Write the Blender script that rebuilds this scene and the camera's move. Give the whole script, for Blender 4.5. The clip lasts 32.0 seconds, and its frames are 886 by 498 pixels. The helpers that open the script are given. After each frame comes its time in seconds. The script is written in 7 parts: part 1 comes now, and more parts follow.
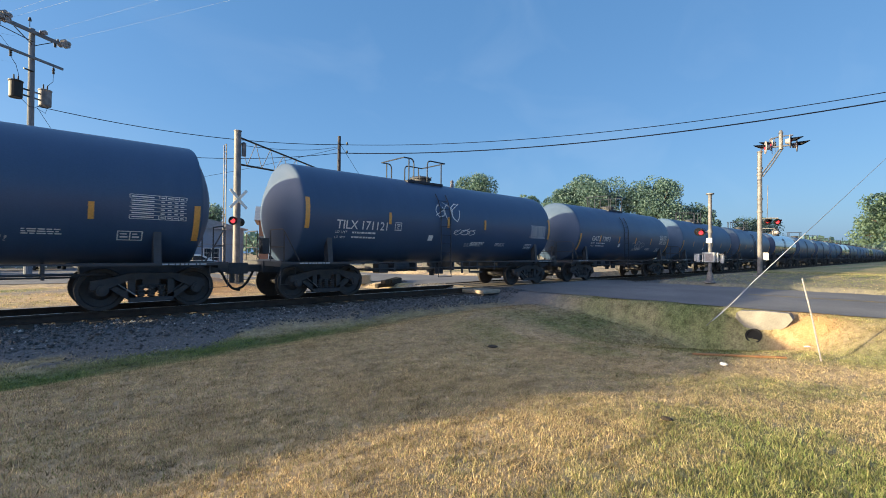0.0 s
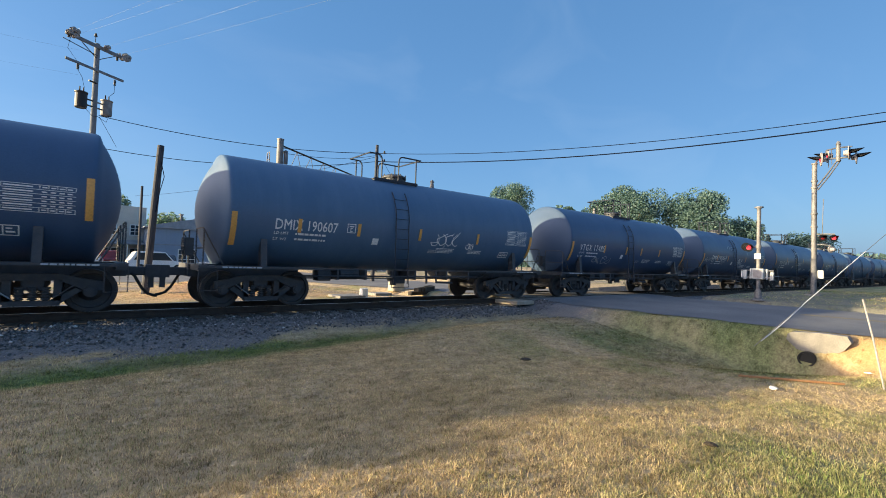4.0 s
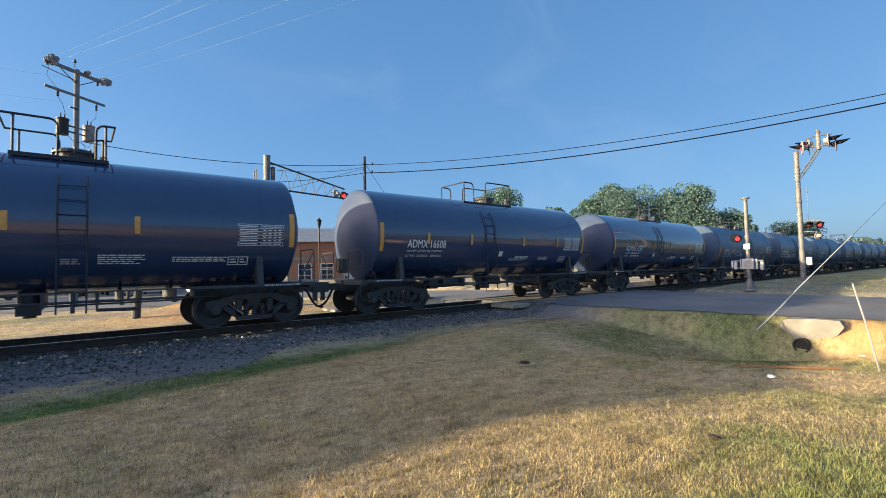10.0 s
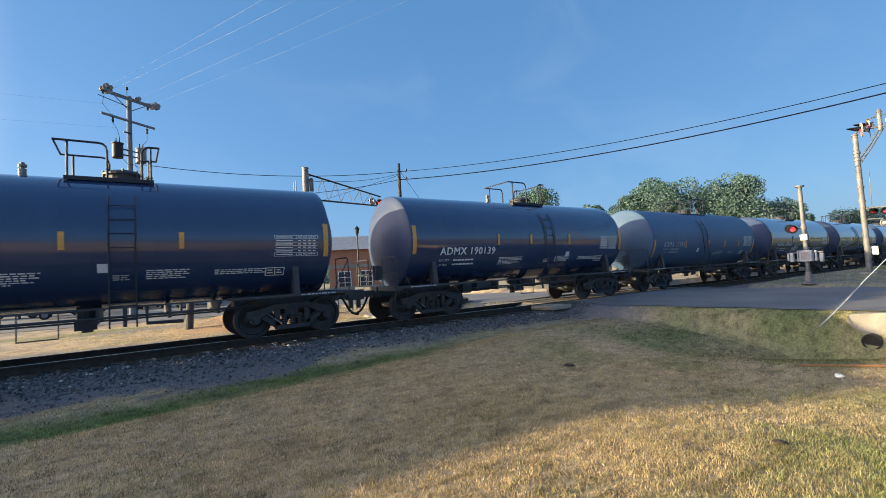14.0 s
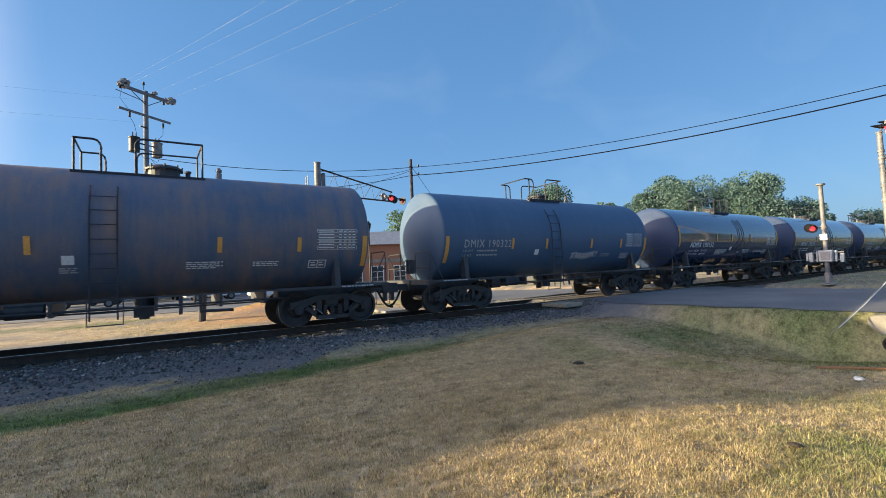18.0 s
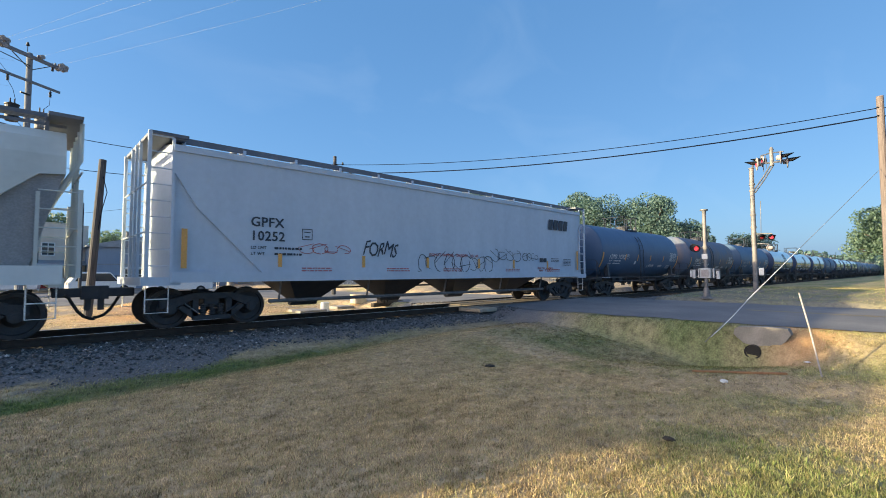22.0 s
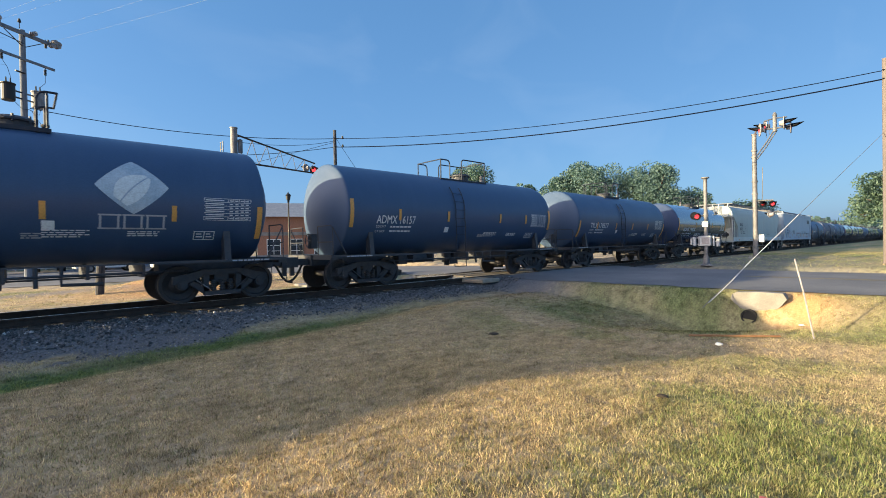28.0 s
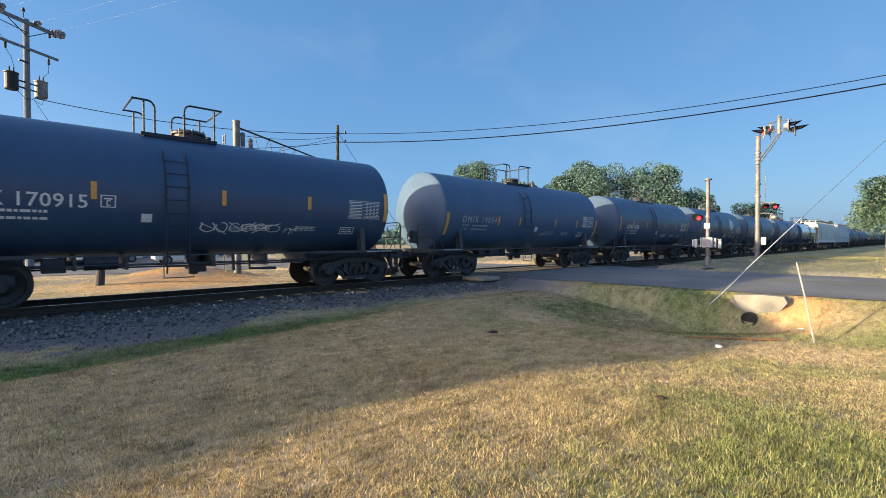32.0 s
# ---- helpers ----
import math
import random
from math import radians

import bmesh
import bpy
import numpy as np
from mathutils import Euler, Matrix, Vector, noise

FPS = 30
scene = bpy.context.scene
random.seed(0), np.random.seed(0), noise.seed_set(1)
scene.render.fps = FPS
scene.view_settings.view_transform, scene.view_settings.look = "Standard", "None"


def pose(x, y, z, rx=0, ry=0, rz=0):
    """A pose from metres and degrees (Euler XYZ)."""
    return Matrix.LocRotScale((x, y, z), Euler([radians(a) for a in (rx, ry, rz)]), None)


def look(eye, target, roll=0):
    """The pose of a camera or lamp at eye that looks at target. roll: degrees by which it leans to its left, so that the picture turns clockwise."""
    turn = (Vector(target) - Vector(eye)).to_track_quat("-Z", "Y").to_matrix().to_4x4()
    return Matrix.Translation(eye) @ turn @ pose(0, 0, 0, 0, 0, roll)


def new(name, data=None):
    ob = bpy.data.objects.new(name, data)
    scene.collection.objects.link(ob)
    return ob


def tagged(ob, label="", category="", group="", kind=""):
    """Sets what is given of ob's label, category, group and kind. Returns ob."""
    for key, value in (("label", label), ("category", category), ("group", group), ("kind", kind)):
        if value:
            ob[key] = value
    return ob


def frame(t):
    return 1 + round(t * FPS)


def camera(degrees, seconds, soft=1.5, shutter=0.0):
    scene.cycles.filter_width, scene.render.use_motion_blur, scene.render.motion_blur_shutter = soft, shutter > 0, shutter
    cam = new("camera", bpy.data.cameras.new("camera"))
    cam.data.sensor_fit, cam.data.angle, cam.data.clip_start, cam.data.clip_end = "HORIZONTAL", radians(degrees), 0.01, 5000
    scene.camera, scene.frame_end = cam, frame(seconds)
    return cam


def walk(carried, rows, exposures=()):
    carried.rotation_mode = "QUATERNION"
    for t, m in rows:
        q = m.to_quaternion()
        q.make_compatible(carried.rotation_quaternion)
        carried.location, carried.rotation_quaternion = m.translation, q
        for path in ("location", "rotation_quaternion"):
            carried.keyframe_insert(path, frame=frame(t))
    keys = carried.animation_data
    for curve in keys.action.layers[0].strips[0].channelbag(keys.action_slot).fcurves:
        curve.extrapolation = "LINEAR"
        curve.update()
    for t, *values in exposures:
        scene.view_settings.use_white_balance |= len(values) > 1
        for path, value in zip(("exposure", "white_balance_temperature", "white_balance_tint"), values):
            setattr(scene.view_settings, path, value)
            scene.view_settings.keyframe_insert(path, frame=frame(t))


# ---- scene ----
cam = camera(88.9, 32.0, soft=0.9, shutter=0.06)
PATH = [
    (0, -0.005, -0.016, 1.289, 90.65, -0.43, -42.66),
    (0.5, -0.009, -0.021, 1.290, 91.10, -0.46, -42.95),
    (1, -0.013, -0.012, 1.278, 91.24, -0.46, -42.24),
    (1.5, -0.001, 0.008, 1.285, 91.43, -0.42, -40.79),
    (2, 0.010, 0.009, 1.294, 91.60, -0.49, -39.53),
    (2.5, 0.014, 0.027, 1.300, 91.61, -0.61, -38.83),
    (3, 0.012, 0.032, 1.285, 91.64, -1.04, -38.39),
    (3.5, 0.019, 0.019, 1.291, 91.67, -1.78, -38.24),
    (4, 0.017, 0.019, 1.295, 91.69, -1.85, -38.40),
    (4.5, 0.015, 0.008, 1.283, 91.75, -1.89, -39.49),
    (6.5, -0.006, -0.029, 1.296, 92.57, 1.55, -42.36),
    (7, 0.004, -0.027, 1.284, 92.76, 1.71, -42.30),
    (7.5, -0.002, -0.019, 1.299, 92.91, 1.59, -41.40),
    (8, 0.004, 0.009, 1.299, 93.12, 1.52, -38.92),
    (8.5, 0.007, 0.035, 1.293, 93.12, 1.19, -36.99),
    (9, 0.036, 0.031, 1.294, 93.12, 1.10, -36.27),
    (9.5, 0.034, 0.038, 1.301, 92.66, 1.35, -39.99),
    (10, 0.020, 0.030, 1.295, 92.64, 1.36, -39.25),
    (10.5, 0.021, 0.020, 1.302, 92.47, 1.37, -39.07),
    (11, 0.052, 0.020, 1.295, 92.49, 1.05, -39.38),
    (11.5, 0.045, 0.022, 1.282, 92.57, -1.66, -40.23),
    (12, 0.034, 0.014, 1.285, 92.51, -1.36, -40.48),
    (12.5, 0.035, 0.036, 1.291, 92.56, 3.15, -38.19),
    (13, 0.027, 0.066, 1.314, 92.70, 3.50, -36.88),
    (13.5, 0.010, 0.065, 1.312, 93.01, 3.31, -35.62),
    (15.5, 0.016, 0.084, 1.309, 93.50, 2.86, -32.97),
    (16, 0.034, 0.087, 1.299, 93.48, 2.55, -32.74),
    (16.5, 0.037, 0.085, 1.299, 93.45, 2.46, -32.50),
    (17, 0.055, 0.080, 1.294, 93.46, 2.33, -32.46),
    (17.5, 0.057, 0.090, 1.286, 93.35, 2.37, -32.52),
    (18, 0.092, 0.095, 1.274, 92.93, 2.56, -33.06),
    (18.5, 0.072, 0.090, 1.280, 92.38, 2.51, -35.37),
    (19, 0.042, 0.045, 1.297, 91.89, 0.49, -40.43),
    (19.5, 0.043, 0.025, 1.290, 92.10, -0.45, -40.87),
    (20, 0.029, 0.007, 1.306, 92.32, 0.23, -40.91),
    (20.5, 0.054, 0.003, 1.299, 92.62, 0.24, -41.26),
    (21, 0.048, 0.009, 1.291, 92.72, -0.00, -41.91),
    (21.5, 0.058, 0.008, 1.276, 92.82, -0.20, -42.76),
    (22, 0.045, 0.015, 1.285, 93.01, 0.16, -43.11),
    (22.5, 0.043, 0.015, 1.274, 93.06, 0.04, -43.14),
    (23, 0.032, -0.008, 1.286, 92.97, 0.13, -42.95),
    (23.5, 0.022, 0.011, 1.287, 93.06, 0.79, -42.35),
    (24, 0.014, 0.018, 1.286, 93.08, 1.91, -40.08),
    (24.5, 0.021, 0.007, 1.298, 92.96, 2.72, -38.84),
    (25, 0.024, -0.000, 1.281, 93.06, 2.56, -38.64),
    (25.5, 0.036, -0.024, 1.284, 92.94, 2.33, -38.71),
    (27.5, -0.093, -0.123, 1.287, 90.05, 0.29, -42.64),
    (28, -0.146, -0.120, 1.283, 89.52, 1.20, -42.89),
    (28.5, -0.150, -0.109, 1.274, 89.14, 0.70, -42.68),
    (29, -0.128, -0.111, 1.278, 88.66, 0.69, -41.96),
    (29.5, -0.110, -0.109, 1.272, 88.57, 0.58, -41.67),
    (30, -0.116, -0.099, 1.282, 88.73, 0.45, -41.65),
    (30.5, -0.114, -0.096, 1.277, 89.11, 0.38, -41.87),
    (31, -0.118, -0.102, 1.283, 89.20, 0.35, -42.10),
    (31.5, -0.134, -0.106, 1.284, 89.18, 0.33, -42.39),
    (32, -0.127, -0.106, 1.283, 89.15, 0.18, -42.76),
]
walk(cam, [(t, pose(*p)) for t, *p in PATH], exposures=[(t, e, 7950, 10) for t, e in ((0, 1.57), (18, 1.57), (19, 1.72), (22, 1.72), (23, 1.64), (25, 1.61), (28, 1.62), (32, 1.59))])

# ---------- world, sun ----------
SUN = Vector((-22.8, 10.4, 4.91)).normalized()      # towards the sun
world = bpy.data.worlds.new("sky")
scene.world = world
world.use_nodes = True
wn = world.node_tree
sky = wn.nodes.new("ShaderNodeTexSky")
sky.sky_type, sky.sun_disc = "NISHITA", False
sky.sun_elevation = math.asin(SUN.z)
sky.sun_rotation = math.atan2(SUN.x, SUN.y)
sky.air_density, sky.dust_density, sky.ozone_density = 1.0, 1.6, 4.0
haze = wn.nodes.new("ShaderNodeMix")
haze.data_type = "RGBA"
haze.inputs[0].default_value = 0.70
haze.inputs[7].default_value = (0.20, 0.83, 2.16, 1)     # even summer haze over the clear sky
wn.links.new(sky.outputs[0], haze.inputs[6])
# faint high cirrus
sky_at = wn.nodes.new("ShaderNodeTexCoord")
sky_map = wn.nodes.new("ShaderNodeMapping")
sky_map.inputs["Rotation"].default_value = (0, 0, 0.6)
sky_map.inputs["Scale"].default_value = (1.6, 4.2, 5.0)
cirrus = wn.nodes.new("ShaderNodeTexNoise")
cirrus.inputs["Scale"].default_value, cirrus.inputs["Detail"].default_value, cirrus.inputs["Distortion"].default_value = 1.3, 7, 0.6
veil = wn.nodes.new("ShaderNodeMapRange")
veil.inputs[1].default_value, veil.inputs[2].default_value, veil.inputs[4].default_value = 0.52, 0.85, 0.07
thin = wn.nodes.new("ShaderNodeMix")
thin.data_type = "RGBA"
thin.inputs[7].default_value = (2.6, 3.3, 4.2, 1)
wn.links.new(sky_at.outputs["Generated"], sky_map.inputs[0])
wn.links.new(sky_map.outputs[0], cirrus.inputs["Vector"])
wn.links.new(cirrus.outputs["Fac"], veil.inputs[0])
wn.links.new(veil.outputs[0], thin.inputs[0])
# paler low down and on the sun's side
sky_xyz = wn.nodes.new("ShaderNodeSeparateXYZ")
low_sky = wn.nodes.new("ShaderNodeMapRange")
low_sky.inputs[1].default_value, low_sky.inputs[2].default_value, low_sky.inputs[3].default_value, low_sky.inputs[4].default_value = 0.0, 0.50, 1.10, 0.95
sunward = wn.nodes.new("ShaderNodeMapRange")
sunward.inputs[1].default_value, sunward.inputs[2].default_value, sunward.inputs[3].default_value, sunward.inputs[4].default_value = -0.8, 0.5, 0.95, 1.10
gain = wn.nodes.new("ShaderNodeMath")
gain.operation = "MULTIPLY"
paler = wn.nodes.new("ShaderNodeVectorMath")
paler.operation = "SCALE"
wn.links.new(sky_at.outputs["Generated"], sky_xyz.inputs[0])
wn.links.new(sky_xyz.outputs[2], low_sky.inputs[0])
wn.links.new(low_sky.outputs[0], gain.inputs[0])
wn.links.new(sunward.outputs[0], gain.inputs[1])
wn.links.new(haze.outputs[2], paler.inputs[0])
wn.links.new(gain.outputs[0], paler.inputs[3])
wn.links.new(paler.outputs[0], thin.inputs[6])
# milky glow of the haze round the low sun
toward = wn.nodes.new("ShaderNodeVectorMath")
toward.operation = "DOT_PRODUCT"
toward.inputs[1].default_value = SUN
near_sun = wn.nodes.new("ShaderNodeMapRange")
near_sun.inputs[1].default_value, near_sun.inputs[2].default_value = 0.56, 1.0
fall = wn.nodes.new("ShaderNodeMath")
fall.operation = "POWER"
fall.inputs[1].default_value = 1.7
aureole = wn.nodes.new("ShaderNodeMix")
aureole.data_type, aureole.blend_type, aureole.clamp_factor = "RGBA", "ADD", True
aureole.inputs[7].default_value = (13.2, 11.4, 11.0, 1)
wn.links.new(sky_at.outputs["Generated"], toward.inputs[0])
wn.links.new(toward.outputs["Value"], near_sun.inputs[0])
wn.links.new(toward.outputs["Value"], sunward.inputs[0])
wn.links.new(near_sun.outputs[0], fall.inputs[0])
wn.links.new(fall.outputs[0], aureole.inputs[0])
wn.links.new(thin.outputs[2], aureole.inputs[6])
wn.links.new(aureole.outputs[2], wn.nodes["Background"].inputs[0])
wn.nodes["Background"].inputs[1].default_value = 0.119
lamp = bpy.data.lights.new("sun", "SUN")
lamp.energy, lamp.angle, lamp.color = 3.7, radians(0.6), (1.0, 0.89, 0.62)
sun_ob = new("sun", lamp)
sun_ob.matrix_world = look(SUN * 50, (0, 0, 0))

# ---------- materials ----------
def nodes_of(name):
    m = bpy.data.materials.new(name)
    m.use_nodes = True
    return m, m.node_tree, m.node_tree.nodes["Principled BSDF"]


def ramp(nt, fac, stops):
    r = nt.nodes.new("ShaderNodeValToRGB")
    el = r.color_ramp.elements
    while len(el) < len(stops):
        el.new(0.5)
    for e, (p, c) in zip(el, stops):
        e.position, e.color = p, (*c, 1)
    nt.links.new(fac, r.inputs[0])
    return r.outputs[0]


def noise_tex(nt, scale, detail=4.0, rough=0.55, coord="Object", stretch=None):
    tc = nt.nodes.new("ShaderNodeTexCoord")
    out = tc.outputs[coord]
    if stretch:
        mp = nt.nodes.new("ShaderNodeMapping")
        mp.inputs["Scale"].default_value = stretch
        nt.links.new(out, mp.inputs[0])
        out = mp.outputs[0]
    n = nt.nodes.new("ShaderNodeTexNoise")
    n.inputs["Scale"].default_value, n.inputs["Detail"].default_value, n.inputs["Roughness"].default_value = scale, detail, rough
    nt.links.new(out, n.inputs["Vector"])
    return n.outputs["Fac"]


def mix(nt, fac, a, b, mode="MIX"):
    m = nt.nodes.new("ShaderNodeMix")
    m.data_type, m.blend_type = "RGBA", mode
    for sock, val in ((m.inputs[0], fac), (m.inputs[6], a), (m.inputs[7], b)):
        if isinstance(val, (int, float)):
            sock.default_value = val
        elif isinstance(val, tuple):
            sock.default_value = (*val, 1)
        else:
            nt.links.new(val, sock)
    return m.outputs[2]


def bump(nt, bsdf, height, strength=0.3, dist=0.01):
    b = nt.nodes.new("ShaderNodeBump")
    b.inputs["Strength"].default_value, b.inputs["Distance"].default_value = strength, dist
    nt.links.new(height, b.inputs["Height"])
    nt.links.new(b.outputs[0], bsdf.inputs["Normal"])


def surface(name, base, second, rough=0.7, metal=0.0, scale=6.0, fine=60.0, relief=0.2, rvar=0.15, stretch=None, spread=(0.35, 0.7), grain_amount=1.0):
    """Two-tone surface: broad stains and fine grain, with roughness that varies along."""
    m, nt, b = nodes_of(name)
    big = noise_tex(nt, scale, 5, 0.6, stretch=stretch)
    small = noise_tex(nt, fine, 3, 0.6)
    col = ramp(nt, big, [(spread[0], base), (spread[1], second)])
    grain = ramp(nt, small, [(0.3, (1 - 0.18 * grain_amount,) * 3), (0.7, (1 + 0.12 * grain_amount,) * 3)])
    nt.links.new(mix(nt, 1.0, col, grain, "MULTIPLY"), b.inputs["Base Color"])
    rr = nt.nodes.new("ShaderNodeMapRange")
    rr.inputs[3].default_value, rr.inputs[4].default_value = max(rough - rvar, 0.03), min(rough + rvar, 1)
    nt.links.new(big, rr.inputs[0])
    nt.links.new(rr.outputs[0], b.inputs["Roughness"])
    b.inputs["Metallic"].default_value = metal
    if relief:
        bump(nt, b, small, relief, 0.004)
    return m


def plain(name, col, rough=0.5, metal=0.0):
    m, nt, b = nodes_of(name)
    n = noise_tex(nt, 30, 3)
    nt.links.new(ramp(nt, n, [(0.3, tuple(c * 0.85 for c in col)), (0.7, tuple(min(c * 1.12, 1) for c in col))]), b.inputs["Base Color"])
    b.inputs["Roughness"].default_value, b.inputs["Metallic"].default_value = rough, metal
    return m


def glow(name, col, power):
    m, nt, b = nodes_of(name)
    b.inputs["Base Color"].default_value = (*[c * 0.5 for c in col], 1)
    b.inputs["Emission Color"].default_value = (*col, 1)
    b.inputs["Emission Strength"].default_value = power
    b.inputs["Roughness"].default_value = 0.25
    return m


def tank_paint(name, base, dust, rough, dusty):
    """Tank paint: streaks that run down, dust above, a dirty belly."""
    m, nt, b = nodes_of(name)
    streak = noise_tex(nt, 1.0, 6, 0.65, stretch=(3.2, 1.2, 0.25))
    cloud = noise_tex(nt, 0.8, 5, 0.6)
    mul = nt.nodes.new("ShaderNodeMath")
    mul.operation = "MULTIPLY"
    nt.links.new(streak, mul.inputs[0])
    nt.links.new(cloud, mul.inputs[1])
    col = ramp(nt, mul.outputs[0], [(0.18, base), (0.18 + 0.4 / dusty, dust)])
    spots = ramp(nt, noise_tex(nt, 40, 2, 0.5), [(0.32, (0.93, 0.93, 0.93)), (0.6, (1.03, 1.03, 1.03))])
    # road dust thrown onto the end caps
    geo = nt.nodes.new("ShaderNodeNewGeometry")
    sep = nt.nodes.new("ShaderNodeSeparateXYZ")
    nt.links.new(geo.outputs["True Normal"], sep.inputs[0])
    ends = nt.nodes.new("ShaderNodeMath")
    ends.operation = "ABSOLUTE"
    nt.links.new(sep.outputs[0], ends.inputs[0])
    cap = ramp(nt, ends.outputs[0], [(0.35, (0, 0, 0)), (0.50, (1, 1, 1))])
    grey = 0.28 if rough > 0.3 else 0.0
    dim = ramp(nt, ends.outputs[0], [(0.35, (0, 0, 0)), (0.50, (grey, grey, grey))])
    col = mix(nt, dim, col, (0.075, 0.105, 0.155))
    nt.links.new(mix(nt, 1.0, col, spots, "MULTIPLY"), b.inputs["Base Color"])
    rr = nt.nodes.new("ShaderNodeMapRange")
    rr.inputs[3].default_value, rr.inputs[4].default_value = rough * 0.75, min(rough * 1.6, 0.95)
    nt.links.new(cloud, rr.inputs[0])
    nt.links.new(mix(nt, cap, rr.outputs[0], (0.62, 0.62, 0.62)), b.inputs["Roughness"])
    b.inputs["Specular IOR Level"].default_value = 0.6 if rough < 0.3 else 0.45
    if rough < 0.3:
        b.inputs["Coat Weight"].default_value, b.inputs["Coat Roughness"].default_value, b.inputs["Coat IOR"].default_value = 1.0, 0.04, 1.5
        nt.links.new(ramp(nt, ends.outputs[0], [(0.35, (0.8, 0.8, 0.8)), (0.50, (0.06, 0.06, 0.06))]), b.inputs["Coat Weight"])
    bump(nt, b, noise_tex(nt, 1.6, 2, 0.4), 0.12, 0.02)
    return m


BLACK_GLOSS = tank_paint("black_gloss_paint", (0.019, 0.045, 0.112), (0.030, 0.059, 0.132), 0.11, 0.8)
BLACK_MATT = tank_paint("black_faded_paint", (0.034, 0.080, 0.160), (0.048, 0.100, 0.190), 0.34, 0.9)
GREY_BLACK = tank_paint("grey_faded_black_paint", (0.047, 0.112, 0.208), (0.080, 0.152, 0.255), 0.45, 1.0)
GREY_DARK = tank_paint("dark_grey_paint", (0.052, 0.122, 0.218), (0.090, 0.168, 0.27), 0.42, 1.0)
RUSTY = tank_paint("rust_stained_paint", (0.072, 0.118, 0.190), (0.27, 0.185, 0.155), 0.55, 1.5)
HOPPER_GREY = surface("hopper_grey_paint", (0.43, 0.51, 0.60), (0.50, 0.575, 0.66), 0.5, 0, 0.6, 6, 0.0, stretch=(2, 1, 0.3), grain_amount=0.25)
HOPPER_CREAM = surface("hopper_cream_paint", (0.47, 0.51, 0.495), (0.54, 0.58, 0.56), 0.5, 0, 0.6, 6, 0.0, stretch=(2, 1, 0.3), grain_amount=0.25)
for m_ in (HOPPER_GREY, HOPPER_CREAM):
    m_.node_tree.nodes["Principled BSDF"].inputs["Specular IOR Level"].default_value = 0.12
HOPPER_SILL = surface("hopper_sill_paint", (0.56, 0.61, 0.615), (0.63, 0.68, 0.68), 0.6, 0, 0.6, 6, 0.0, stretch=(2, 1, 0.3), grain_amount=0.25)
HOPPER_MID = surface("hopper_mid_grey", (0.22, 0.24, 0.26), (0.30, 0.31, 0.32), 0.7, 0, 2, 30, 0.1)
HOPPER_DARK = surface("hopper_roof_grey", (0.09, 0.105, 0.13), (0.15, 0.165, 0.19), 0.6, 0, 2, 40, 0.1)
FRAME = surface("black_underframe", (0.030, 0.036, 0.048), (0.065, 0.066, 0.072), 0.6, 0, 4, 60, 0.3)
RAILING = surface("dark_railing_paint", (0.010, 0.016, 0.030), (0.022, 0.030, 0.046), 0.65, 0, 4, 60, 0.1)
TRUCK = surface("dusty_cast_steel", (0.032, 0.037, 0.046), (0.066, 0.064, 0.064), 0.75, 0, 5, 50, 0.4)
WHEEL = surface("wheel_steel", (0.034, 0.036, 0.042), (0.068, 0.060, 0.056), 0.6, 0.3, 6, 60, 0.3)
TREAD = surface("bright_tread_steel", (0.25, 0.25, 0.25), (0.40, 0.39, 0.38), 0.3, 1.0, 8, 60, 0.1)
YELLOW = plain("yellow_reflector", (0.74, 0.35, 0.09), 0.4)
SIGNALGREY = surface("faded_signal_grey", (0.26, 0.24, 0.24), (0.38, 0.35, 0.35), 0.6, 0, 5, 40, 0.1)
WHITE = plain("white_lettering", (0.75, 0.76, 0.76), 0.6)
PALE = plain("grey_lettering", (0.42, 0.44, 0.46), 0.6)
DARKLET = plain("dark_lettering", (0.03, 0.04, 0.06), 0.6)
REDLET = plain("red_lettering", (0.45, 0.10, 0.10), 0.6)
RAIL = surface("rusty_rail_steel", (0.060, 0.040, 0.030), (0.036, 0.026, 0.021), 0.8, 0.2, 5, 60, 0.3)
TIE = surface("weathered_creosote_timber", (0.035, 0.028, 0.022), (0.085, 0.068, 0.052), 0.9, 0, 3, 50, 0.6, stretch=(6, 1, 6))
LINEYELLOW = surface("worn_yellow_line", (0.34, 0.24, 0.06), (0.16, 0.13, 0.09), 0.8, 0, 2.5, 60, 0.2)
ASPHALT = surface("worn_asphalt", (0.105, 0.108, 0.118), (0.175, 0.176, 0.18), 0.85, 0, 0.5, 90, 0.4)
CONCRETE = surface("weathered_concrete", (0.19, 0.18, 0.165), (0.29, 0.27, 0.245), 0.85, 0, 2.5, 40, 0.4)
GALV = surface("silver_mast_paint", (0.11, 0.115, 0.125), (0.27, 0.255, 0.255), 0.6, 0.2, 2.2, 18, 0.15)
POLEWOOD = surface("grey_weathered_pole", (0.125, 0.145, 0.175), (0.20, 0.225, 0.26), 0.9, 0, 3, 40, 0.5, stretch=(8, 8, 0.6))
REDWOOD = surface("brown_weathered_pole", (0.115, 0.092, 0.088), (0.185, 0.155, 0.148), 0.9, 0, 3, 40, 0.5, stretch=(8, 8, 0.6))
DARKWOOD = surface("dark_creosote_pole", (0.030, 0.032, 0.040), (0.080, 0.080, 0.088), 0.9, 0, 3, 40, 0.5, stretch=(8, 8, 0.6))
WIREM = plain("dull_aluminium_wire", (0.13, 0.14, 0.16), 0.5, 0.3)
CABLE = plain("black_cable", (0.004, 0.008, 0.020), 0.9)
CABLE.node_tree.nodes["Principled BSDF"].inputs["Specular IOR Level"].default_value = 0.1
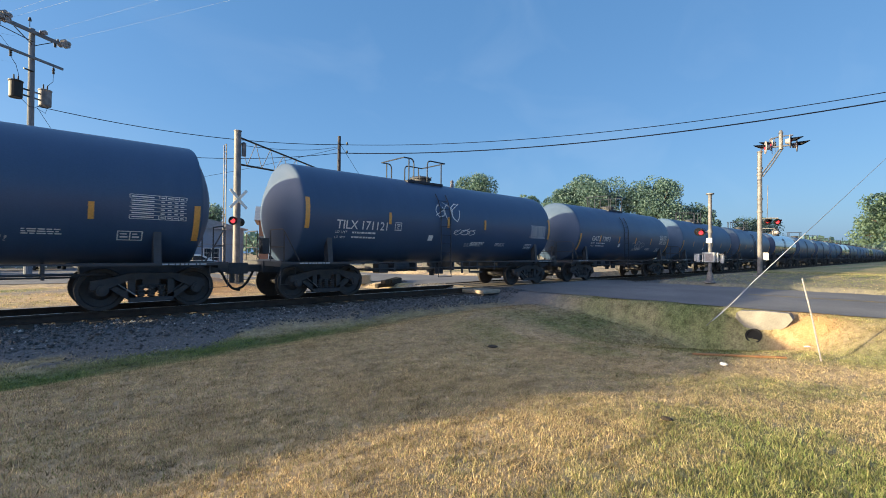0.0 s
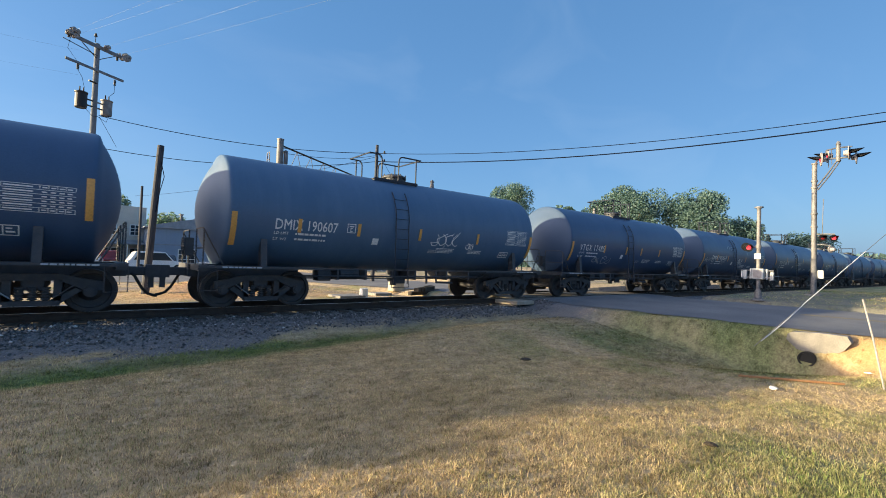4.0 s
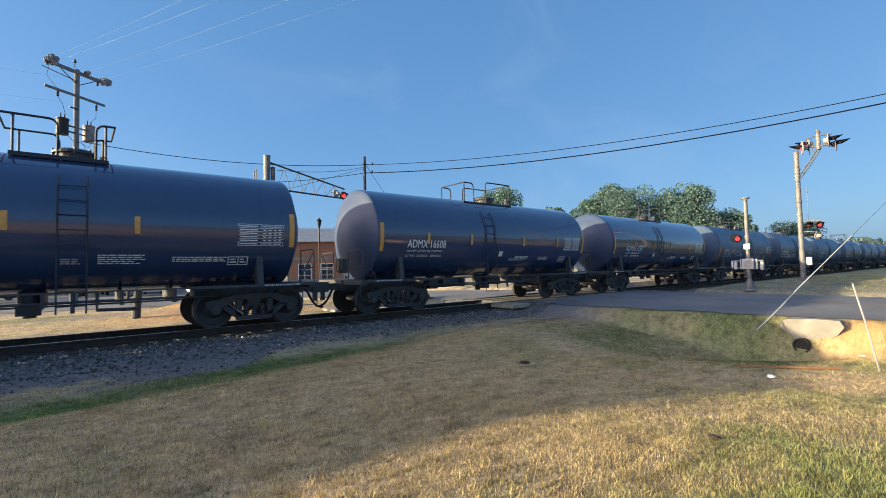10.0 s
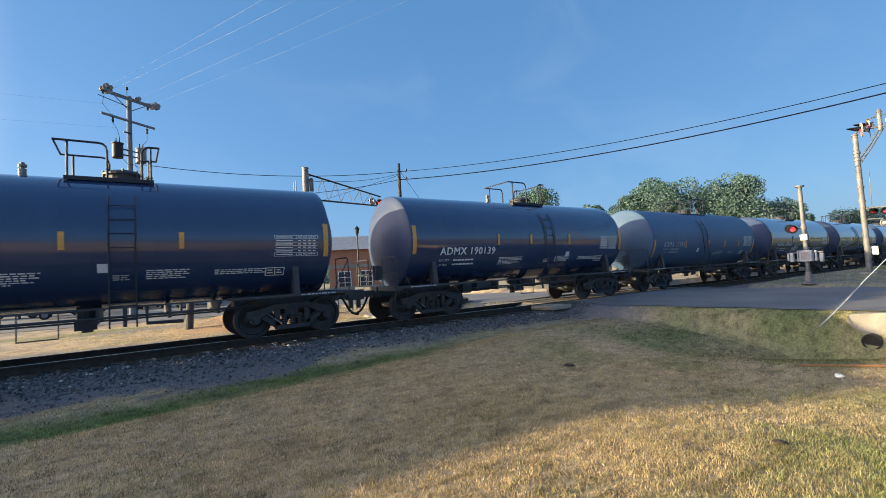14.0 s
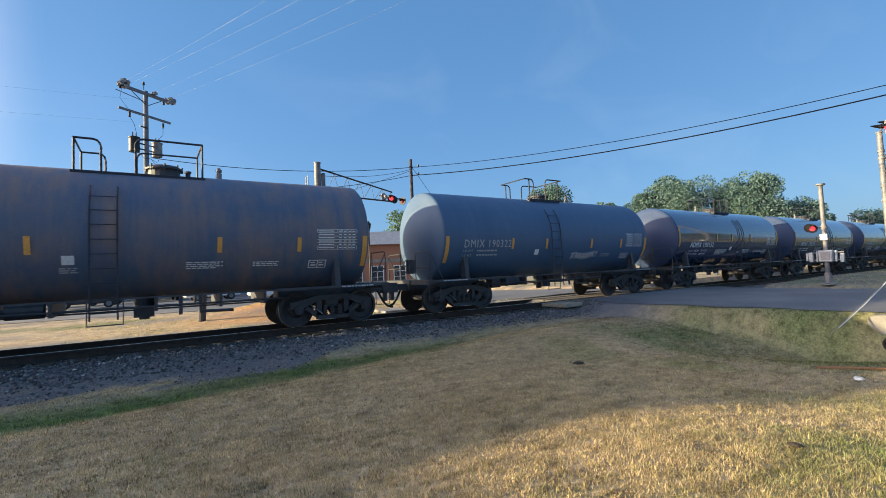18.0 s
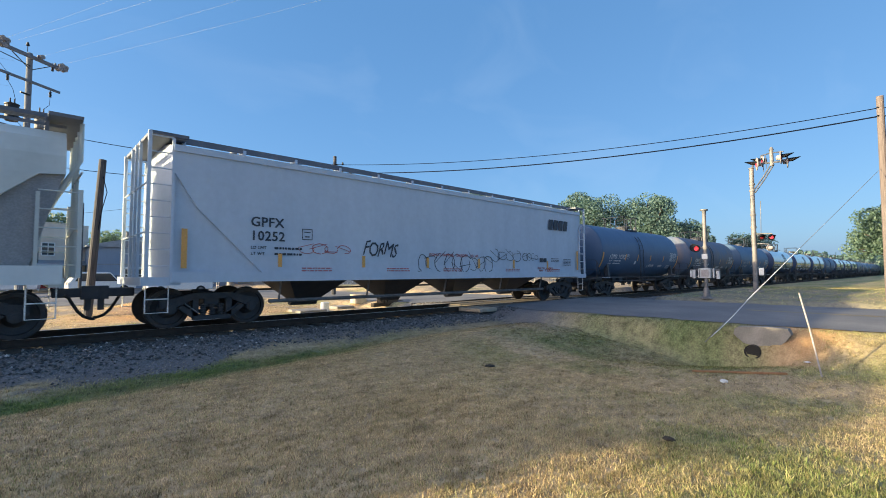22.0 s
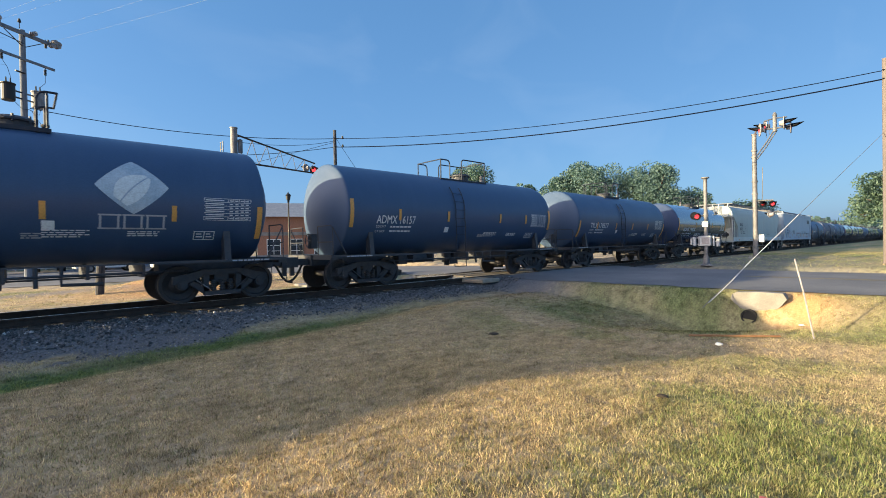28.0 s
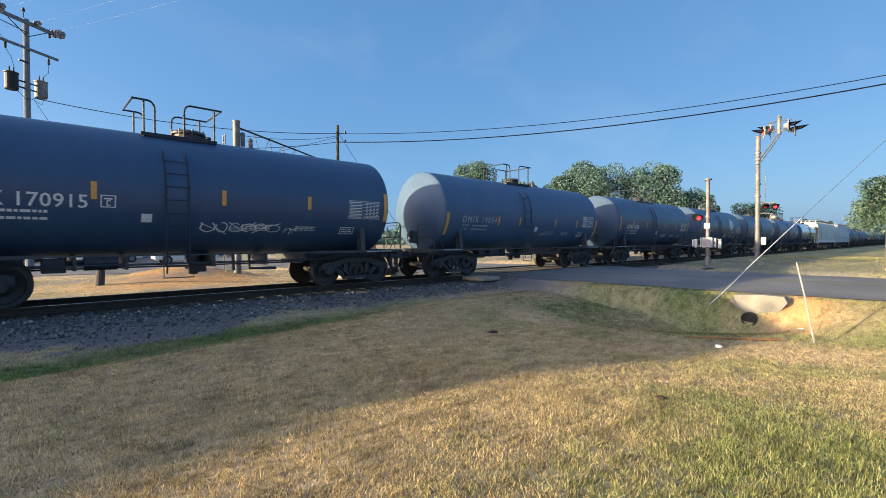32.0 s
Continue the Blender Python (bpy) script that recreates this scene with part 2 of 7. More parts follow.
RUBBER = plain("black_rubber", (0.012, 0.012, 0.012), 0.7)
BLACKM = plain("black_metal", (0.012, 0.012, 0.013), 0.5, 0.2)
REDON = glow("lit_red_lens", (1.0, 0.07, 0.10), 0.45)
REDOFF = plain("dim_red_lens", (0.20, 0.012, 0.015), 0.2)
WHITEP = surface("white_paint", (0.70, 0.70, 0.68), (0.80, 0.80, 0.78), 0.5, 0, 3, 40, 0.05)

# ---------- mesh helpers ----------
def part(name, bm, mat, parent=None, label="", m=None, smooth=False):
    """Links a bmesh (or a mesh) as one object under a thing or part."""
    if isinstance(bm, bmesh.types.BMesh):
        me = bpy.data.meshes.new(name)
        bm.to_mesh(me)
        bm.free()
        me.materials.append(mat)
        if smooth:
            me.polygons.foreach_set("use_smooth", [True] * len(me.polygons))
    else:
        me = bm
    ob = new(name, me)
    if mat and me.materials and me.materials[0] != mat:
        ob.material_slots[0].link = "OBJECT"
        ob.material_slots[0].material = mat
    if parent is not None:
        ob.parent = parent
    if m is not None:
        ob.matrix_basis = m
    if label:
        ob["label"] = label
    return ob


CACHE = {}


def shared(key, build, mat, smooth=False):
    """A mesh built once and used by many parts."""
    if key not in CACHE:
        bm = bmesh.new()
        build(bm)
        me = bpy.data.meshes.new(key)
        bm.to_mesh(me)
        bm.free()
        me.materials.append(mat)
        if smooth:
            me.polygons.foreach_set("use_smooth", [True] * len(me.polygons))
        CACHE[key] = me
    return CACHE[key]


def empty(name, m, label, category, group="", kind=""):
    ob = new(name)
    ob.matrix_basis = m
    return tagged(ob, label, category, group, kind)


def box(bm, x0, x1, y0, y1, z0, z1, bevel=0.0):
    vs = [bm.verts.new((x, y, z)) for x in (x0, x1) for y in (y0, y1) for z in (z0, z1)]
    fs = [bm.faces.new([vs[i] for i in q]) for q in ((0, 1, 3, 2), (4, 6, 7, 5), (0, 4, 5, 1), (2, 3, 7, 6), (0, 2, 6, 4), (1, 5, 7, 3))]
    if bevel:
        es = {e for f in fs for e in f.edges}
        bmesh.ops.bevel(bm, geom=list(es), offset=bevel, segments=1, affect="EDGES")


def prism(bm, pts, axis, a, b):
    """Extrudes a closed outline between a and b along axis x, y or z."""
    def v(p, d):
        return {"x": (d, p[0], p[1]), "y": (p[0], d, p[1]), "z": (p[0], p[1], d)}[axis]
    lo, hi = [bm.verts.new(v(p, a)) for p in pts], [bm.verts.new(v(p, b)) for p in pts]
    n = len(pts)
    bm.faces.new(lo), bm.faces.new(hi[::-1])
    for i in range(n):
        bm.faces.new((lo[i], hi[i], hi[(i + 1) % n], lo[(i + 1) % n]))
    bmesh.ops.recalc_face_normals(bm, faces=bm.faces)


def rod(bm, p, q, r, seg=8, r2=None):
    p, q = Vector(p), Vector(q)
    d = q - p
    rot = d.to_track_quat("Z", "Y").to_matrix()
    r2 = r if r2 is None else r2
    lo, hi = [], []
    for i in range(seg):
        a = 2 * math.pi * i / seg
        o = rot @ Vector((math.cos(a), math.sin(a), 0))
        lo.append(bm.verts.new(p + o * r))
        hi.append(bm.verts.new(q + o * r2))
    bm.faces.new(lo[::-1]), bm.faces.new(hi)
    for i in range(seg):
        bm.faces.new((lo[i], lo[(i + 1) % seg], hi[(i + 1) % seg], hi[i]))


def tube(bm, pts, r, seg=6):
    """A bent pipe through the points."""
    pts = [Vector(p) for p in pts]
    rings = []
    for i, p in enumerate(pts):
        d = (pts[min(i + 1, len(pts) - 1)] - pts[max(i - 1, 0)]).normalized()
        side = d.cross(Vector((0.13, 0.31, 0.94)) if abs(d.z) < 0.9 else Vector((0.2, 1, 0.1))).normalized()
        up = side.cross(d)
        rings.append([bm.verts.new(p + (side * math.cos(a) + up * math.sin(a)) * r) for a in (2 * math.pi * k / seg for k in range(seg))])
    for a, b in zip(rings, rings[1:]):
        for k in range(seg):
            bm.faces.new((a[k], a[(k + 1) % seg], b[(k + 1) % seg], b[k]))
    bm.faces.new(rings[0][::-1]), bm.faces.new(rings[-1])


def lathe(bm, profile, seg=32, axis="y"):
    """Spins a profile of (along, radius) about the axis."""
    rings = []
    for a, r in profile:
        ring = []
        for k in range(seg):
            t = 2 * math.pi * k / seg
            c, s_ = r * math.cos(t), r * math.sin(t)
            ring.append(bm.verts.new({"x": (a, c, s_), "y": (c, a, s_), "z": (c, s_, a)}[axis]))
        rings.append(ring)
    for a, b in zip(rings, rings[1:]):
        for k in range(seg):
            bm.faces.new((a[k], a[(k + 1) % seg], b[(k + 1) % seg], b[k]))
    bm.faces.new(rings[0][::-1]), bm.faces.new(rings[-1])
    bmesh.ops.recalc_face_normals(bm, faces=bm.faces)


def text_mesh(key, text, size, mat, spacing=1.0, bold=0.0):
    """Lettering as a flat mesh in x and z, centred on its height, starting at x = 0."""
    if key in CACHE:
        return CACHE[key]
    cu = bpy.data.curves.new(key, "FONT")
    cu.body, cu.size, cu.space_character, cu.resolution_u = text, size / 0.7, spacing, 2
    ob = bpy.data.objects.new(key, cu)
    scene.collection.objects.link(ob)
    me = bpy.data.meshes.new_from_object(ob.evaluated_get(bpy.context.evaluated_depsgraph_get()))
    bpy.data.objects.remove(ob)
    for v in me.vertices:
        v.co = (v.co.x, 0, v.co.y - size / 2)
    if bold:
        # heavier strokes: the same letters laid over one another, a little apart
        thick = bmesh.new()
        for k, (dx, dz) in enumerate(((0, 0), (bold * 2, 0), (bold * 2, bold * 1.5), (0, bold * 1.5))):
            one = bmesh.new()
            one.from_mesh(me)
            bmesh.ops.translate(one, verts=one.verts, vec=(dx, -0.0012 * k, dz))
            tmp = bpy.data.meshes.new("letters")
            one.to_mesh(tmp)
            one.free()
            thick.from_mesh(tmp)
        thick.to_mesh(me)
        thick.free()
    me.materials.clear()
    me.materials.append(mat)
    CACHE[key] = me
    return me

# ---------- ground ----------
TRACK = 13.0          # distance of the track's middle line
def smooth(a, b, v):
    t = min(max((v - a) / (b - a), 0.0), 1.0)
    return t * t * (3 - 2 * t)


def road_near(y):
    return 14.4 + 0.16 * max(5.0 - y, 0) - 0.10 * max(y - 5.0, 0) if y < TRACK else 13.6 - 0.12 * (y - TRACK)


def road_far(y):
    return road_near(y) + 9.2


def height(x, y):
    """Ground level; the rail tops lie at zero."""
    z = -0.42 + 0.05 * math.sin(x * 0.35 + 1.0) * math.cos(y * 0.4)
    if y < TRACK:
        z += (0.04 * smooth(4.5, 0.5, x) - 0.37 * smooth(3.5, 9.5, x)) * smooth(9.5, 6.0, y)
    # shallow green ditch beside the gravel
    line = 8.8 + 0.17 * x
    if y < TRACK:
        z -= 0.20 * math.exp(-((y - line) / 0.8) ** 2) * smooth(12.0, 6.0, x)
    # ditch that leads to the culvert
    dx, dy = x - 14.4, y - 3.3
    along = dx * -0.80 + dy * 0.60
    off = dx * 0.60 + dy * 0.80
    z -= (0.42 * math.exp(-(off / 1.35) ** 2) * smooth(6.5, 0.6, along) + 0.25 * math.exp(-(off / 0.8) ** 2) * smooth(2.6, 0.6, along)) * smooth(-0.4, 0.2, along)
    # track bed
    d = abs(y - TRACK)
    bed = -0.22 - 0.34 * smooth(1.7, 3.1, d)
    z = z + (bed - z) * smooth(4.2, 2.2, d)
    # road and the land beyond it
    n, f = road_near(y), road_far(y)
    flat = -0.10 - 0.10 * smooth(10.0, -2.0, y) if y < TRACK else -0.10 - 0.2 * smooth(16, 30, y)
    if d < 3.2:
        flat = -0.02 - 0.08 * smooth(1.5, 3.2, d)
    z = z + (flat - z) * smooth(n - 1.0 - 1.8 * smooth(2.2, 1.2, y), n - 0.15, x) * smooth(f + 1.2, f + 0.2, x)
    far = -0.02 + 0.12 * smooth(f, f + 8, x)
    if d < 3.2 and x > f:
        far = bed
    z = z + (far - z) * smooth(f + 0.2, f + 1.4, x)
    if x < n - 1.0 and y > 15.5:
        z += (-0.35 - z) * smooth(15.5, 18, y)
        z += 0.60 * math.exp(-((x - 5.2) / 2.6) ** 2 - ((y - 22.8) / 2.4) ** 2)
    return z


def spread(stops):
    out = []
    for a, b, step in stops:
        n = max(1, round((b - a) / step))
        out += [a + (b - a) * i / n for i in range(n)]
    return out + [stops[-1][1]]


GX = spread([(-900, -100, 100), (-100, -20, 10), (-20, -4, 1.0), (-4, 26, 0.22), (26, 60, 1.0), (60, 200, 10), (200, 900, 100)])
GY = spread([(-900, -100, 100), (-100, -10, 10), (-10, 0, 0.5), (0, 18, 0.22), (18, 40, 1.0), (40, 200, 10), (200, 900, 100)])
verts = [(x, y, height(x, y)) for y in GY for x in GX]
nx = len(GX)
faces = [(j * nx + i, j * nx + i + 1, (j + 1) * nx + i + 1, (j + 1) * nx + i) for j in range(len(GY) - 1) for i in range(nx - 1)]
gm = bpy.data.meshes.new("ground")
gm.from_pydata(verts, [], faces)
gm.polygons.foreach_set("use_smooth", [True] * len(gm.polygons))


def clay(x, y):
    """Bare orange earth: a mound beyond the track and the bank by the culvert."""
    w = 0.4 * noise.noise((x * 0.8, y * 0.8, 1.7))
    c = math.exp(-((x - 4.9) / 3.0) ** 2 - ((y - 21.6) / 3.4) ** 2) + 0.6 * math.exp(-((x - 14.2) / 0.9) ** 2 - ((y - 2.0) / 0.7) ** 2)
    return min(max(c * 1.3 + w * (c > 0.1), 0), 1)


def kinds(x, y):
    """How much gravel and how green the ground is at a place."""
    d = abs(y - TRACK)
    wob = noise.noise((x * 0.30, y * 1.15, 3.1))
    fine = noise.noise((x * 1.7, y * 2.6, 5.1))
    gravel = smooth(2.7, 2.1, d + 0.25 * fine)
    gravel = max(gravel, 0.95 * smooth(-0.03, 0.09, wob + 0.30 * fine + 0.15 * smooth(9.6, 10.6, y) + 0.16 * smooth(4.5, 1.0, x)) * smooth(3.75, 3.2, d + 0.3 * wob) * smooth(8.95 + 0.17 * x, 9.5 + 0.17 * x, y + (y > TRACK) * 9))
    if x > 8:
        gravel = max(gravel, smooth(2.4, 0.6, abs(x - road_near(y)) + wob) * smooth(7.6, 9.8, y) * (y < TRACK))
    if y > 15:
        gravel = max(gravel, 0.75 * smooth(0.0, 0.45, noise.noise((x * 0.22, y * 0.4, 8.2)) + 0.4 * fine))
    green = math.exp(-((y - 8.92 - 0.17 * x - 0.45 * noise.noise((x * 0.7, 3.0, 0.4))) / (0.46 + 0.26 * wob + 0.12 * fine)) ** 2) * (0.42 * smooth(11, 6, x) + 0.62 * smooth(7.0, 4.0, x)) * min(1, max(0.62, 0.95 + 0.75 * noise.noise((x * 0.55, y * 1.3, 2.2)) + 0.55 * fine)) if y < TRACK else 0
    patchy = noise.noise((x * 0.55 + 9, y * 0.55, 7.7))
    green = max(green, 0.66 * smooth(3.0, 0.5, math.hypot((x - 4.2) * 0.65, y - 0.1) + 1.1 * patchy + 0.8 * fine))
    if 11 < x < 16 and y < 3:
        green = max(green, (0.45 + 0.5 * patchy) * smooth(11.0, 12.5, x) * smooth(2.6, 1.8, y))
    green = max(green, 0.42 * smooth(-0.25, 0.4, patchy + 0.3 * fine) * smooth(5.5, 9.5, x) * (y < 9))
    if y > 15:
        green = max(green, 0.6 * smooth(0.05, 0.5, noise.noise((x * 0.3 + 4, y * 0.5, 6.3)) + 0.4 * fine))
    if 10 < x < 15 and 2.2 < y < 9:
        green = max(green, (0.60 + 0.5 * patchy + 0.25 * fine) * smooth(9.5, 11.0, x) * smooth(2.2, 3.2, y) * smooth(9.0, 7.0, y))
    if x > 23 and y < TRACK:
        green = max(green, 0.55 + 0.5 * patchy)
        # gravel colour mixed in here only to make the ground darker
        gravel = max(gravel, (0.50 + 0.4 * fine) * smooth(42.0, 36.0, x) * smooth(0.6, 2.2, y))
    green = max(green, 0.10 * smooth(0.1, 0.6, patchy) * (y < 9))
    return gravel, min(max(green, 0), 1)


att_g = gm.attributes.new("gravel", "FLOAT", "POINT")
att_v = gm.attributes.new("green", "FLOAT", "POINT")
kk = [kinds(v[0], v[1]) for v in verts]
att_g.data.foreach_set("value", [k[0] for k in kk])
att_v.data.foreach_set("value", [k[1] for k in kk])
att_c = gm.attributes.new("clay", "FLOAT", "POINT")
att_c.data.foreach_set("value", [clay(v[0], v[1]) if 0 < v[0] < 20 and -3 < v[1] < 32 else 0.0 for v in verts])


def ground_material():
    m, nt, b = nodes_of("dry_grass_ground")
    def att(n):
        a = nt.nodes.new("ShaderNodeAttribute")
        a.attribute_name = n
        return a.outputs["Fac"]
    patch = noise_tex(nt, 0.7, 5, 0.6)
    fine = noise_tex(nt, 22, 5, 0.7)
    dry = ramp(nt, patch, [(0.35, (0.40, 0.30, 0.19)), (0.55, (0.52, 0.40, 0.26)), (0.75, (0.44, 0.34, 0.21))])
    grn = ramp(nt, fine, [(0.3, (0.085, 0.14, 0.05)), (0.7, (0.16, 0.23, 0.085))])
    gra = ramp(nt, noise_tex(nt, 34, 3, 0.7), [(0.35, (0.085, 0.085, 0.090)), (0.5, (0.150, 0.150, 0.158)), (0.68, (0.25, 0.25, 0.255))])
    grass = mix(nt, att("green"), dry, grn)
    grain = ramp(nt, fine, [(0.28, (0.6, 0.6, 0.6)), (0.72, (1.25, 1.25, 1.25))])
    grass = mix(nt, 1.0, grass, grain, "MULTIPLY")
    tuft = ramp(nt, noise_tex(nt, 4.5, 4, 0.65, stretch=(0.7, 1.3, 1)), [(0.32, (0.55, 0.53, 0.53)), (0.5, (1.0, 1.0, 1.0)), (0.68, (1.25, 1.22, 1.18))])
    grass = mix(nt, 1.0, grass, tuft, "MULTIPLY")
    grass = mix(nt, att("clay"), grass, ramp(nt, fine, [(0.3, (0.42, 0.21, 0.085)), (0.7, (0.62, 0.35, 0.16))]))
    nt.links.new(mix(nt, att("gravel"), grass, gra), b.inputs["Base Color"])
    b.inputs["Roughness"].default_value = 0.95
    b.inputs["Specular IOR Level"].default_value = 0.2
    bump(nt, b, fine, 0.8, 0.03)
    return m


gm.materials.append(ground_material())
ground = tagged(new("ground", gm), "dry tan and green grass with gravel beside the track", "ground", kind="structure")

# ---------- track ----------
def rail_profile():
    return [(-0.07, -0.172), (0.07, -0.172), (0.07, -0.155), (0.012, -0.13), (0.010, -0.045), (0.036, -0.035), (0.036, -0.006), (0.028, 0.0), (-0.028, 0.0), (-0.036, -0.006), (-0.036, -0.035), (-0.010, -0.045), (-0.012, -0.13), (-0.07, -0.155)]


track = empty("railway_track", pose(0, TRACK, 0), "single railway track with rusty rails on dark timber ties", "railway track", kind="structure")
for sgn in (-1, 1):
    bm = bmesh.new()
    prism(bm, [(p[0] + sgn * 0.754, p[1]) for p in rail_profile()], "x", -250, 420)
    rail = part("rail", bm, RAIL, track, "rusty rail")
    bm = bmesh.new()
    box(bm, -250, 420, sgn * 0.754 - 0.027, sgn * 0.754 + 0.027, 0.0, 0.003)
    part("running_face", bm, TREAD, rail, "bright worn rail top")
bm = bmesh.new()
box(bm, -0.115, 0.115, -1.3, 1.3, -0.33, -0.165, 0.012)
tie_mesh = bpy.data.meshes.new("tie")
bm.to_mesh(tie_mesh), bm.free()
tie_mesh.materials.append(TIE)
for i in range(-50, 150):
    x = i * 0.53
    if 13.0 < x < 23.4:
        continue
    part("tie", tie_mesh, TIE, track, m=pose(x + random.uniform(-0.03, 0.03), random.uniform(-0.05, 0.05), random.uniform(-0.012, 0.006), 0, 0, random.uniform(-1.5, 1.5)))

# ---------- road ----------
road = empty("road", pose(0, 0, 0), "worn grey asphalt road crossing the railway track", "road", kind="structure")
bm = bmesh.new()
ys = spread([(-60, -4, 4), (-4, 40, 0.25), (40, 120, 8)])
prev = None
for y in ys:
    if TRACK - 1.45 < y < TRACK + 1.45:
        prev = None
        continue
    n, f = road_near(y), road_far(y)
    row = [bm.verts.new((n + (f - n) * k / 8 + (0.30 * noise.noise((y * 0.8, 0.0, 5.0)) + 0.12 * noise.noise((y * 3.1, 0.0, 7.0)) if k in (0, 8) else 0.0), y, height(n + 1.5, y) + 0.02 + 0.05 * (1 - (k / 4 - 1) ** 2))) for k in range(9)]
    if prev:
        for k in range(8):
            bm.faces.new((prev[k], prev[k + 1], row[k + 1], row[k]))
    prev = row
part("asphalt", bm, ASPHALT, road, smooth=True)
for off in (-0.16, 0.06):
    bm = bmesh.new()
    prev = None
    for y in spread([(-60, -4, 4), (-4, 4.5, 0.5)]):
        c = (road_near(y) + road_far(y)) / 2 + off
        z = height(road_near(y) + 1.5, y) + 0.074
        row = [bm.verts.new((c, y, z)), bm.verts.new((c + 0.10, y, z))]
        if prev:
            bm.faces.new((prev[0], prev[1], row[1], row[0]))
        prev = row
    part("centre_line", bm, LINEYELLOW, road, "worn yellow centre line")

# ---------- freight cars ----------
R_TANK, Z_TANK = 1.47, 2.46          # tank radius and height of its middle line
WHEEL_R, BASE = 0.457, 1.80


def wheel_pair(bm):
    for sg in (-1, 1):
        y = sg * 0.69
        lathe_prof = [(y - sg * 0.0, 0.10), (y, 0.30), (y + sg * 0.00, 0.36), (y, 0.482), (y + sg * 0.025, 0.484), (y + sg * 0.035, 0.462), (y + sg * 0.13, 0.452), (y + sg * 0.13, 0.375), (y + sg * 0.085, 0.36), (y + sg * 0.06, 0.22), (y + sg * 0.12, 0.14), (y + sg * 0.12, 0.09)]
        lathe(bm, lathe_prof, 28, "y")
    rod(bm, (0, -0.98, 0), (0, 0.98, 0), 0.085, 10)


def side_frame(bm):
    """Cast truck side with its two arched openings."""
    b = BASE / 2
    y0, y1 = -0.07, 0.07
    prism(bm, [(-b - 0.20, 0.02), (-b - 0.20, 0.20), (-b + 0.10, 0.26), (-0.42, 0.36), (0.42, 0.36), (b - 0.10, 0.26), (b + 0.20, 0.20), (b + 0.20, 0.02), (b - 0.12, 0.04), (0.40, 0.22), (-0.40, 0.22), (-b + 0.12, 0.04)], "y", y0, y1)
    prism(bm, [(-b + 0.14, 0.02), (-b + 0.24, 0.08), (-0.28, -0.16), (-0.28, -0.26), (-0.40, -0.26)], "y", y0, y1)
    prism(bm, [(b - 0.14, 0.02), (b - 0.24, 0.08), (0.28, -0.16), (0.28, -0.26), (0.40, -0.26)], "y", y0, y1)
    box(bm, -0.42, 0.42, y0 - 0.02, y1 + 0.02, -0.28, -0.18)
    box(bm, -0.44, -0.31, y0, y1, -0.2, 0.24)
    box(bm, 0.31, 0.44, y0, y1, -0.2, 0.24)
    for sg in (-1, 1):
        rod(bm, (sg * b, -0.13, 0), (sg * b, 0.10, 0), 0.115, 12)
        rod(bm, (sg * b, -0.16, 0), (sg * b, -0.12, 0), 0.07, 8)


def spring(bm):
    """One coil spring, its turns joined by a core."""
    lathe(bm, [p for k in range(5) for p in ((-0.17 + k * 0.055, 0.05), (-0.16 + k * 0.055, 0.075), (-0.135 + k * 0.055, 0.075), (-0.125 + k * 0.055, 0.05))], 8, "z")


def make_truck(car, x):
    tr = part("truck", shared("truck_bolster", lambda bm: (box(bm, -0.18, 0.18, -1.0, 1.0, 0.02, 0.24, 0.02), rod(bm, (0, 0, 0.2), (0, 0, 0.42), 0.2, 12), box(bm, -0.62, -0.52, -0.8, 0.8, -0.12, 0.0), box(bm, 0.52, 0.62, -0.8, 0.8, -0.12, 0.0)), TRUCK), TRUCK, car, m=pose(x, 0, WHEEL_R))
    for sg in (-1, 1):
        part("side_frame", shared("side_frame", side_frame, TRUCK), TRUCK, tr, m=pose(0, sg * 1.0, 0, 0, 0, 0 if sg < 0 else 180))
        for k in ((-0.2, 0.0, 0.2) if sg < 0 else (0.0,)):
            part("spring", shared("spring", spring, TRUCK), TRUCK, tr, m=pose(k, sg * 1.0, 0))
    for sg in (-1, 1):
        w = part("wheelset", shared("wheelset", wheel_pair, WHEEL), WHEEL, tr, "steel wheels on their axle", m=pose(sg * BASE / 2, 0, 0))
        WHEELS[sg].append(w)
    for sg in (-1, 1):
        part("brake_lever", shared("brake_lever", lambda bm: rod(bm, (-0.2, 0, -0.12), (0.10, 0, 0.12), 0.016, 6), TREAD), TREAD if sg < 0 else TRUCK, tr, "bare steel lever", m=pose(sg * 0.52, -1.11, 0, 0, 0, 0 if sg > 0 else 180))
    return tr


WHEELS = {-1: [], 1: []}
CARS = []


def coupler(car, L):
    for sg in (-1, 1):
        me = shared("coupler", lambda bm: (box(bm, -0.75, -0.22, -0.09, 0.09, -0.1, 0.1, 0.02), prism(bm, [(-0.25, -0.16), (0.05, -0.17), (0.09, -0.05), (0.02, 0.02), (0.03, 0.15), (-0.25, 0.16)], "z", -0.15, 0.15), box(bm, -0.18, -0.06, -0.05, 0.05, -0.4, -0.15)), FRAME)
        part("coupler", me, FRAME, car, m=pose(sg * L / 2, 0, 0.86, 0, 0, 0 if sg > 0 else 180))
        hose = shared("air_hose", lambda bm: tube(bm, [(-0.55, 0, 0.02), (-0.47, 0, -0.04), (-0.40, 0, -0.18), (-0.31, 0, -0.34), (-0.2, 0, -0.46), (-0.08, 0, -0.51), (0.0, 0, -0.515)], 0.034, 8), RUBBER)
        part("air_hose", hose, RUBBER, car, "hanging black brake hose", m=pose(sg * L / 2, sg * -0.18 - 0.1, 0.80, 0, 0, 0 if sg > 0 else 180))


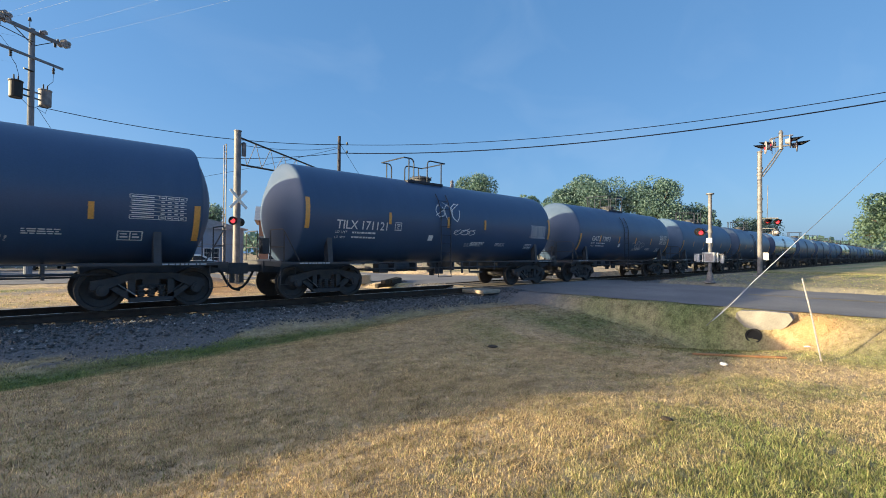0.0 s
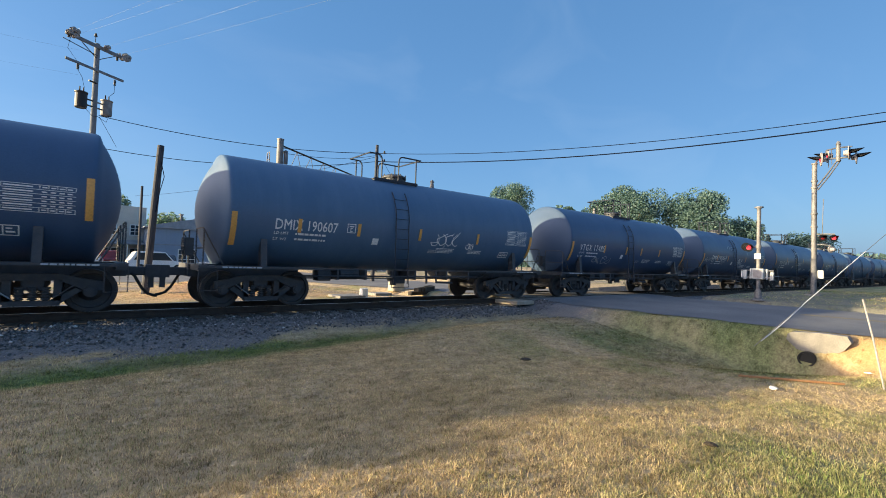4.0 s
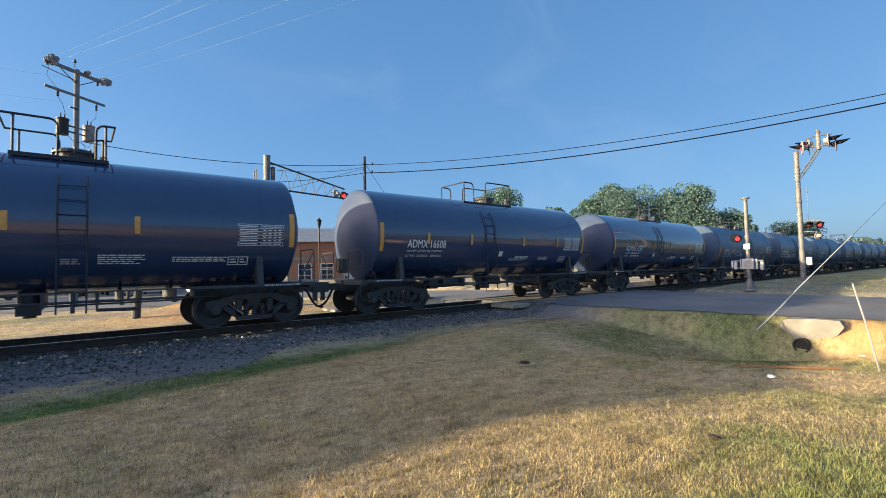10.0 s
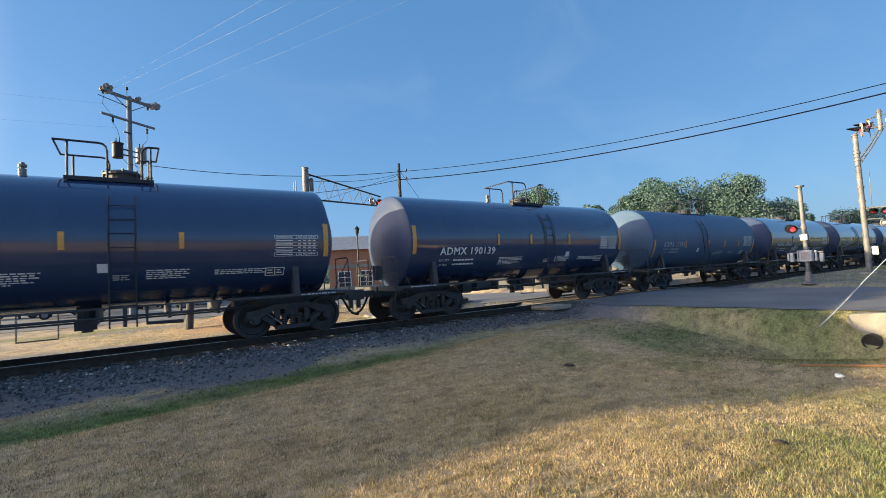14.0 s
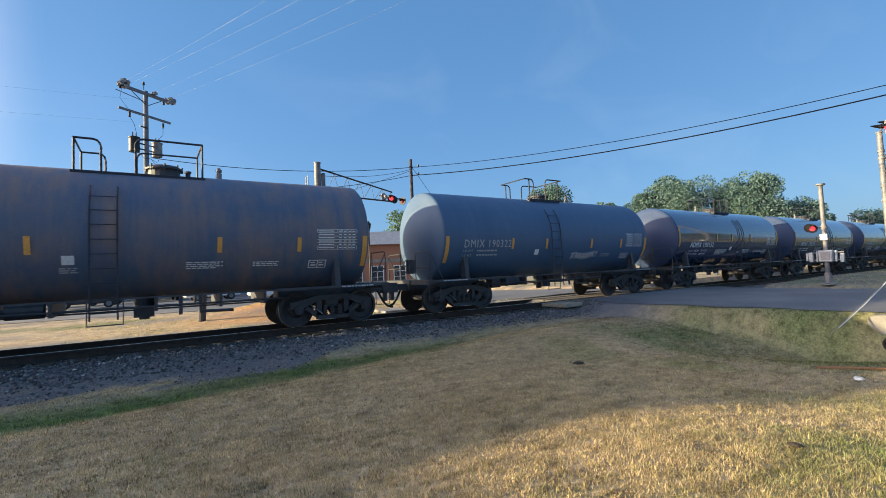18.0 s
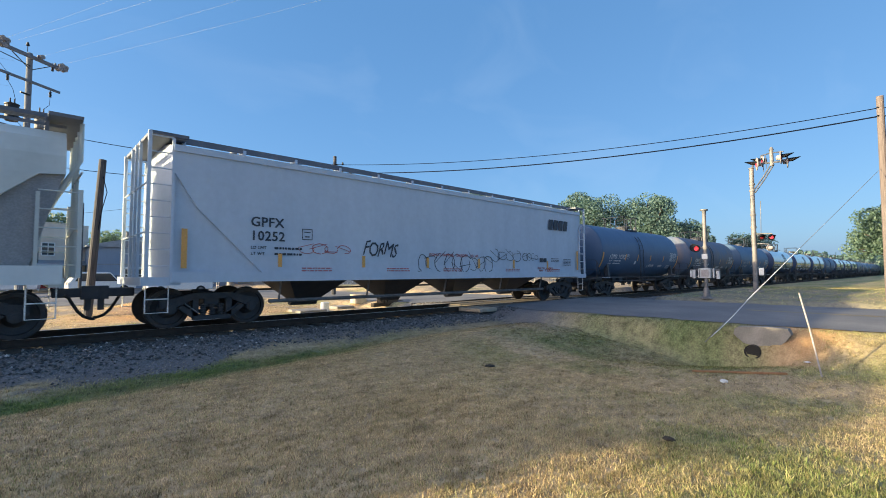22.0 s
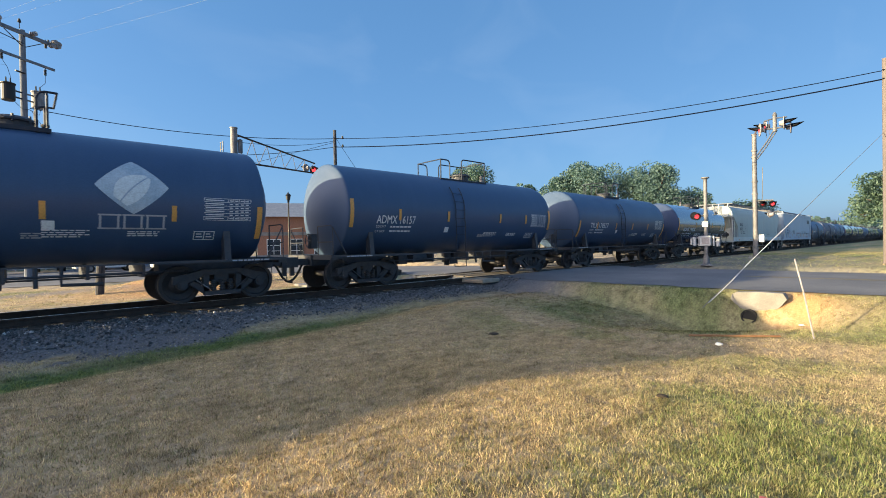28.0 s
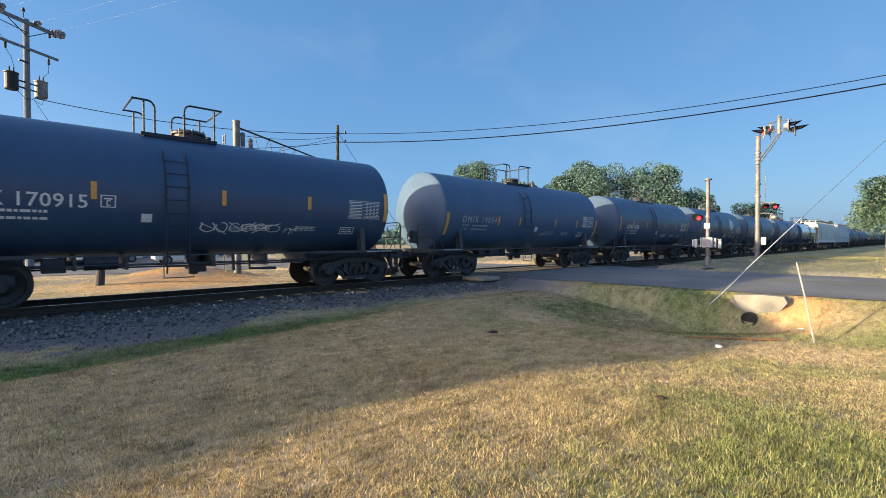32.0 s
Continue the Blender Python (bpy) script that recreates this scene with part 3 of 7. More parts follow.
def on_shell(me, x, z, off=0.010):
    """Bends a flat mesh in x, z onto the tank's near side, its start at x and its middle at height z."""
    a0 = math.asin((z - Z_TANK) / R_TANK)
    for v in me.vertices:
        a = a0 + v.co.z / R_TANK
        r = R_TANK + off - v.co.y
        v.co = (x + v.co.x, -r * math.cos(a), Z_TANK + r * math.sin(a))
    return me


def patch(w, h, nz=3):
    """A flat plate in x, z, cut in rows so that it can bend."""
    bm = bmesh.new()
    for k in range(nz):
        za, zb = -h / 2 + h * k / nz, -h / 2 + h * (k + 1) / nz
        bm.faces.new([bm.verts.new(p) for p in ((0, 0, za), (w, 0, za), (w, 0, zb), (0, 0, zb))])
    bmesh.ops.remove_doubles(bm, verts=bm.verts, dist=1e-5)
    return bm


def bars(rows):
    """Unreadable lettering: rows of (x, z, length, height) cut into word-long bars."""
    bm = bmesh.new()
    for x, z, ln, h in rows:
        p = x
        while p < x + ln:
            w = min(random.uniform(0.04, 0.16), x + ln - p)
            if w > 0.015:
                bm.faces.new([bm.verts.new(q) for q in ((p, 0, z - h / 2), (p + w, 0, z - h / 2), (p + w, 0, z + h / 2), (p, 0, z + h / 2))])
            p += w + 0.025
    return bm


def to_mesh(name, bm, mat):
    me = bpy.data.meshes.new(name)
    bm.to_mesh(me)
    bm.free()
    me.materials.append(mat)
    return me


def tank_shell(L):
    """Straight shell with shallow dished heads that meet it at a tight knuckle."""
    def build(bm):
        h, deep = L / 2 - 0.78, 0.50
        head = [(-h + deep * (k / 9) ** 2, max(R_TANK * 0.975 * k / 9, 0.02)) for k in range(10)]
        head[-1] = (-h + deep - 0.045, R_TANK * 0.975)
        knuckle = [(-h + deep - 0.012, R_TANK * 0.993), (-h + deep + 0.03, R_TANK), (-h + deep + 0.10, R_TANK)]
        end = -h + deep + 0.10
        mid = [(end + (-2 * end) * k / 12, R_TANK) for k in range(1, 12)]
        side = head + knuckle
        lathe(bm, side + mid + [(-a, r) for a, r in reversed(side)], 56, "x")
        bmesh.ops.translate(bm, verts=bm.verts, vec=(0, 0, Z_TANK))
    return build


def grab(bm, pts, r=0.017):
    tube(bm, pts, r, 6)


# top platforms: the two guard hoops as (outer end, post, inner leg), their tops, the deck's level and the manway's place
DECKS = {
    "two": ((-1.19, -0.97, -0.75), (0.72, 0.55, -0.13), 4.62, 4.66, 3.86, 0.12),
    "new": ((-0.40, -0.17, 0.52), (1.49, 1.33, 1.16), 4.64, 4.64, 3.86, 0.80),
    "wide": ((-1.22, -1.22, -0.75), (1.22, 1.22, -0.12), 4.52, 4.62, 3.80, 0.45),
    "turned": ((-1.13, -1.13, 0.26), (1.32, 1.32, 0.90), 4.50, 4.50, 3.80, -0.30),
}


def guard_hoop(bm, out, post, leg, top, foot):
    """Bent-pipe hoop: a rounded inner leg, the top pipe to its outer end, and the post."""
    s = 1 if leg > out else -1
    grab(bm, [(leg, -0.66, foot), (leg, -0.66, top - 0.16), (leg - s * 0.02, -0.66, top - 0.08), (leg - s * 0.07, -0.66, top - 0.02), (leg - s * 0.14, -0.66, top), (out, -0.66, top)], 0.024)
    rod(bm, (post, -0.66, foot), (post, -0.66, top + 0.01), 0.024, 6)


def class_box(bm):
    """Outlined square with a letter in it."""
    for x0, x1, z0, z1 in ((0, 0.26, 0, 0.02), (0, 0.26, 0.24, 0.26), (0, 0.02, 0.02, 0.24), (0.24, 0.26, 0.02, 0.24), (0.06, 0.20, 0.17, 0.20), (0.10, 0.12, 0.06, 0.14), (0.10, 0.17, 0.04, 0.06), (0.10, 0.17, 0.13, 0.15)):
        bm.faces.new([bm.verts.new(p) for p in ((x0, 0, z0 - 0.13), (x1, 0, z0 - 0.13), (x1, 0, z1 - 0.13), (x0, 0, z1 - 0.13))])


def sprayed_word(car, word, x0, x1, z, tall, mat):
    """A sprayed word, slanting and rising a little, fitted between two places."""
    me = text_mesh("sprayed " + word, word, tall, mat, 1.0, 0.0)
    wide = max(v.co.x for v in me.vertices)
    for v in me.vertices:
        u = v.co.x / wide
        v.co = (u * (x1 - x0) + 0.25 * v.co.z, 0, v.co.z + 0.05 * math.sin(u * 9) + 0.06 * (u - 0.5))
    part("graffiti_word", on_shell(me, x0, z, 0.014), mat, car, "spray-painted word")


def letters_of(me):
    """Split lettering into its characters, by the gaps between them."""
    bm = bmesh.new()
    bm.from_mesh(me)
    left, islands = set(bm.verts), []
    while left:
        todo = [left.pop()]
        seen = set(todo)
        while todo:
            for e in todo.pop().link_edges:
                for v in e.verts:
                    if v not in seen:
                        seen.add(v)
                        todo.append(v)
        left -= seen
        islands.append((min(v.co.x for v in seen), max(v.co.x for v in seen), seen))
    runs = []
    for a, b, seen in sorted(islands, key=lambda q: q[0]):
        if runs and a < runs[-1][0]:
            runs[-1] = (max(b, runs[-1][0]), runs[-1][1] | seen)
        else:
            runs.append((b, seen))
    out = []
    for _, seen in runs:
        one = bmesh.new()
        at = {v: one.verts.new(v.co) for v in seen}
        for f in bm.faces:
            if f.verts[0] in at:
                one.faces.new([at[v] for v in f.verts])
        out.append(one)
    bm.free()
    return out


def tank_car(lo, hi, paint, mark="", style=None, table=True, graffiti=(), logo=False, label=""):
    """One tank car between two coupling points, given as places along the train."""
    L = hi - lo
    style = style or {}
    car = empty("tank_car", pose((lo + hi) / 2, TRACK, 0), label or "black railway tank car with yellow reflector stripes", "tank car", "tank cars of the train")
    CARS.append((car, (lo + hi) / 2))
    key = f"{L:.2f}"
    part("tank", shared("tank" + key, tank_shell(L), paint, True), paint, car)
    # sill and ends
    for sg in (-1, 1):
        part("stub_sill", shared("stub_sill", lambda bm: (box(bm, -2.78, 0.0, -0.28, 0.28, 0.74, 1.06), box(bm, -0.26, -0.04, -1.42, 1.42, 0.92, 1.06)), FRAME), FRAME, car, m=pose(sg * (L / 2 - 0.62), 0, 0, 0, 0, 0 if sg > 0 else 180))
    for sg in (-1, 1):
        part("end_platform", shared("end_platform", lambda bm: box(bm, -1.5, 1.5, -1.46, -0.9, 0.985, 1.045), FRAME), FRAME, car, m=pose(sg * (L / 2 - 2.17), 0, 0))
        part("end_platform", shared("end_platform", None, FRAME), FRAME, car, m=pose(sg * (L / 2 - 2.17), 0, 0, 0, 0, 180))
        for sy in (0, 180):
            part("bolster_web", shared("bolster_web", lambda bm: prism(bm, [(-1.38, 1.04), (-1.12, 1.04), (-1.12, 1.74), (-1.29, 1.74)], "x", -0.075, 0.075), FRAME), FRAME, car, m=pose(sg * (L / 2 - 2.12), 0, 0, 0, 0, sy))
        make_truck(car, sg * (L / 2 - 2.17))
        rail = shared("end_rail", lambda bm: (grab(bm, [(0, -1.40, 1.0), (0, -1.40, 1.80), (0, -1.36, 1.90), (0, -1.25, 1.93), (0, -0.5, 1.93)]), grab(bm, [(0, -0.5, 1.0), (0, -0.5, 1.93)]), grab(bm, [(0.0, -1.40, 1.88), (0.42, -1.42, 1.08)]), grab(bm, [(0, -1.40, 1.45), (0, -0.5, 1.45)])), FRAME)
        part("end_handrail", rail, FRAME, car, m=pose(sg * (L / 2 - 0.74), 0, 0) @ Matrix.Diagonal((-sg, 1, 1, 1)))
        part("end_handrail", rail, FRAME, car, m=pose(sg * (L / 2 - 0.74), 0, 0) @ Matrix.Diagonal((-sg, -1, 1, 1)))
        step = shared("sill_step", lambda bm: grab(bm, [(-0.2, 0, 0.98), (-0.2, 0, 0.46), (0.2, 0, 0.46), (0.2, 0, 0.98)], 0.014), FRAME)
        part("sill_step", step, FRAME, car, m=pose(sg * (L / 2 - 0.86), -1.40, 0))
        part("sill_step", step, FRAME, car, m=pose(sg * (L / 2 - 0.86), 1.40, 0))
    coupler(car, L)
    wheel = shared("brake_wheel", lambda bm: (tube(bm, [(0, 0.26 * math.cos(k * math.pi / 8), 0.26 * math.sin(k * math.pi / 8)) for k in range(17)], 0.017, 6), box(bm, -0.015, 0.015, -0.27, 0.27, -0.02, 0.02), box(bm, -0.015, 0.015, -0.02, 0.02, -0.27, 0.27), box(bm, 0.03, 0.28, -0.15, 0.15, -0.3, 0.25, 0.02)), FRAME)
    part("brake_wheel", wheel, FRAME, car, "hand brake wheel and housing", m=pose(-L / 2 + 0.46, -0.45, 1.50) @ Matrix.Scale(0.8, 4))
    # top platform, rails and fittings
    kind = style.get("deck", "two")
    left, right, tl, tr, z_deck, hatch = DECKS[kind]
    shift = pose(style.get("deck_x", 0.0), 0, 0)
    d0, d1 = left[1] - 0.06, right[1] + 0.06
    for i in range(9):
        part("deck_plank", shared("deck_plank" + kind, lambda bm: box(bm, d0, d1, 0, 0.09, z_deck - 0.03, z_deck), FRAME), FRAME, car, m=shift @ pose(0, -0.62 + i * 0.145, 0))
    for x in (d0 + 0.05, (d0 + d1) / 2, d1 - 0.05):
        part("deck_bearer", shared("deck_bearer", lambda bm: box(bm, -0.03, 0.03, -0.66, 0.66, 3.76, 3.90), FRAME), FRAME, car, m=shift @ pose(x, 0, z_deck - 3.93))
    foot = z_deck - (0.14 if left[0] == left[1] else 0.08)
    for sy in (1, -1):
        side = shift @ Matrix.Diagonal((1, sy, 1, 1))
        part("deck_edge", shared("deck_edge" + kind, lambda bm: box(bm, d0, d1, -0.695, -0.675, foot + 0.01, z_deck + 0.015), RAILING), RAILING, car, m=side)
        part("guard_hoop", shared("hoop_left" + kind, lambda bm: guard_hoop(bm, *left, tl, foot), RAILING), RAILING, car, m=side)
        part("guard_hoop", shared("hoop_right" + kind, lambda bm: guard_hoop(bm, *right, tr, foot), RAILING), RAILING, car, m=side)
    for x, z in ((left[0], tl), (right[0], tr)):
        part("end_bar", shared("rail_bar", lambda bm: grab(bm, [(0, -0.68, 0), (0, 0.68, 0)], 0.022), RAILING), RAILING, car, m=shift @ pose(x, 0, z))
    def dome(bm):
        lathe(bm, [(3.84, 0.34), (4.06, 0.34), (4.06, 0.40), (4.10, 0.40), (4.16, 0.30), (4.19, 0.02)], 20, "z")
        bmesh.ops.translate(bm, verts=bm.verts, vec=(-0.1, 0, 0))
        for a in range(8):
            t = a * math.pi / 4
            rod(bm, (-0.1 + 0.38 * math.cos(t), 0.38 * math.sin(t), 4.02), (-0.1 + 0.38 * math.cos(t), 0.38 * math.sin(t), 4.17), 0.022, 6)
        rod(bm, (0.42, 0.2, 3.80), (0.42, 0.2, 4.08), 0.06, 10)
        rod(bm, (0.42, 0.2, 4.08), (0.42, 0.2, 4.13), 0.08, 10)
    part("manway", shared("dome", dome, FRAME), FRAME, car, "manway dome with bolts", m=shift @ pose(hatch + 0.1, 0, 0))
    part("vent_valve", shared("valve", lambda bm: (rod(bm, (2.25, -0.1, 3.85), (2.25, -0.1, 4.02), 0.07, 8), rod(bm, (2.25, -0.1, 4.02), (2.25, -0.1, 4.16), 0.04, 8), rod(bm, (2.25, -0.1, 4.06), (2.25, -0.1, 4.12), 0.075, 8)), GALV), GALV, car, "weathered grey relief valve", m=shift @ pose(-3.2 if kind == "new" else -0.6, 0, 0.05))
    # side ladder
    def ladder(bm):
        stand = R_TANK + 0.045
        for sx in (-0.25, 0.21):
            line = [(-0.55 + sx, -stand * math.cos(radians(a_)), Z_TANK + stand * math.sin(radians(a_))) for a_ in (-8, 4, 16, 28, 38)]
            grab(bm, [(-0.55 + sx, -stand, 0.60), (-0.55 + sx, -stand, 2.1)] + line, 0.017)
        for k in range(9):
            z = 0.75 + k * 0.3
            y = -stand if z < Z_TANK else -stand * math.sqrt(max(0.05, 1 - ((z - Z_TANK) / stand) ** 2))
            rod(bm, (-0.80, y, z), (-0.34, y, z), 0.010, 6)
    part("side_ladder", shared("ladder", ladder, RAILING), RAILING, car, m=pose(style.get("ladder", 0.0), 0, 0))
    # below the tank
    for y in (-1.43, 1.43):
        part("safety_bar", shared(f"safety_bar{key}{y}", lambda bm: box(bm, -L / 2 + 3.6, L / 2 - 3.6, y - 0.02, y + 0.02, 1.0, 1.035), FRAME), FRAME, car)
    for y, z, r in ((-0.95, 0.80, 0.028), (-0.3, 0.72, 0.022), (0.75, 0.74, 0.03)):
        part("brake_pipe", shared(f"pipe{key}{y}", lambda bm: rod(bm, (-L / 2 + 3.0, y, z), (L / 2 - 3.0, y, z), r, 6), FRAME), FRAME, car)
    for x in (-2.4, -1.5, 0.3, 1.6, 2.6):
        part("pipe_hanger", shared("hanger", lambda bm: box(bm, 0, 0.06, -0.98, 0.8, 0.70, 1.02), FRAME), FRAME, car, m=pose(x, 0, 0))
    part("bottom_outlet", shared("outlet", lambda bm: (rod(bm, (0.1, 0, 1.05), (0.1, 0, 0.62), 0.20, 14), rod(bm, (0.1, 0, 0.62), (0.1, 0, 0.48), 0.11, 12), box(bm, -0.1, 0.3, -0.42, -0.34, 0.55, 0.8)), FRAME), FRAME, car)
    part("brake_cylinder", shared("brakecyl", lambda bm: (rod(bm, (-2.2, -0.62, 0.86), (-1.6, -0.62, 0.86), 0.17, 14), rod(bm, (-2.6, -0.62, 0.86), (-2.1, -0.62, 0.86), 0.05, 8), box(bm, -2.9, -2.5, -0.8, -0.45, 0.66, 0.96, 0.02)), FRAME), FRAME, car)
    part("heater_pipe", shared("heater", lambda bm: (tube(bm, [(1.2, -0.9, 1.0), (1.2, -0.95, 0.62), (1.9, -0.95, 0.6)], 0.04, 8), tube(bm, [(0.8, -0.9, 1.0), (0.8, -0.95, 0.58)], 0.04, 8)), FRAME), FRAME, car)
    part("running_step", shared("runstep", lambda bm: (grab(bm, [(-0.85, -1.45, 1.0), (-0.85, -1.45, 0.5), (-0.25, -1.45, 0.5), (-0.25, -1.45, 1.0)], 0.016)), FRAME), FRAME, car)
    # reflector stripes
    z_low = style.get("z", 2.13)
    z_tall = 1.94 if z_low < 2.22 else z_low
    tall = shared(f"stripe_tall{z_tall}", lambda bm: bm.from_mesh(on_shell(to_mesh("t", patch(0.13, 0.86, 6), YELLOW), -0.065, z_tall, 0.019)), YELLOW)
    low = shared(f"stripe_low{z_low}", lambda bm: bm.from_mesh(on_shell(to_mesh("t", patch(0.10, 0.36, 3), YELLOW), -0.05, z_low, 0.019)), YELLOW)
    for x in (-L / 2 + 1.36, L / 2 - 1.36):
        part("reflector_stripe", tall, YELLOW, car, "yellow reflector", m=pose(x, 0, 0))
    for x in style.get("stripes", (-3.35, -1.3, 0.70, 2.75)):
        part("reflector_stripe", low, YELLOW, car, "yellow reflector", m=pose(x, 0, 0))
    # lettering
    if mark:
        size, sp = style.get("size", 0.26), style.get("space", 1.02)
        ink, mz = style.get("ink", WHITE), style.get("mz", 0.0)
        whole = text_mesh("mark " + mark, mark, size, ink, sp, style.get("bold", 0.003))
        wide = max(v.co.x for v in whole.vertices)
        stretch = style.get("w", wide) / wide
        letters, figures = mark.split()
        for nm, word in (("mark_letter", letters), ("car_numeral", figures)):
            me = text_mesh("mark " + mark + word, word, size, ink, sp, style.get("bold", 0.003))
            start = 0.0 if word == letters else wide - max(v.co.x for v in me.vertices)
            for v in me.vertices:
                v.co.x = (v.co.x + start) * stretch
            for one in letters_of(me):
                part(nm, on_shell(to_mesh(nm, one, ink), -L / 2 + style.get("mx", 2.45), 2.14 + mz), ink, car, "white painted letter" if word == letters else "white painted numeral")
        x0 = -L / 2 + style.get("mx", 2.45)
        for word, dx, z in (("LD", 0.0, 1.92), ("LMT", 0.17, 1.92), ("LT", 0.0, 1.77), ("WT", 0.17, 1.77)):
            me = text_mesh(f"{word}{x0:.3f}{mark}", word, 0.075, ink, 1.1, 0.001)
            part("load_limit_lettering", on_shell(me, x0 + dx, z + 1.5 * mz), ink, car)
        if "figures" in style:
            for (one, two), z in zip(style["figures"], (1.92, 1.77)):
                for word, dx in ((one, 0.42), (two, 0.95)) if mz == 0 else ((one.replace(" LB", ""), 0.48), (two, 1.06)):
                    part("load_limit_figure", on_shell(text_mesh("limit " + mark + word, word, 0.075 if mz == 0 else 0.09, ink, 1.05, 0.001), x0 + dx, z + 1.5 * mz), ink, car)
        else:
            for row in ((x0 + 0.55, 0.06, 0.85, 0.055), (x0 + 0.55, -0.09, 0.85, 0.055)):
                part("load_limit_figure", on_shell(to_mesh("load_limits", bars([row]), ink), 0, 1.86 + 1.5 * mz), ink, car)
        if "box" in style:
            bm = bmesh.new()
            class_box(bm)
            part("class_box", on_shell(to_mesh("class_box", bm, ink), style["box"], 2.16), ink, car, "outlined class square")
        part("sill_plate", on_shell(to_mesh("sill_plate", bars([(0, 0.05, 0.3, 0.03), (0, 0.0, 0.26, 0.03), (0, -0.05, 0.3, 0.03)]), PALE), style.get("plate", 0.6), 1.64), PALE, car, "small stencilled plate")
        for x, w, n in style.get("blocks", ((0.9, 0.75, 4), (2.3, 0.6, 3))):
            block = [(x, 0.05 * (n / 2 - k), w * (1.0, 0.93, 1.0, 0.8, 0.9, 0.6)[k], 0.026) for k in range(n)]
            part("safety_lettering", on_shell(to_mesh("safety_lettering", bars(block), ink), 0, 1.66), ink, car)
    if table:
        def grid_table(bm):
            w, h = 1.08, 0.52
            for k in range(7):
                z = h * (k / 6 - 0.5)
                bm.faces.new([bm.verts.new(p) for p in ((0, 0, z - 0.005), (w, 0, z - 0.005), (w, 0, z + 0.005), (0, 0, z + 0.005))])
            for k in (0, 0.5, 0.62, 0.74, 0.86, 1):
                bm.faces.new([bm.verts.new(p) for p in ((w * k - 0.006, 0, -h / 2), (w * k + 0.006, 0, -h / 2), (w * k + 0.006, 0, h / 2), (w * k - 0.006, 0, h / 2))])
            for r in range(6):
                for c in (0.03, 0.53, 0.65, 0.77, 0.88):
                    ln = 0.38 if c < 0.1 else 0.07
                    z = h * ((r + 0.5) / 6 - 0.5)
                    bm.faces.new([bm.verts.new(p) for p in ((w * c, 0, z - 0.012), (w * (c + ln), 0, z - 0.012), (w * (c + ln), 0, z + 0.012), (w * c, 0, z + 0.012))])
        def tb(bm):
            b2 = bmesh.new()
            grid_table(b2)
            bm.from_mesh(on_shell(to_mesh("t", b2, WHITE), 0, 2.26))
        part("test_table", shared("table", tb, WHITE), WHITE, car, "stencilled test date table", m=pose(L / 2 - 2.66, 0, 0))
        def cb(bm):
            b2 = bmesh.new()
            for x0, x1, z0, z1 in ((0, 0.46, -0.12, -0.10), (0, 0.46, 0.10, 0.12), (0, 0.02, -0.12, 0.12), (0.44, 0.46, -0.12, 0.12), (0.22, 0.24, -0.1, 0.1), (0.05, 0.19, -0.05, -0.01), (0.05, 0.17, 0.03, 0.06), (0.27, 0.40, -0.05, -0.01), (0.27, 0.36, 0.03, 0.06)):
                b2.faces.new([b2.verts.new(p) for p in ((x0, 0, z0), (x1, 0, z0), (x1, 0, z1), (x0, 0, z1))])
            bm.from_mesh(on_shell(to_mesh("t", b2, WHITE), 0, 1.64))
        part("stencil_box", shared("cbox", cb, WHITE), WHITE, car, m=pose(L / 2 - 2.85, 0, 0))
    lab = shared("placard_plate", lambda bm: bm.from_mesh(on_shell(to_mesh("t", patch(0.2, 0.2, 2), WHITE), 0, 1.84)), WHITE)
    part("paper_label", lab, WHITE, car, "white paper label", m=pose(style.get("paper", -1.25), 0, 0))
    sill_text = shared("sill_text", lambda bm: bm.from_mesh(to_mesh("t", bars([(-0.45, 1.015, 0.9, 0.035)]), WHITE)), WHITE)
    for sg in (-1, 1):
        part("sill_lettering", sill_text, PALE, car, m=pose(sg * (L / 2 - 1.6), -1.464, 0))
    for g in graffiti:
        scribble(car, *g)
    for word in style.get("words", ()):
        sprayed_word(car, *word)
    if logo:
        leaf_logo(car)
    return car


def stroke(bm, pts, w):
    """A painted line of width w through points in x, z."""
    for (xa, za), (xb, zb) in zip(pts, pts[1:]):
        d = Vector((xb - xa, zb - za))
        if d.length < 1e-5:
            continue
        n = Vector((-d.y, d.x)).normalized() * w / 2
        e = d.normalized() * w * 0.3
        bm.faces.new([bm.verts.new((p[0], 0, p[1])) for p in ((xa - e.x - n.x, za - e.y - n.y), (xb + e.x - n.x, zb + e.y - n.y), (xb + e.x + n.x, zb + e.y + n.y), (xa - e.x + n.x, za - e.y + n.y))])


def scrawl_bm(w, h, seed, loops=6, width=0.03):
    """Spray-painted loops with no readable letters."""
    rnd = random.Random(seed)
    bm = bmesh.new()
    for i in range(loops):
        cx = -w / 2 + w * (i + 0.5) / loops
        pts, a0, rx, rz = [], rnd.uniform(0, 6.3), w / loops * rnd.uniform(0.45, 0.8), h / 2 * rnd.uniform(0.55, 1.0)
        for k in range(rnd.randint(7, 13)):
            a = a0 + k * 0.55
            pts.append((cx + rx * math.cos(a) * (1 - 0.03 * k) + rnd.uniform(-0.02, 0.02), rz * math.sin(a) * rnd.uniform(0.7, 1.0)))
        stroke(bm, pts, width * rnd.uniform(0.7, 1.2))
        stroke(bm, [(cx - rx, rnd.uniform(-h, h) / 2), (cx + rx * 0.8, rnd.uniform(-h, h) / 2)], width * 0.8)
    return bm


def scribble(car, x, z, w, h, seed, mat):
    part("graffiti", on_shell(to_mesh("graffiti", scrawl_bm(w, h, seed, max(3, int(w / 0.28)), 0.026), mat), x, z, 0.014), mat, car, "spray-painted scrawl")


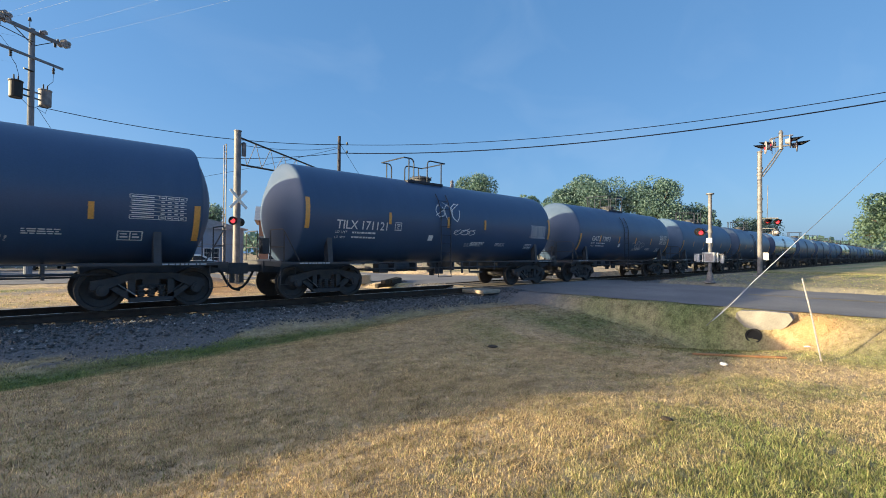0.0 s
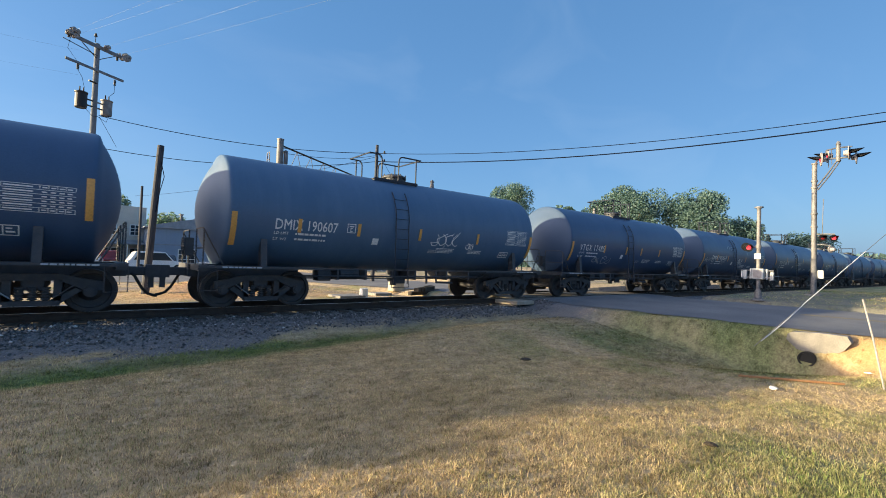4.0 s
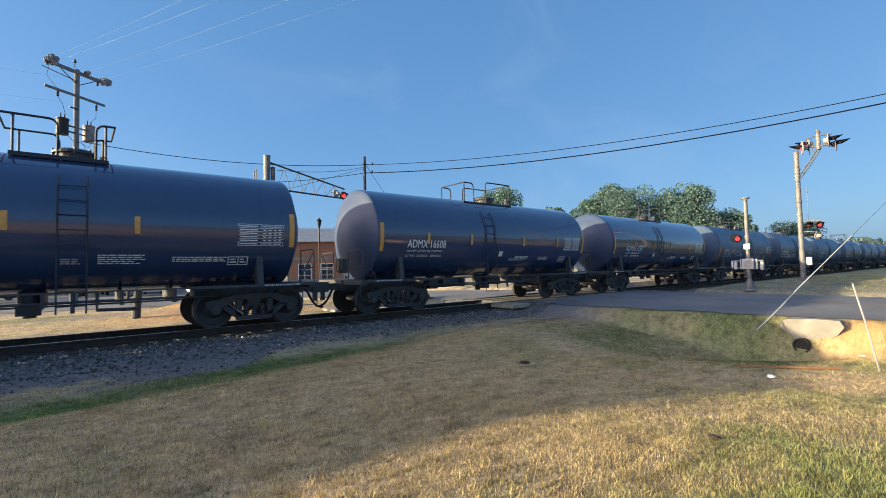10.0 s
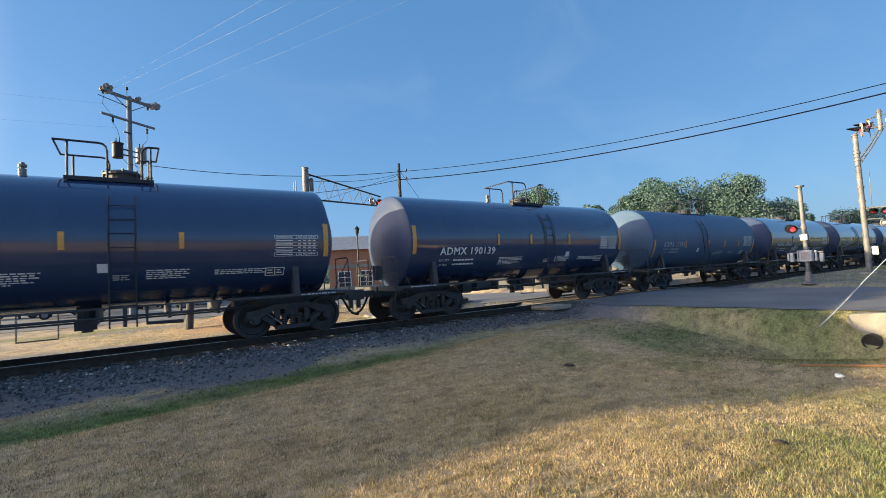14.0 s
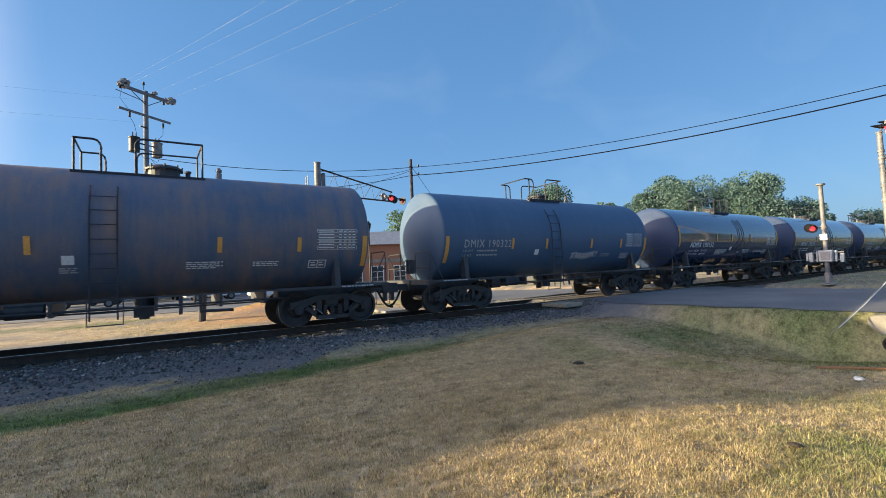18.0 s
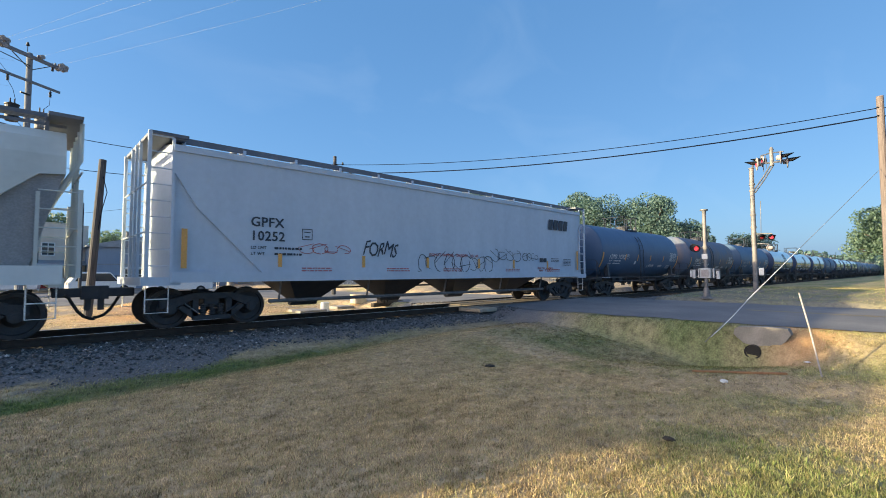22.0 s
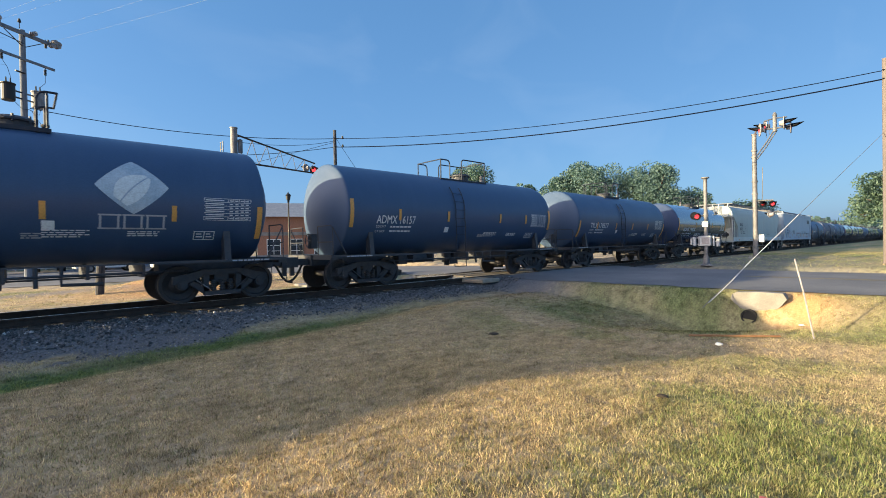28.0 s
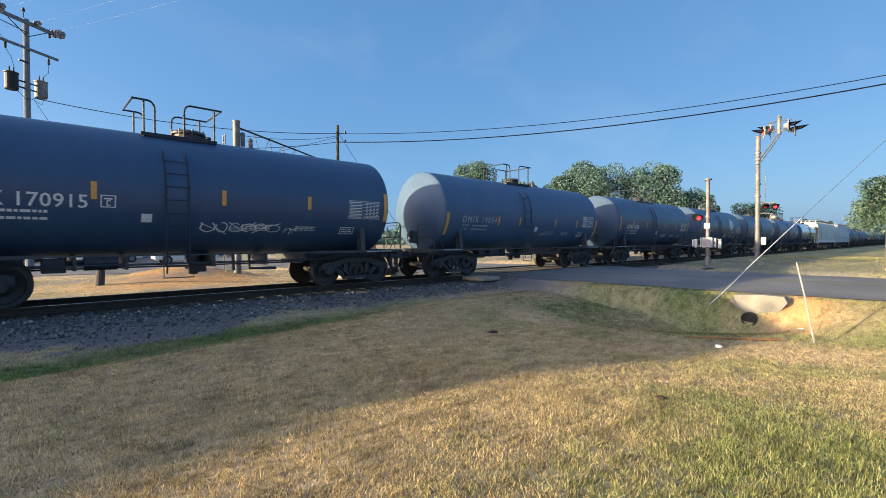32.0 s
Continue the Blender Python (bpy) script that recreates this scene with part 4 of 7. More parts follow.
def leaf_logo(car):
    """Rounded diamond with a leaf, and plain outlined blocks below it."""
    bm = bmesh.new()
    ring = []
    for k in range(32):
        a = 2 * math.pi * k / 32
        c, d = math.cos(a), math.sin(a)
        r = 1.0 / (abs(c) ** 1.12 + abs(d) ** 1.12) ** (1 / 1.12)
        ring.append((0.67 * r * c, 0.60 * r * d + 0.02))
    rings = [[bm.verts.new((x * f, 0, z * f)) for x, z in ring] for f in (0.25, 0.5, 0.75, 1.0)]
    bm.faces.new(rings[0])
    for p, q in zip(rings, rings[1:]):
        for k in range(32):
            bm.faces.new((p[k], p[(k + 1) % 32], q[(k + 1) % 32], q[k]))
    part("emblem", on_shell(to_mesh("emblem", bm, EMBLEM), 2.40, 2.67, 0.012), EMBLEM, car, "blue-white rounded diamond emblem")
    # leaf blade, its two halves parted by a rib
    tip, stem = Vector((0.27, 0.22)), Vector((-0.30, -0.42))
    axis = tip - stem
    side = Vector((-axis.y, axis.x)).normalized()
    for sg, wide in ((1, 0.27), (-1, 0.24)):
        bm = bmesh.new()
        inner, outer = [], []
        for k in range(9):
            u = 0.12 + 0.88 * k / 8
            p = stem + axis * u + side * 0.05 * math.sin(u * math.pi)
            w = wide * math.sin(math.pi * min(u * 0.95 + 0.02, 1)) ** 0.7
            inner.append(bm.verts.new((p.x + side.x * sg * 0.014, 0, p.y + side.y * sg * 0.014)))
            outer.append(bm.verts.new((p.x + side.x * sg * (0.016 + w), 0, p.y + side.y * sg * (0.016 + w))))
        for k in range(8):
            bm.faces.new((inner[k], inner[k + 1], outer[k + 1], outer[k]))
        part("emblem_leaf", on_shell(to_mesh("emblem_leaf", bm, LEAFWHITE), 2.41, 2.69, 0.018), LEAFWHITE, car, "pale leaf shape")
    for i, x in enumerate((-0.62, -0.2, 0.22)):
        bm = bmesh.new()
        for za in (-0.16, 0.14):
            stroke(bm, [(x, za), (x + 0.38, za)], 0.035)
        for xa in (0.03, 0.34):
            stroke(bm, [(x + xa, -0.16), (x + xa, 0.14)], 0.04)
        part("emblem_block", on_shell(to_mesh("emblem_block", bm, PALE), 2.41, 1.94, 0.012), PALE, car, "pale outlined block")


LEAFWHITE = surface("pale_leaf_paint", (0.62, 0.70, 0.72), (0.74, 0.79, 0.79), 0.5, 0, 2, 30, 0)
EMBLEM = surface("pale_blue_emblem", (0.30, 0.42, 0.52), (0.50, 0.60, 0.66), 0.5, 0, 2, 30, 0)


def hopper_car(lo, hi, paint, curved, mark, number, label):
    """A covered hopper: sides, sloped ends, roof with running boards and hatches, end cages and outlet bays."""
    L = hi - lo
    car = empty("covered_hopper", pose((lo + hi) / 2, TRACK, 0), label, "covered hopper", "covered hoppers of the train")
    CARS.append((car, (lo + hi) / 2))
    e = L / 2 - (0.66 if curved else 1.18)      # end of the body's roof
    W, zt, zb = 1.55, 4.24, 1.18
    t = 2.15                   # how far the slope sheet runs in
    # body: side sheets with the sloping ends cut away
    bm = bmesh.new()
    if curved:
        sec = [(0, zt), (0.7, zt - 0.03), (1.12, zt - 0.10), (1.33, zt - 0.30), (1.45, 3.6), (1.50, 3.24), (1.505, 3.20), (1.53, 2.75), (W, 2.24), (W, 1.8), (W, 1.43), (W, zb)]
    else:
        sec = [(0, zt + 0.18), (0.6, zt + 0.12), (1.2, zt + 0.02), (W, zt - 0.10), (W, 3.6), (W, 2.8), (W, 2.0), (W, 1.5), (W, zb)]
    ring = [(-x, z) for x, z in reversed(sec)] + sec[1:]
    def end_at(z):
        if curved:
            return e if z > 3.22 else e - 0.4 - 1.05 * min((3.20 - z) / 0.96, 1.0)
        return e if z > 3.3 else e - t * (3.3 - z) / (3.3 - zb)
    lo_v = [bm.verts.new((-end_at(z), y, z)) for y, z in ring]
    hi_v = [bm.verts.new((end_at(z), y, z)) for y, z in ring]
    n = len(ring)
    for i in range(n - 1):
        bm.faces.new((lo_v[i], lo_v[i + 1], hi_v[i + 1], hi_v[i]))
    bm.faces.new((hi_v[0], hi_v[-1], lo_v[-1], lo_v[0]))
    for vs in (lo_v, hi_v):
        for i in range(n // 2):
            j = n - 1 - i
            if j - i > 1:
                q = [vs[i], vs[i + 1], vs[j - 1], vs[j]]
                bm.faces.new(list(dict.fromkeys(q)))
    bmesh.ops.recalc_face_normals(bm, faces=bm.faces)
    part("hopper_body", bm, paint, car)
    for sg in (-1, 1):
        # triangular panels that carry the flat end, set back a little, and the end plate between them
        x0, x1 = sg * (e + 0.02), sg * (e - t - 0.15)
        if not curved:
            for y in (-W + 0.06, W - 0.11):
                bm = bmesh.new()
                prism(bm, [(x0, zb + 0.02), (x1, zb + 0.02), (x0, 3.98)], "y", y, y + 0.05)
                part("end_panel", bm, paint, car)
            bm = bmesh.new()
            box(bm, min(x0, x0 - sg * 0.05), max(x0, x0 - sg * 0.05), -W + 0.115, W - 0.115, zb + 0.02, 4.0)
            part("end_plate", bm, paint, car)
        if curved:
            # recessed panels in a darker grey than the sides
            for y in (-W + 0.14, W - 0.19):
                bm = bmesh.new()
                prism(bm, [(sg * (e - 0.02), 3.26), (sg * (e - 0.45), 3.26), (sg * (e - 1.52), 2.3), (sg * (e - 1.52), zb), (sg * (e - 0.55), zb)], "y", y, y + 0.05)
                part("end_panel", bm, HOPPER_MID, car, "darker grey recessed panel")
        bm = bmesh.new()
        box(bm, min(sg * (L / 2 - 0.62), sg * (e - 0.2)), max(sg * (L / 2 - 0.62), sg * (e - 0.2)), -W, W, 1.02, 1.2)
        part("end_sill", bm, paint, car)
        # ladders and posts of the end cage
        xe = sg * (L / 2 - (0.42 if curved else 0.72))
        top = 2.95 if curved else 4.42
        for y in (-W + 0.02, W - 0.02):
            inner = sg * (L / 2 - 1.06) if curved else sg * e
            bm = bmesh.new()
            box(bm, xe - 0.035, xe + 0.035, y - 0.035, y + 0.035, 1.2, top)
            box(bm, inner - 0.03, inner + 0.03, y - 0.03, y + 0.03, 1.2, top - 0.1)
            for k in range(5 if curved else 9):
                z = 1.45 + k * 0.36
                rod(bm, (xe, y, z), (inner, y, z), 0.014, 6)
            part("end_ladder", bm, paint, car)
        for y in (-0.5, 0.0, 0.5):
            part("end_post", shared("end_post", lambda bm: box(bm, -0.03, 0.03, -0.03, 0.03, 1.2, 4.40), HOPPER_GREY), paint, car, m=pose(xe, y, 0))
        if curved:
            for y in (-1.2, 1.2):
                part("end_strut", shared(f"end_strut{sg}", lambda bm: tube(bm, [(0, 0, 4.38), (0, 0, 3.6), (-sg * 0.25, 0, 3.1), (-sg * 0.55, 0, 2.4), (-sg * 0.7, 0, 1.2)], 0.04, 8), HOPPER_GREY), paint, car, m=pose(xe, y, 0))
        for z in (2.2, 3.3):
            part("end_rail", shared("end_rail_bar", lambda bm: rod(bm, (0, -W, 0), (0, W, 0), 0.02, 6), HOPPER_GREY), paint, car, m=pose(xe, 0, z))
        bm = bmesh.new()
        box(bm, min(xe, sg * (e - 0.3)), max(xe, sg * (e - 0.3)), -W, W, 4.36, 4.43)
        part("end_walkway", bm, HOPPER_DARK, car)
        if curved:
            part("brake_reservoir", shared("big_reservoir", lambda bm: rod(bm, (-0.4, 0, 0), (0.4, 0, 0), 0.2, 12), FRAME), FRAME, car, m=pose(sg * (L / 2 - 1.4), -0.7, 1.7))
            part("brake_reservoir", shared("small_reservoir", lambda bm: rod(bm, (-0.25, 0, 0), (0.25, 0, 0), 0.14, 12), FRAME), FRAME, car, m=pose(sg * (L / 2 - 1.4), 0.4, 1.5))
        for y in (-1.42, 1.42):
            part("sill_step", shared("hstep", lambda bm: (grab(bm, [(-0.22, 0, 1.1), (-0.22, 0, 0.42), (0.22, 0, 0.42), (0.22, 0, 1.1)], 0.014), grab(bm, [(-0.22, 0, 0.72), (0.22, 0, 0.72)], 0.014)), WHITEP), WHITEP, car, m=pose(sg * (L / 2 - 0.95), y, 0))
        make_truck(car, sg * (L / 2 - 2.2))
        if not curved:
            part("reflector_stripe", shared("hstripe_tall", lambda bm: box(bm, -0.06, 0.06, -0.004, 0.004, -0.45, 0.45), YELLOW), YELLOW, car, m=pose(sg * (e - 0.25), -W - 0.012, 1.85))
    coupler(car, L)
    # side sill and top chord
    for y in (-W - 0.012, W + 0.012):
        bm = bmesh.new()
        box(bm, -e, e, y - 0.03, y + 0.03, zb - 0.10, zb + (0.26 if curved else 0.14))
        part("side_sill", bm, HOPPER_SILL if curved else paint, car)
        if not curved:
            bm = bmesh.new()
            box(bm, -e, e, y - 0.03, y + 0.03, zt - 0.2, zt - 0.05)
            part("top_chord", bm, paint, car)
    # running boards on brackets
    for y in (-0.95, 0.75):
        bm = bmesh.new()
        for k in range(3):
            box(bm, -e, e, y + k * 0.09, y + k * 0.09 + 0.06, 4.44, 4.47)
        part("running_board", bm, HOPPER_DARK, car)
    for y in (-1.06, 1.06):
        for z0, z1 in ((4.25, 4.31), (4.42, 4.50)) if curved else ((4.36, 4.50),):
            bm = bmesh.new()
            box(bm, -e, e, y - 0.015, y + 0.015, z0, z1)
            part("board_edge", bm, HOPPER_DARK, car)
    for i in range(13):
        x = -e + 0.3 + (2 * e - 0.6) * i / 12
        for y in (-0.93, 0.93):
            part("board_bracket", shared("bracket", lambda bm: box(bm, -0.035, 0.035, -0.17, 0.17, 3.95, 4.44), HOPPER_GREY), HOPPER_DARK if curved else paint, car, m=pose(x, y, 0))
    for i in range(8):
        x = -e + 1.2 + (2 * e - 2.4) * i / 7
        part("roof_hatch", shared("hatch", lambda bm: (rod(bm, (0, 0, 4.1), (0, 0, 4.30), 0.40, 20), rod(bm, (0, 0, 4.30), (0, 0, 4.34), 0.44, 20)), HOPPER_GREY), HOPPER_DARK, car, m=pose(x, 0, 0))
    # outlet bays and pipes
    for k in range(4):
        x = -4.8 + k * 3.2
        def bay(bm):
            top = [bm.verts.new(p) for p in ((-1.0, -1.2, zb), (1.0, -1.2, zb), (1.0, 1.2, zb), (-1.0, 1.2, zb))]
            bot = [bm.verts.new(p) for p in ((-0.35, -0.3, 0.5), (0.35, -0.3, 0.5), (0.35, 0.3, 0.5), (-0.35, 0.3, 0.5))]
            for a in range(4):
                bm.faces.new((top[a], top[(a + 1) % 4], bot[(a + 1) % 4], bot[a]))
            bm.faces.new(bot)
            rod(bm, (-0.42, 0, 0.46), (0.42, 0, 0.46), 0.13, 12)
        part("outlet_bay", shared("bay", bay, FRAME), FRAME, car, m=pose(x, 0, 0))
    bm = bmesh.new()
    rod(bm, (-e + 2.4, -1.05, 0.55), (e - 2.4, -1.05, 0.55), 0.05, 8)
    for x in (-6, -3.2, 0.1, 3.2, 6):
        rod(bm, (x, -1.05, 0.55), (x, -1.2, 1.2), 0.03, 6)
    part("outlet_pipe", bm, GALV, car)
    bm = bmesh.new()
    rod(bm, (-e + 2.2, 0.9, 0.8), (e - 2.2, 0.9, 0.8), 0.03, 8)
    part("brake_pipe", bm, FRAME, car)
    # lettering on the near side
    yy = -W - 0.012
    for txt, z, sz in ((mark, 2.58, 0.24), (number, 2.19 if curved else 2.23, 0.24)):
        part("reporting_mark", text_mesh("mark " + txt, txt, sz, DARKLET, 1.05, 0.006), DARKLET, car, "dark painted reporting mark", m=pose(-L / 2 + (2.63 if curved else 2.88), yy, z))
    x0 = -L / 2 + 2.9
    for word, z in (("LD LMT", 1.93), ("LT WT", 1.78)):
        part("load_limit_lettering", text_mesh(word + number, word, 0.075, DARKLET, 1.1, 0.002), DARKLET, car, m=pose(x0, yy, z))
    rows = [(x0 + 0.6, 1.93, 0.75, 0.055), (x0 + 0.6, 1.78, 0.75, 0.055)]
    part("load_limit_lettering", to_mesh("load_limits", bars(rows), DARKLET), DARKLET, car, m=pose(0, yy, 0))
    bm = bmesh.new()
    for x0, x1, z0, z1 in ((0, 0.3, 0, 0.02), (0, 0.3, 0.28, 0.3), (0, 0.02, 0, 0.3), (0.28, 0.3, 0, 0.3), (0.08, 0.22, 0.07, 0.10), (0.06, 0.24, 0.2, 0.22)):
        bm.faces.new([bm.verts.new(p) for p in ((x0, 0, z0), (x1, 0, z0), (x1, 0, z1), (x0, 0, z1))])
    part("plate_box", to_mesh("plate_box", bm, DARKLET), DARKLET, car, m=pose(-L / 2 + 4.25, yy, 2.18))
    return car, e, yy


# boundaries of the cars along the train at the start of the clip
NEWER = dict(deck="new", stripes=(-1.75, -0.2, 1.85), ladder=1.35, z=2.40, mz=-0.10, bold=0.006, blocks=((-1.64, 1.12, 6), (1.19, 0.82, 5), (2.52, 1.15, 3)))
TANKS = [
    (4.25, 18.36, BLACK_MATT, "TILX 171121", dict(deck_x=-0.6, size=0.26, space=1.0, bold=0.002, mx=2.26, w=1.78, stripes=(-2.93, -0.42, 1.50), z=2.40, box=-2.72), ((-0.4, 2.78, 1.1, 0.7, 3, WHITE), (0.43, 2.08, 1.1, 0.3, 4, WHITE)), False, "matt black tank car with white reporting mark and graffiti"),
    (-9.05, 4.25, BLACK_MATT, "DMIX 190201", dict(bold=0.003, mx=2.57, w=1.93, stripes=(-3.27, -1.59, 1.48, 3.34), box=-2.10, paper=-0.9, words=(("skin", -5.16, -4.16, 2.02, 0.26, PALE), ("OGK", -2.79, -1.92, 1.88, 0.24, PALE), ("RESET", 1.18, 2.0, 1.67, 0.12, PALE), ("LOVES!!", 1.15, 2.1, 1.50, 0.13, PALE), ("153", 1.60, 1.86, 2.57, 0.12, PALE))), ((0.6, 1.95, 0.8, 0.5, 5, WHITE), (-1.3, 2.80, 0.8, 0.35, 6, PALE)), False, "dull black tank car with white graffiti"),
    (-22.1, -9.05, BLACK_MATT, "VTGX 17485", dict(deck='new', deck_x=-0.65, size=0.27, space=1.25, mx=1.9, w=1.85, stripes=(-2.74, -0.88, 0.51, 2.35), paper=-1.27, plate=0.3), ((-2.7, 1.64, 1.4, 0.45, 9, PALE),), False, "black tank car with widely spaced white lettering"),
    (-35.45, -22.1, GREY_DARK, "DMIX 190607", dict(deck_x=-0.12, size=0.27, mx=2.32, w=1.71, stripes=(-3.71, -1.99, 0.14, 2.59), paper=-1.51, box=-2.36), ((1.2, 2.02, 1.15, 0.6, 10, WHITE), (2.3, 1.87, 0.3, 0.3, 17, WHITE)), False, "faded dark grey tank car with white lettering"),
    (-48.35, -35.45, BLACK_MATT, "ADMX 15605", dict(bold=0.003, mx=1.92, w=1.66, deck="wide", stripes=(-3.68, -1.63, 1.39, 3.20), z=2.32, words=(("GEARS", 1.02, 2.20, 1.52, 0.28, WHITE), ("BAL", -2.9, -1.6, 1.82, 0.36, WHITE))), ((2.6, 1.97, 1.4, 0.6, 12, PALE), (-0.9, 1.82, 1.2, 0.45, 11, WHITE)), False, "black tank car with large white graffiti"),
    (-61.8, -48.35, BLACK_MATT, "ADMX 17065", dict(size=0.26, space=1.2, mx=2.09, w=1.91, deck="turned", ladder=1.0, stripes=(-2.66, -0.10, 1.46, 3.21), paper=-1.38, plate=0.8), ((-1.97, 1.96, 1.0, 0.52, 13, WHITE), (2.25, 1.86, 1.3, 0.62, 14, WHITE)), False, "black tank car with white bubble graffiti"),
    (-74.95, -61.8, BLACK_GLOSS, "ADMX 17159", dict(bold=0.003, mx=2.44, w=1.56, deck="wide", stripes=(-3.35, -1.34, 0.67, 3.10), z=2.28), (), False, "glossy black tank car with bold white lettering"),
    (-87.95, -74.95, BLACK_GLOSS, "ADMX 16608", dict(deck='wide', deck_x=0.14, bold=0.004, mx=2.3, w=1.54, stripes=(-3.39, -1.50, 1.24, 3.34), z=2.32, paper=-0.05, figures=(("201200 LB", "91250 KG"), ("61800 LB", "28050 KG"))), (), False, "glossy black tank car with bold white lettering"),
    (-101.03, -87.95, BLACK_GLOSS, "ADMX 190038", dict(size=0.24, space=1.1, mx=2.35, w=2.33, **NEWER), (), False, "glossy black tank car with white lettering"),
    (-114.2, -101.03, GREY_BLACK, "ADMX 15986", dict(deck='wide', size=0.25, space=1.35, ink=PALE, mx=2.15, w=1.88, stripes=(-2.45, -0.16, 1.64, 3.30)), (), False, "faded grey-black tank car with pale lettering"),
    (-127.05, -114.2, BLACK_GLOSS, "ADMX 190139", dict(paper=1.73, size=0.24, space=1.1, mx=2.3, w=2.24, **NEWER), (), False, "glossy black tank car with white lettering"),
    (-140.05, -127.05, BLACK_GLOSS, "ADMX 190155", dict(paper=0.35, size=0.24, space=1.1, mx=2.3, w=2.2, **NEWER), (), False, "glossy black tank car with white lettering"),
    (-153.1, -140.05, BLACK_GLOSS, "ADMX 190152", dict(paper=-0.3, figures=(("220 800 LB", "100100 KG"), ("65 200 LB", "29600 KG")), size=0.24, space=1.1, mx=2.32, w=2.18, **NEWER), (), False, "glossy black tank car with white lettering"),
    (-166.0, -153.1, GREY_BLACK, "DMIX 190322", dict(deck_x=0.2, size=0.25, space=1.2, ink=PALE, mx=1.99, w=1.97, ladder=0.2, stripes=(-2.42, -0.81, 1.63, 3.45), paper=-1.35, words=(("TWEEK!", 0.56, 2.05, 1.68, 0.26, WHITE),)), (), False, "faded grey tank car with a white scrawl"),
    (-179.0, -166.0, RUSTY, "ADMX 17639", dict(deck='wide', deck_x=0.09, size=0.27, space=1.15, mx=2.26, w=1.86, stripes=(-3.3, -1.74, 1.57, 3.38), plate=-1.3), (), False, "grey tank car with rust-brown stains"),
    (-192.0, -179.0, GREY_BLACK, "ADMX 19592", dict(deck_x=0.1, size=0.25, space=1.3, mx=2.1, w=1.83, stripes=(-2.52, -0.95, 0.82, 2.81), box=-2.36), (), False, "faded blue-grey tank car with white lettering"),
    (-244.0, -231.0, BLACK_GLOSS, "ADMX 190026", dict(paper=0.35, figures=(("220 400 LB", "100000 KG"), ("65 600 LB", "29700 KG")), size=0.25, space=1.1, mx=2.3, w=2.29, **NEWER), (), False, "glossy black tank car with white lettering"),
    (-256.9, -244.0, BLACK_MATT, "TILX 170517", dict(size=0.25, mx=2.4, w=1.85), (), False, "matt black tank car with white lettering"),
    (-269.8, -256.9, BLACK_MATT, "ADMX 16157", dict(size=0.26, bold=0.003, mx=2.26, w=1.55, deck="wide", deck_x=0.5, stripes=(-3.29, -1.12, 1.73, 3.40), z=2.30), (), False, "matt black tank car with white lettering"),
    (-282.7, -269.8, BLACK_MATT, "DMIX 190170", dict(deck='new', deck_x=-0.27, size=0.24, space=1.2, mx=2.26, w=1.88, stripes=(-3.0, -1.3, 0.92, 3.17), paper=0.9), (), True, "black tank car with a pale diamond emblem"),
    (-295.5, -282.7, BLACK_MATT, "ADMX 16906", dict(deck='wide', deck_x=-0.14, bold=0.003, mx=2.18, w=1.54, stripes=(-3.43, -1.64, 1.12, 2.84), z=2.28, paper=-0.08), (), False, "dull black tank car with bold white lettering"),
    (-308.6, -295.5, GREY_BLACK, "DMIX 190545", dict(size=0.24, space=1.3, ink=PALE, mx=2.12, w=2.08, stripes=(-2.40, -1.04, 1.55, 3.38), paper=0.1), (), False, "faded grey tank car with pale lettering"),
    (-321.7, -308.6, BLACK_MATT, "TILX 170915", dict(deck_x=-0.1, size=0.27, mx=2.35, w=2.02, stripes=(-2.08, 0.43, 2.64), z=2.37, box=-1.97, words=(("FTK", 2.0, 2.4, 1.62, 0.16, WHITE),)), ((0.9, 1.67, 1.85, 0.42, 16, WHITE),), False, "matt black tank car with pale graffiti"),
]
ahead = [BLACK_MATT, GREY_BLACK, BLACK_MATT, BLACK_GLOSS, BLACK_MATT, BLACK_MATT, GREY_DARK, BLACK_GLOSS]
at = 18.36
first = True
for i in range(19):
    TANKS.append((at, at + 13.3, ahead[i % 8], "GATX 73873" if first else "", dict(size=0.24, bold=0.003), ((1.2, 1.9, 1.5, 0.5, 20, PALE),) if first else (), False, "dull black tank car with pale lettering" if first else "dusty dark tank car far along the train"))
    first = False
    at += 13.3
at = -321.7
for i in range(3):
    TANKS.append((at - 13.1, at, (BLACK_MATT, GREY_BLACK)[i % 2], "", {}, (), False, "dull black tank car near the end of the train"))
    at -= 13.1
for lo, hi, paint, mark, style, graf, logo, label in TANKS:
    tank_car(lo, hi, paint, mark, style, bool(mark), graf, logo, label=label)

car, e, yy = hopper_car(-211.7, -192.0, HOPPER_GREY, False, "GPFX", "10252", "pale grey covered hopper with black graffiti and dark lettering")
def flat_scrawl(car, x, z, w, h, seed, mat, width=0.035):
    part("graffiti", to_mesh("graffiti", scrawl_bm(w, h, seed, max(4, int(w / 0.4)), width), mat), mat, car, "spray-painted scrawl", m=pose(x, yy - 0.002, z))
me = text_mesh("sprayed FORMS", "FORMS", 0.42, DARKLET, 0.9, 0.004)
for v in me.vertices:
    v.co = (v.co.x * 0.72 + 0.3 * v.co.z, 0, v.co.z + 0.05 * math.sin(v.co.x * 7))
part("graffiti_word", me, DARKLET, car, "black spray-painted word", m=pose(-3.65, yy - 0.0025, 2.02))
flat_scrawl(car, 0.3, 1.62, 3.7, 0.92, 32, DARKLET, 0.022)
flat_scrawl(car, 3.06, 1.95, 1.8, 0.58, 33, DARKLET, 0.022)
flat_scrawl(car, 4.70, 1.93, 1.05, 0.40, 36, DARKLET, 0.020)
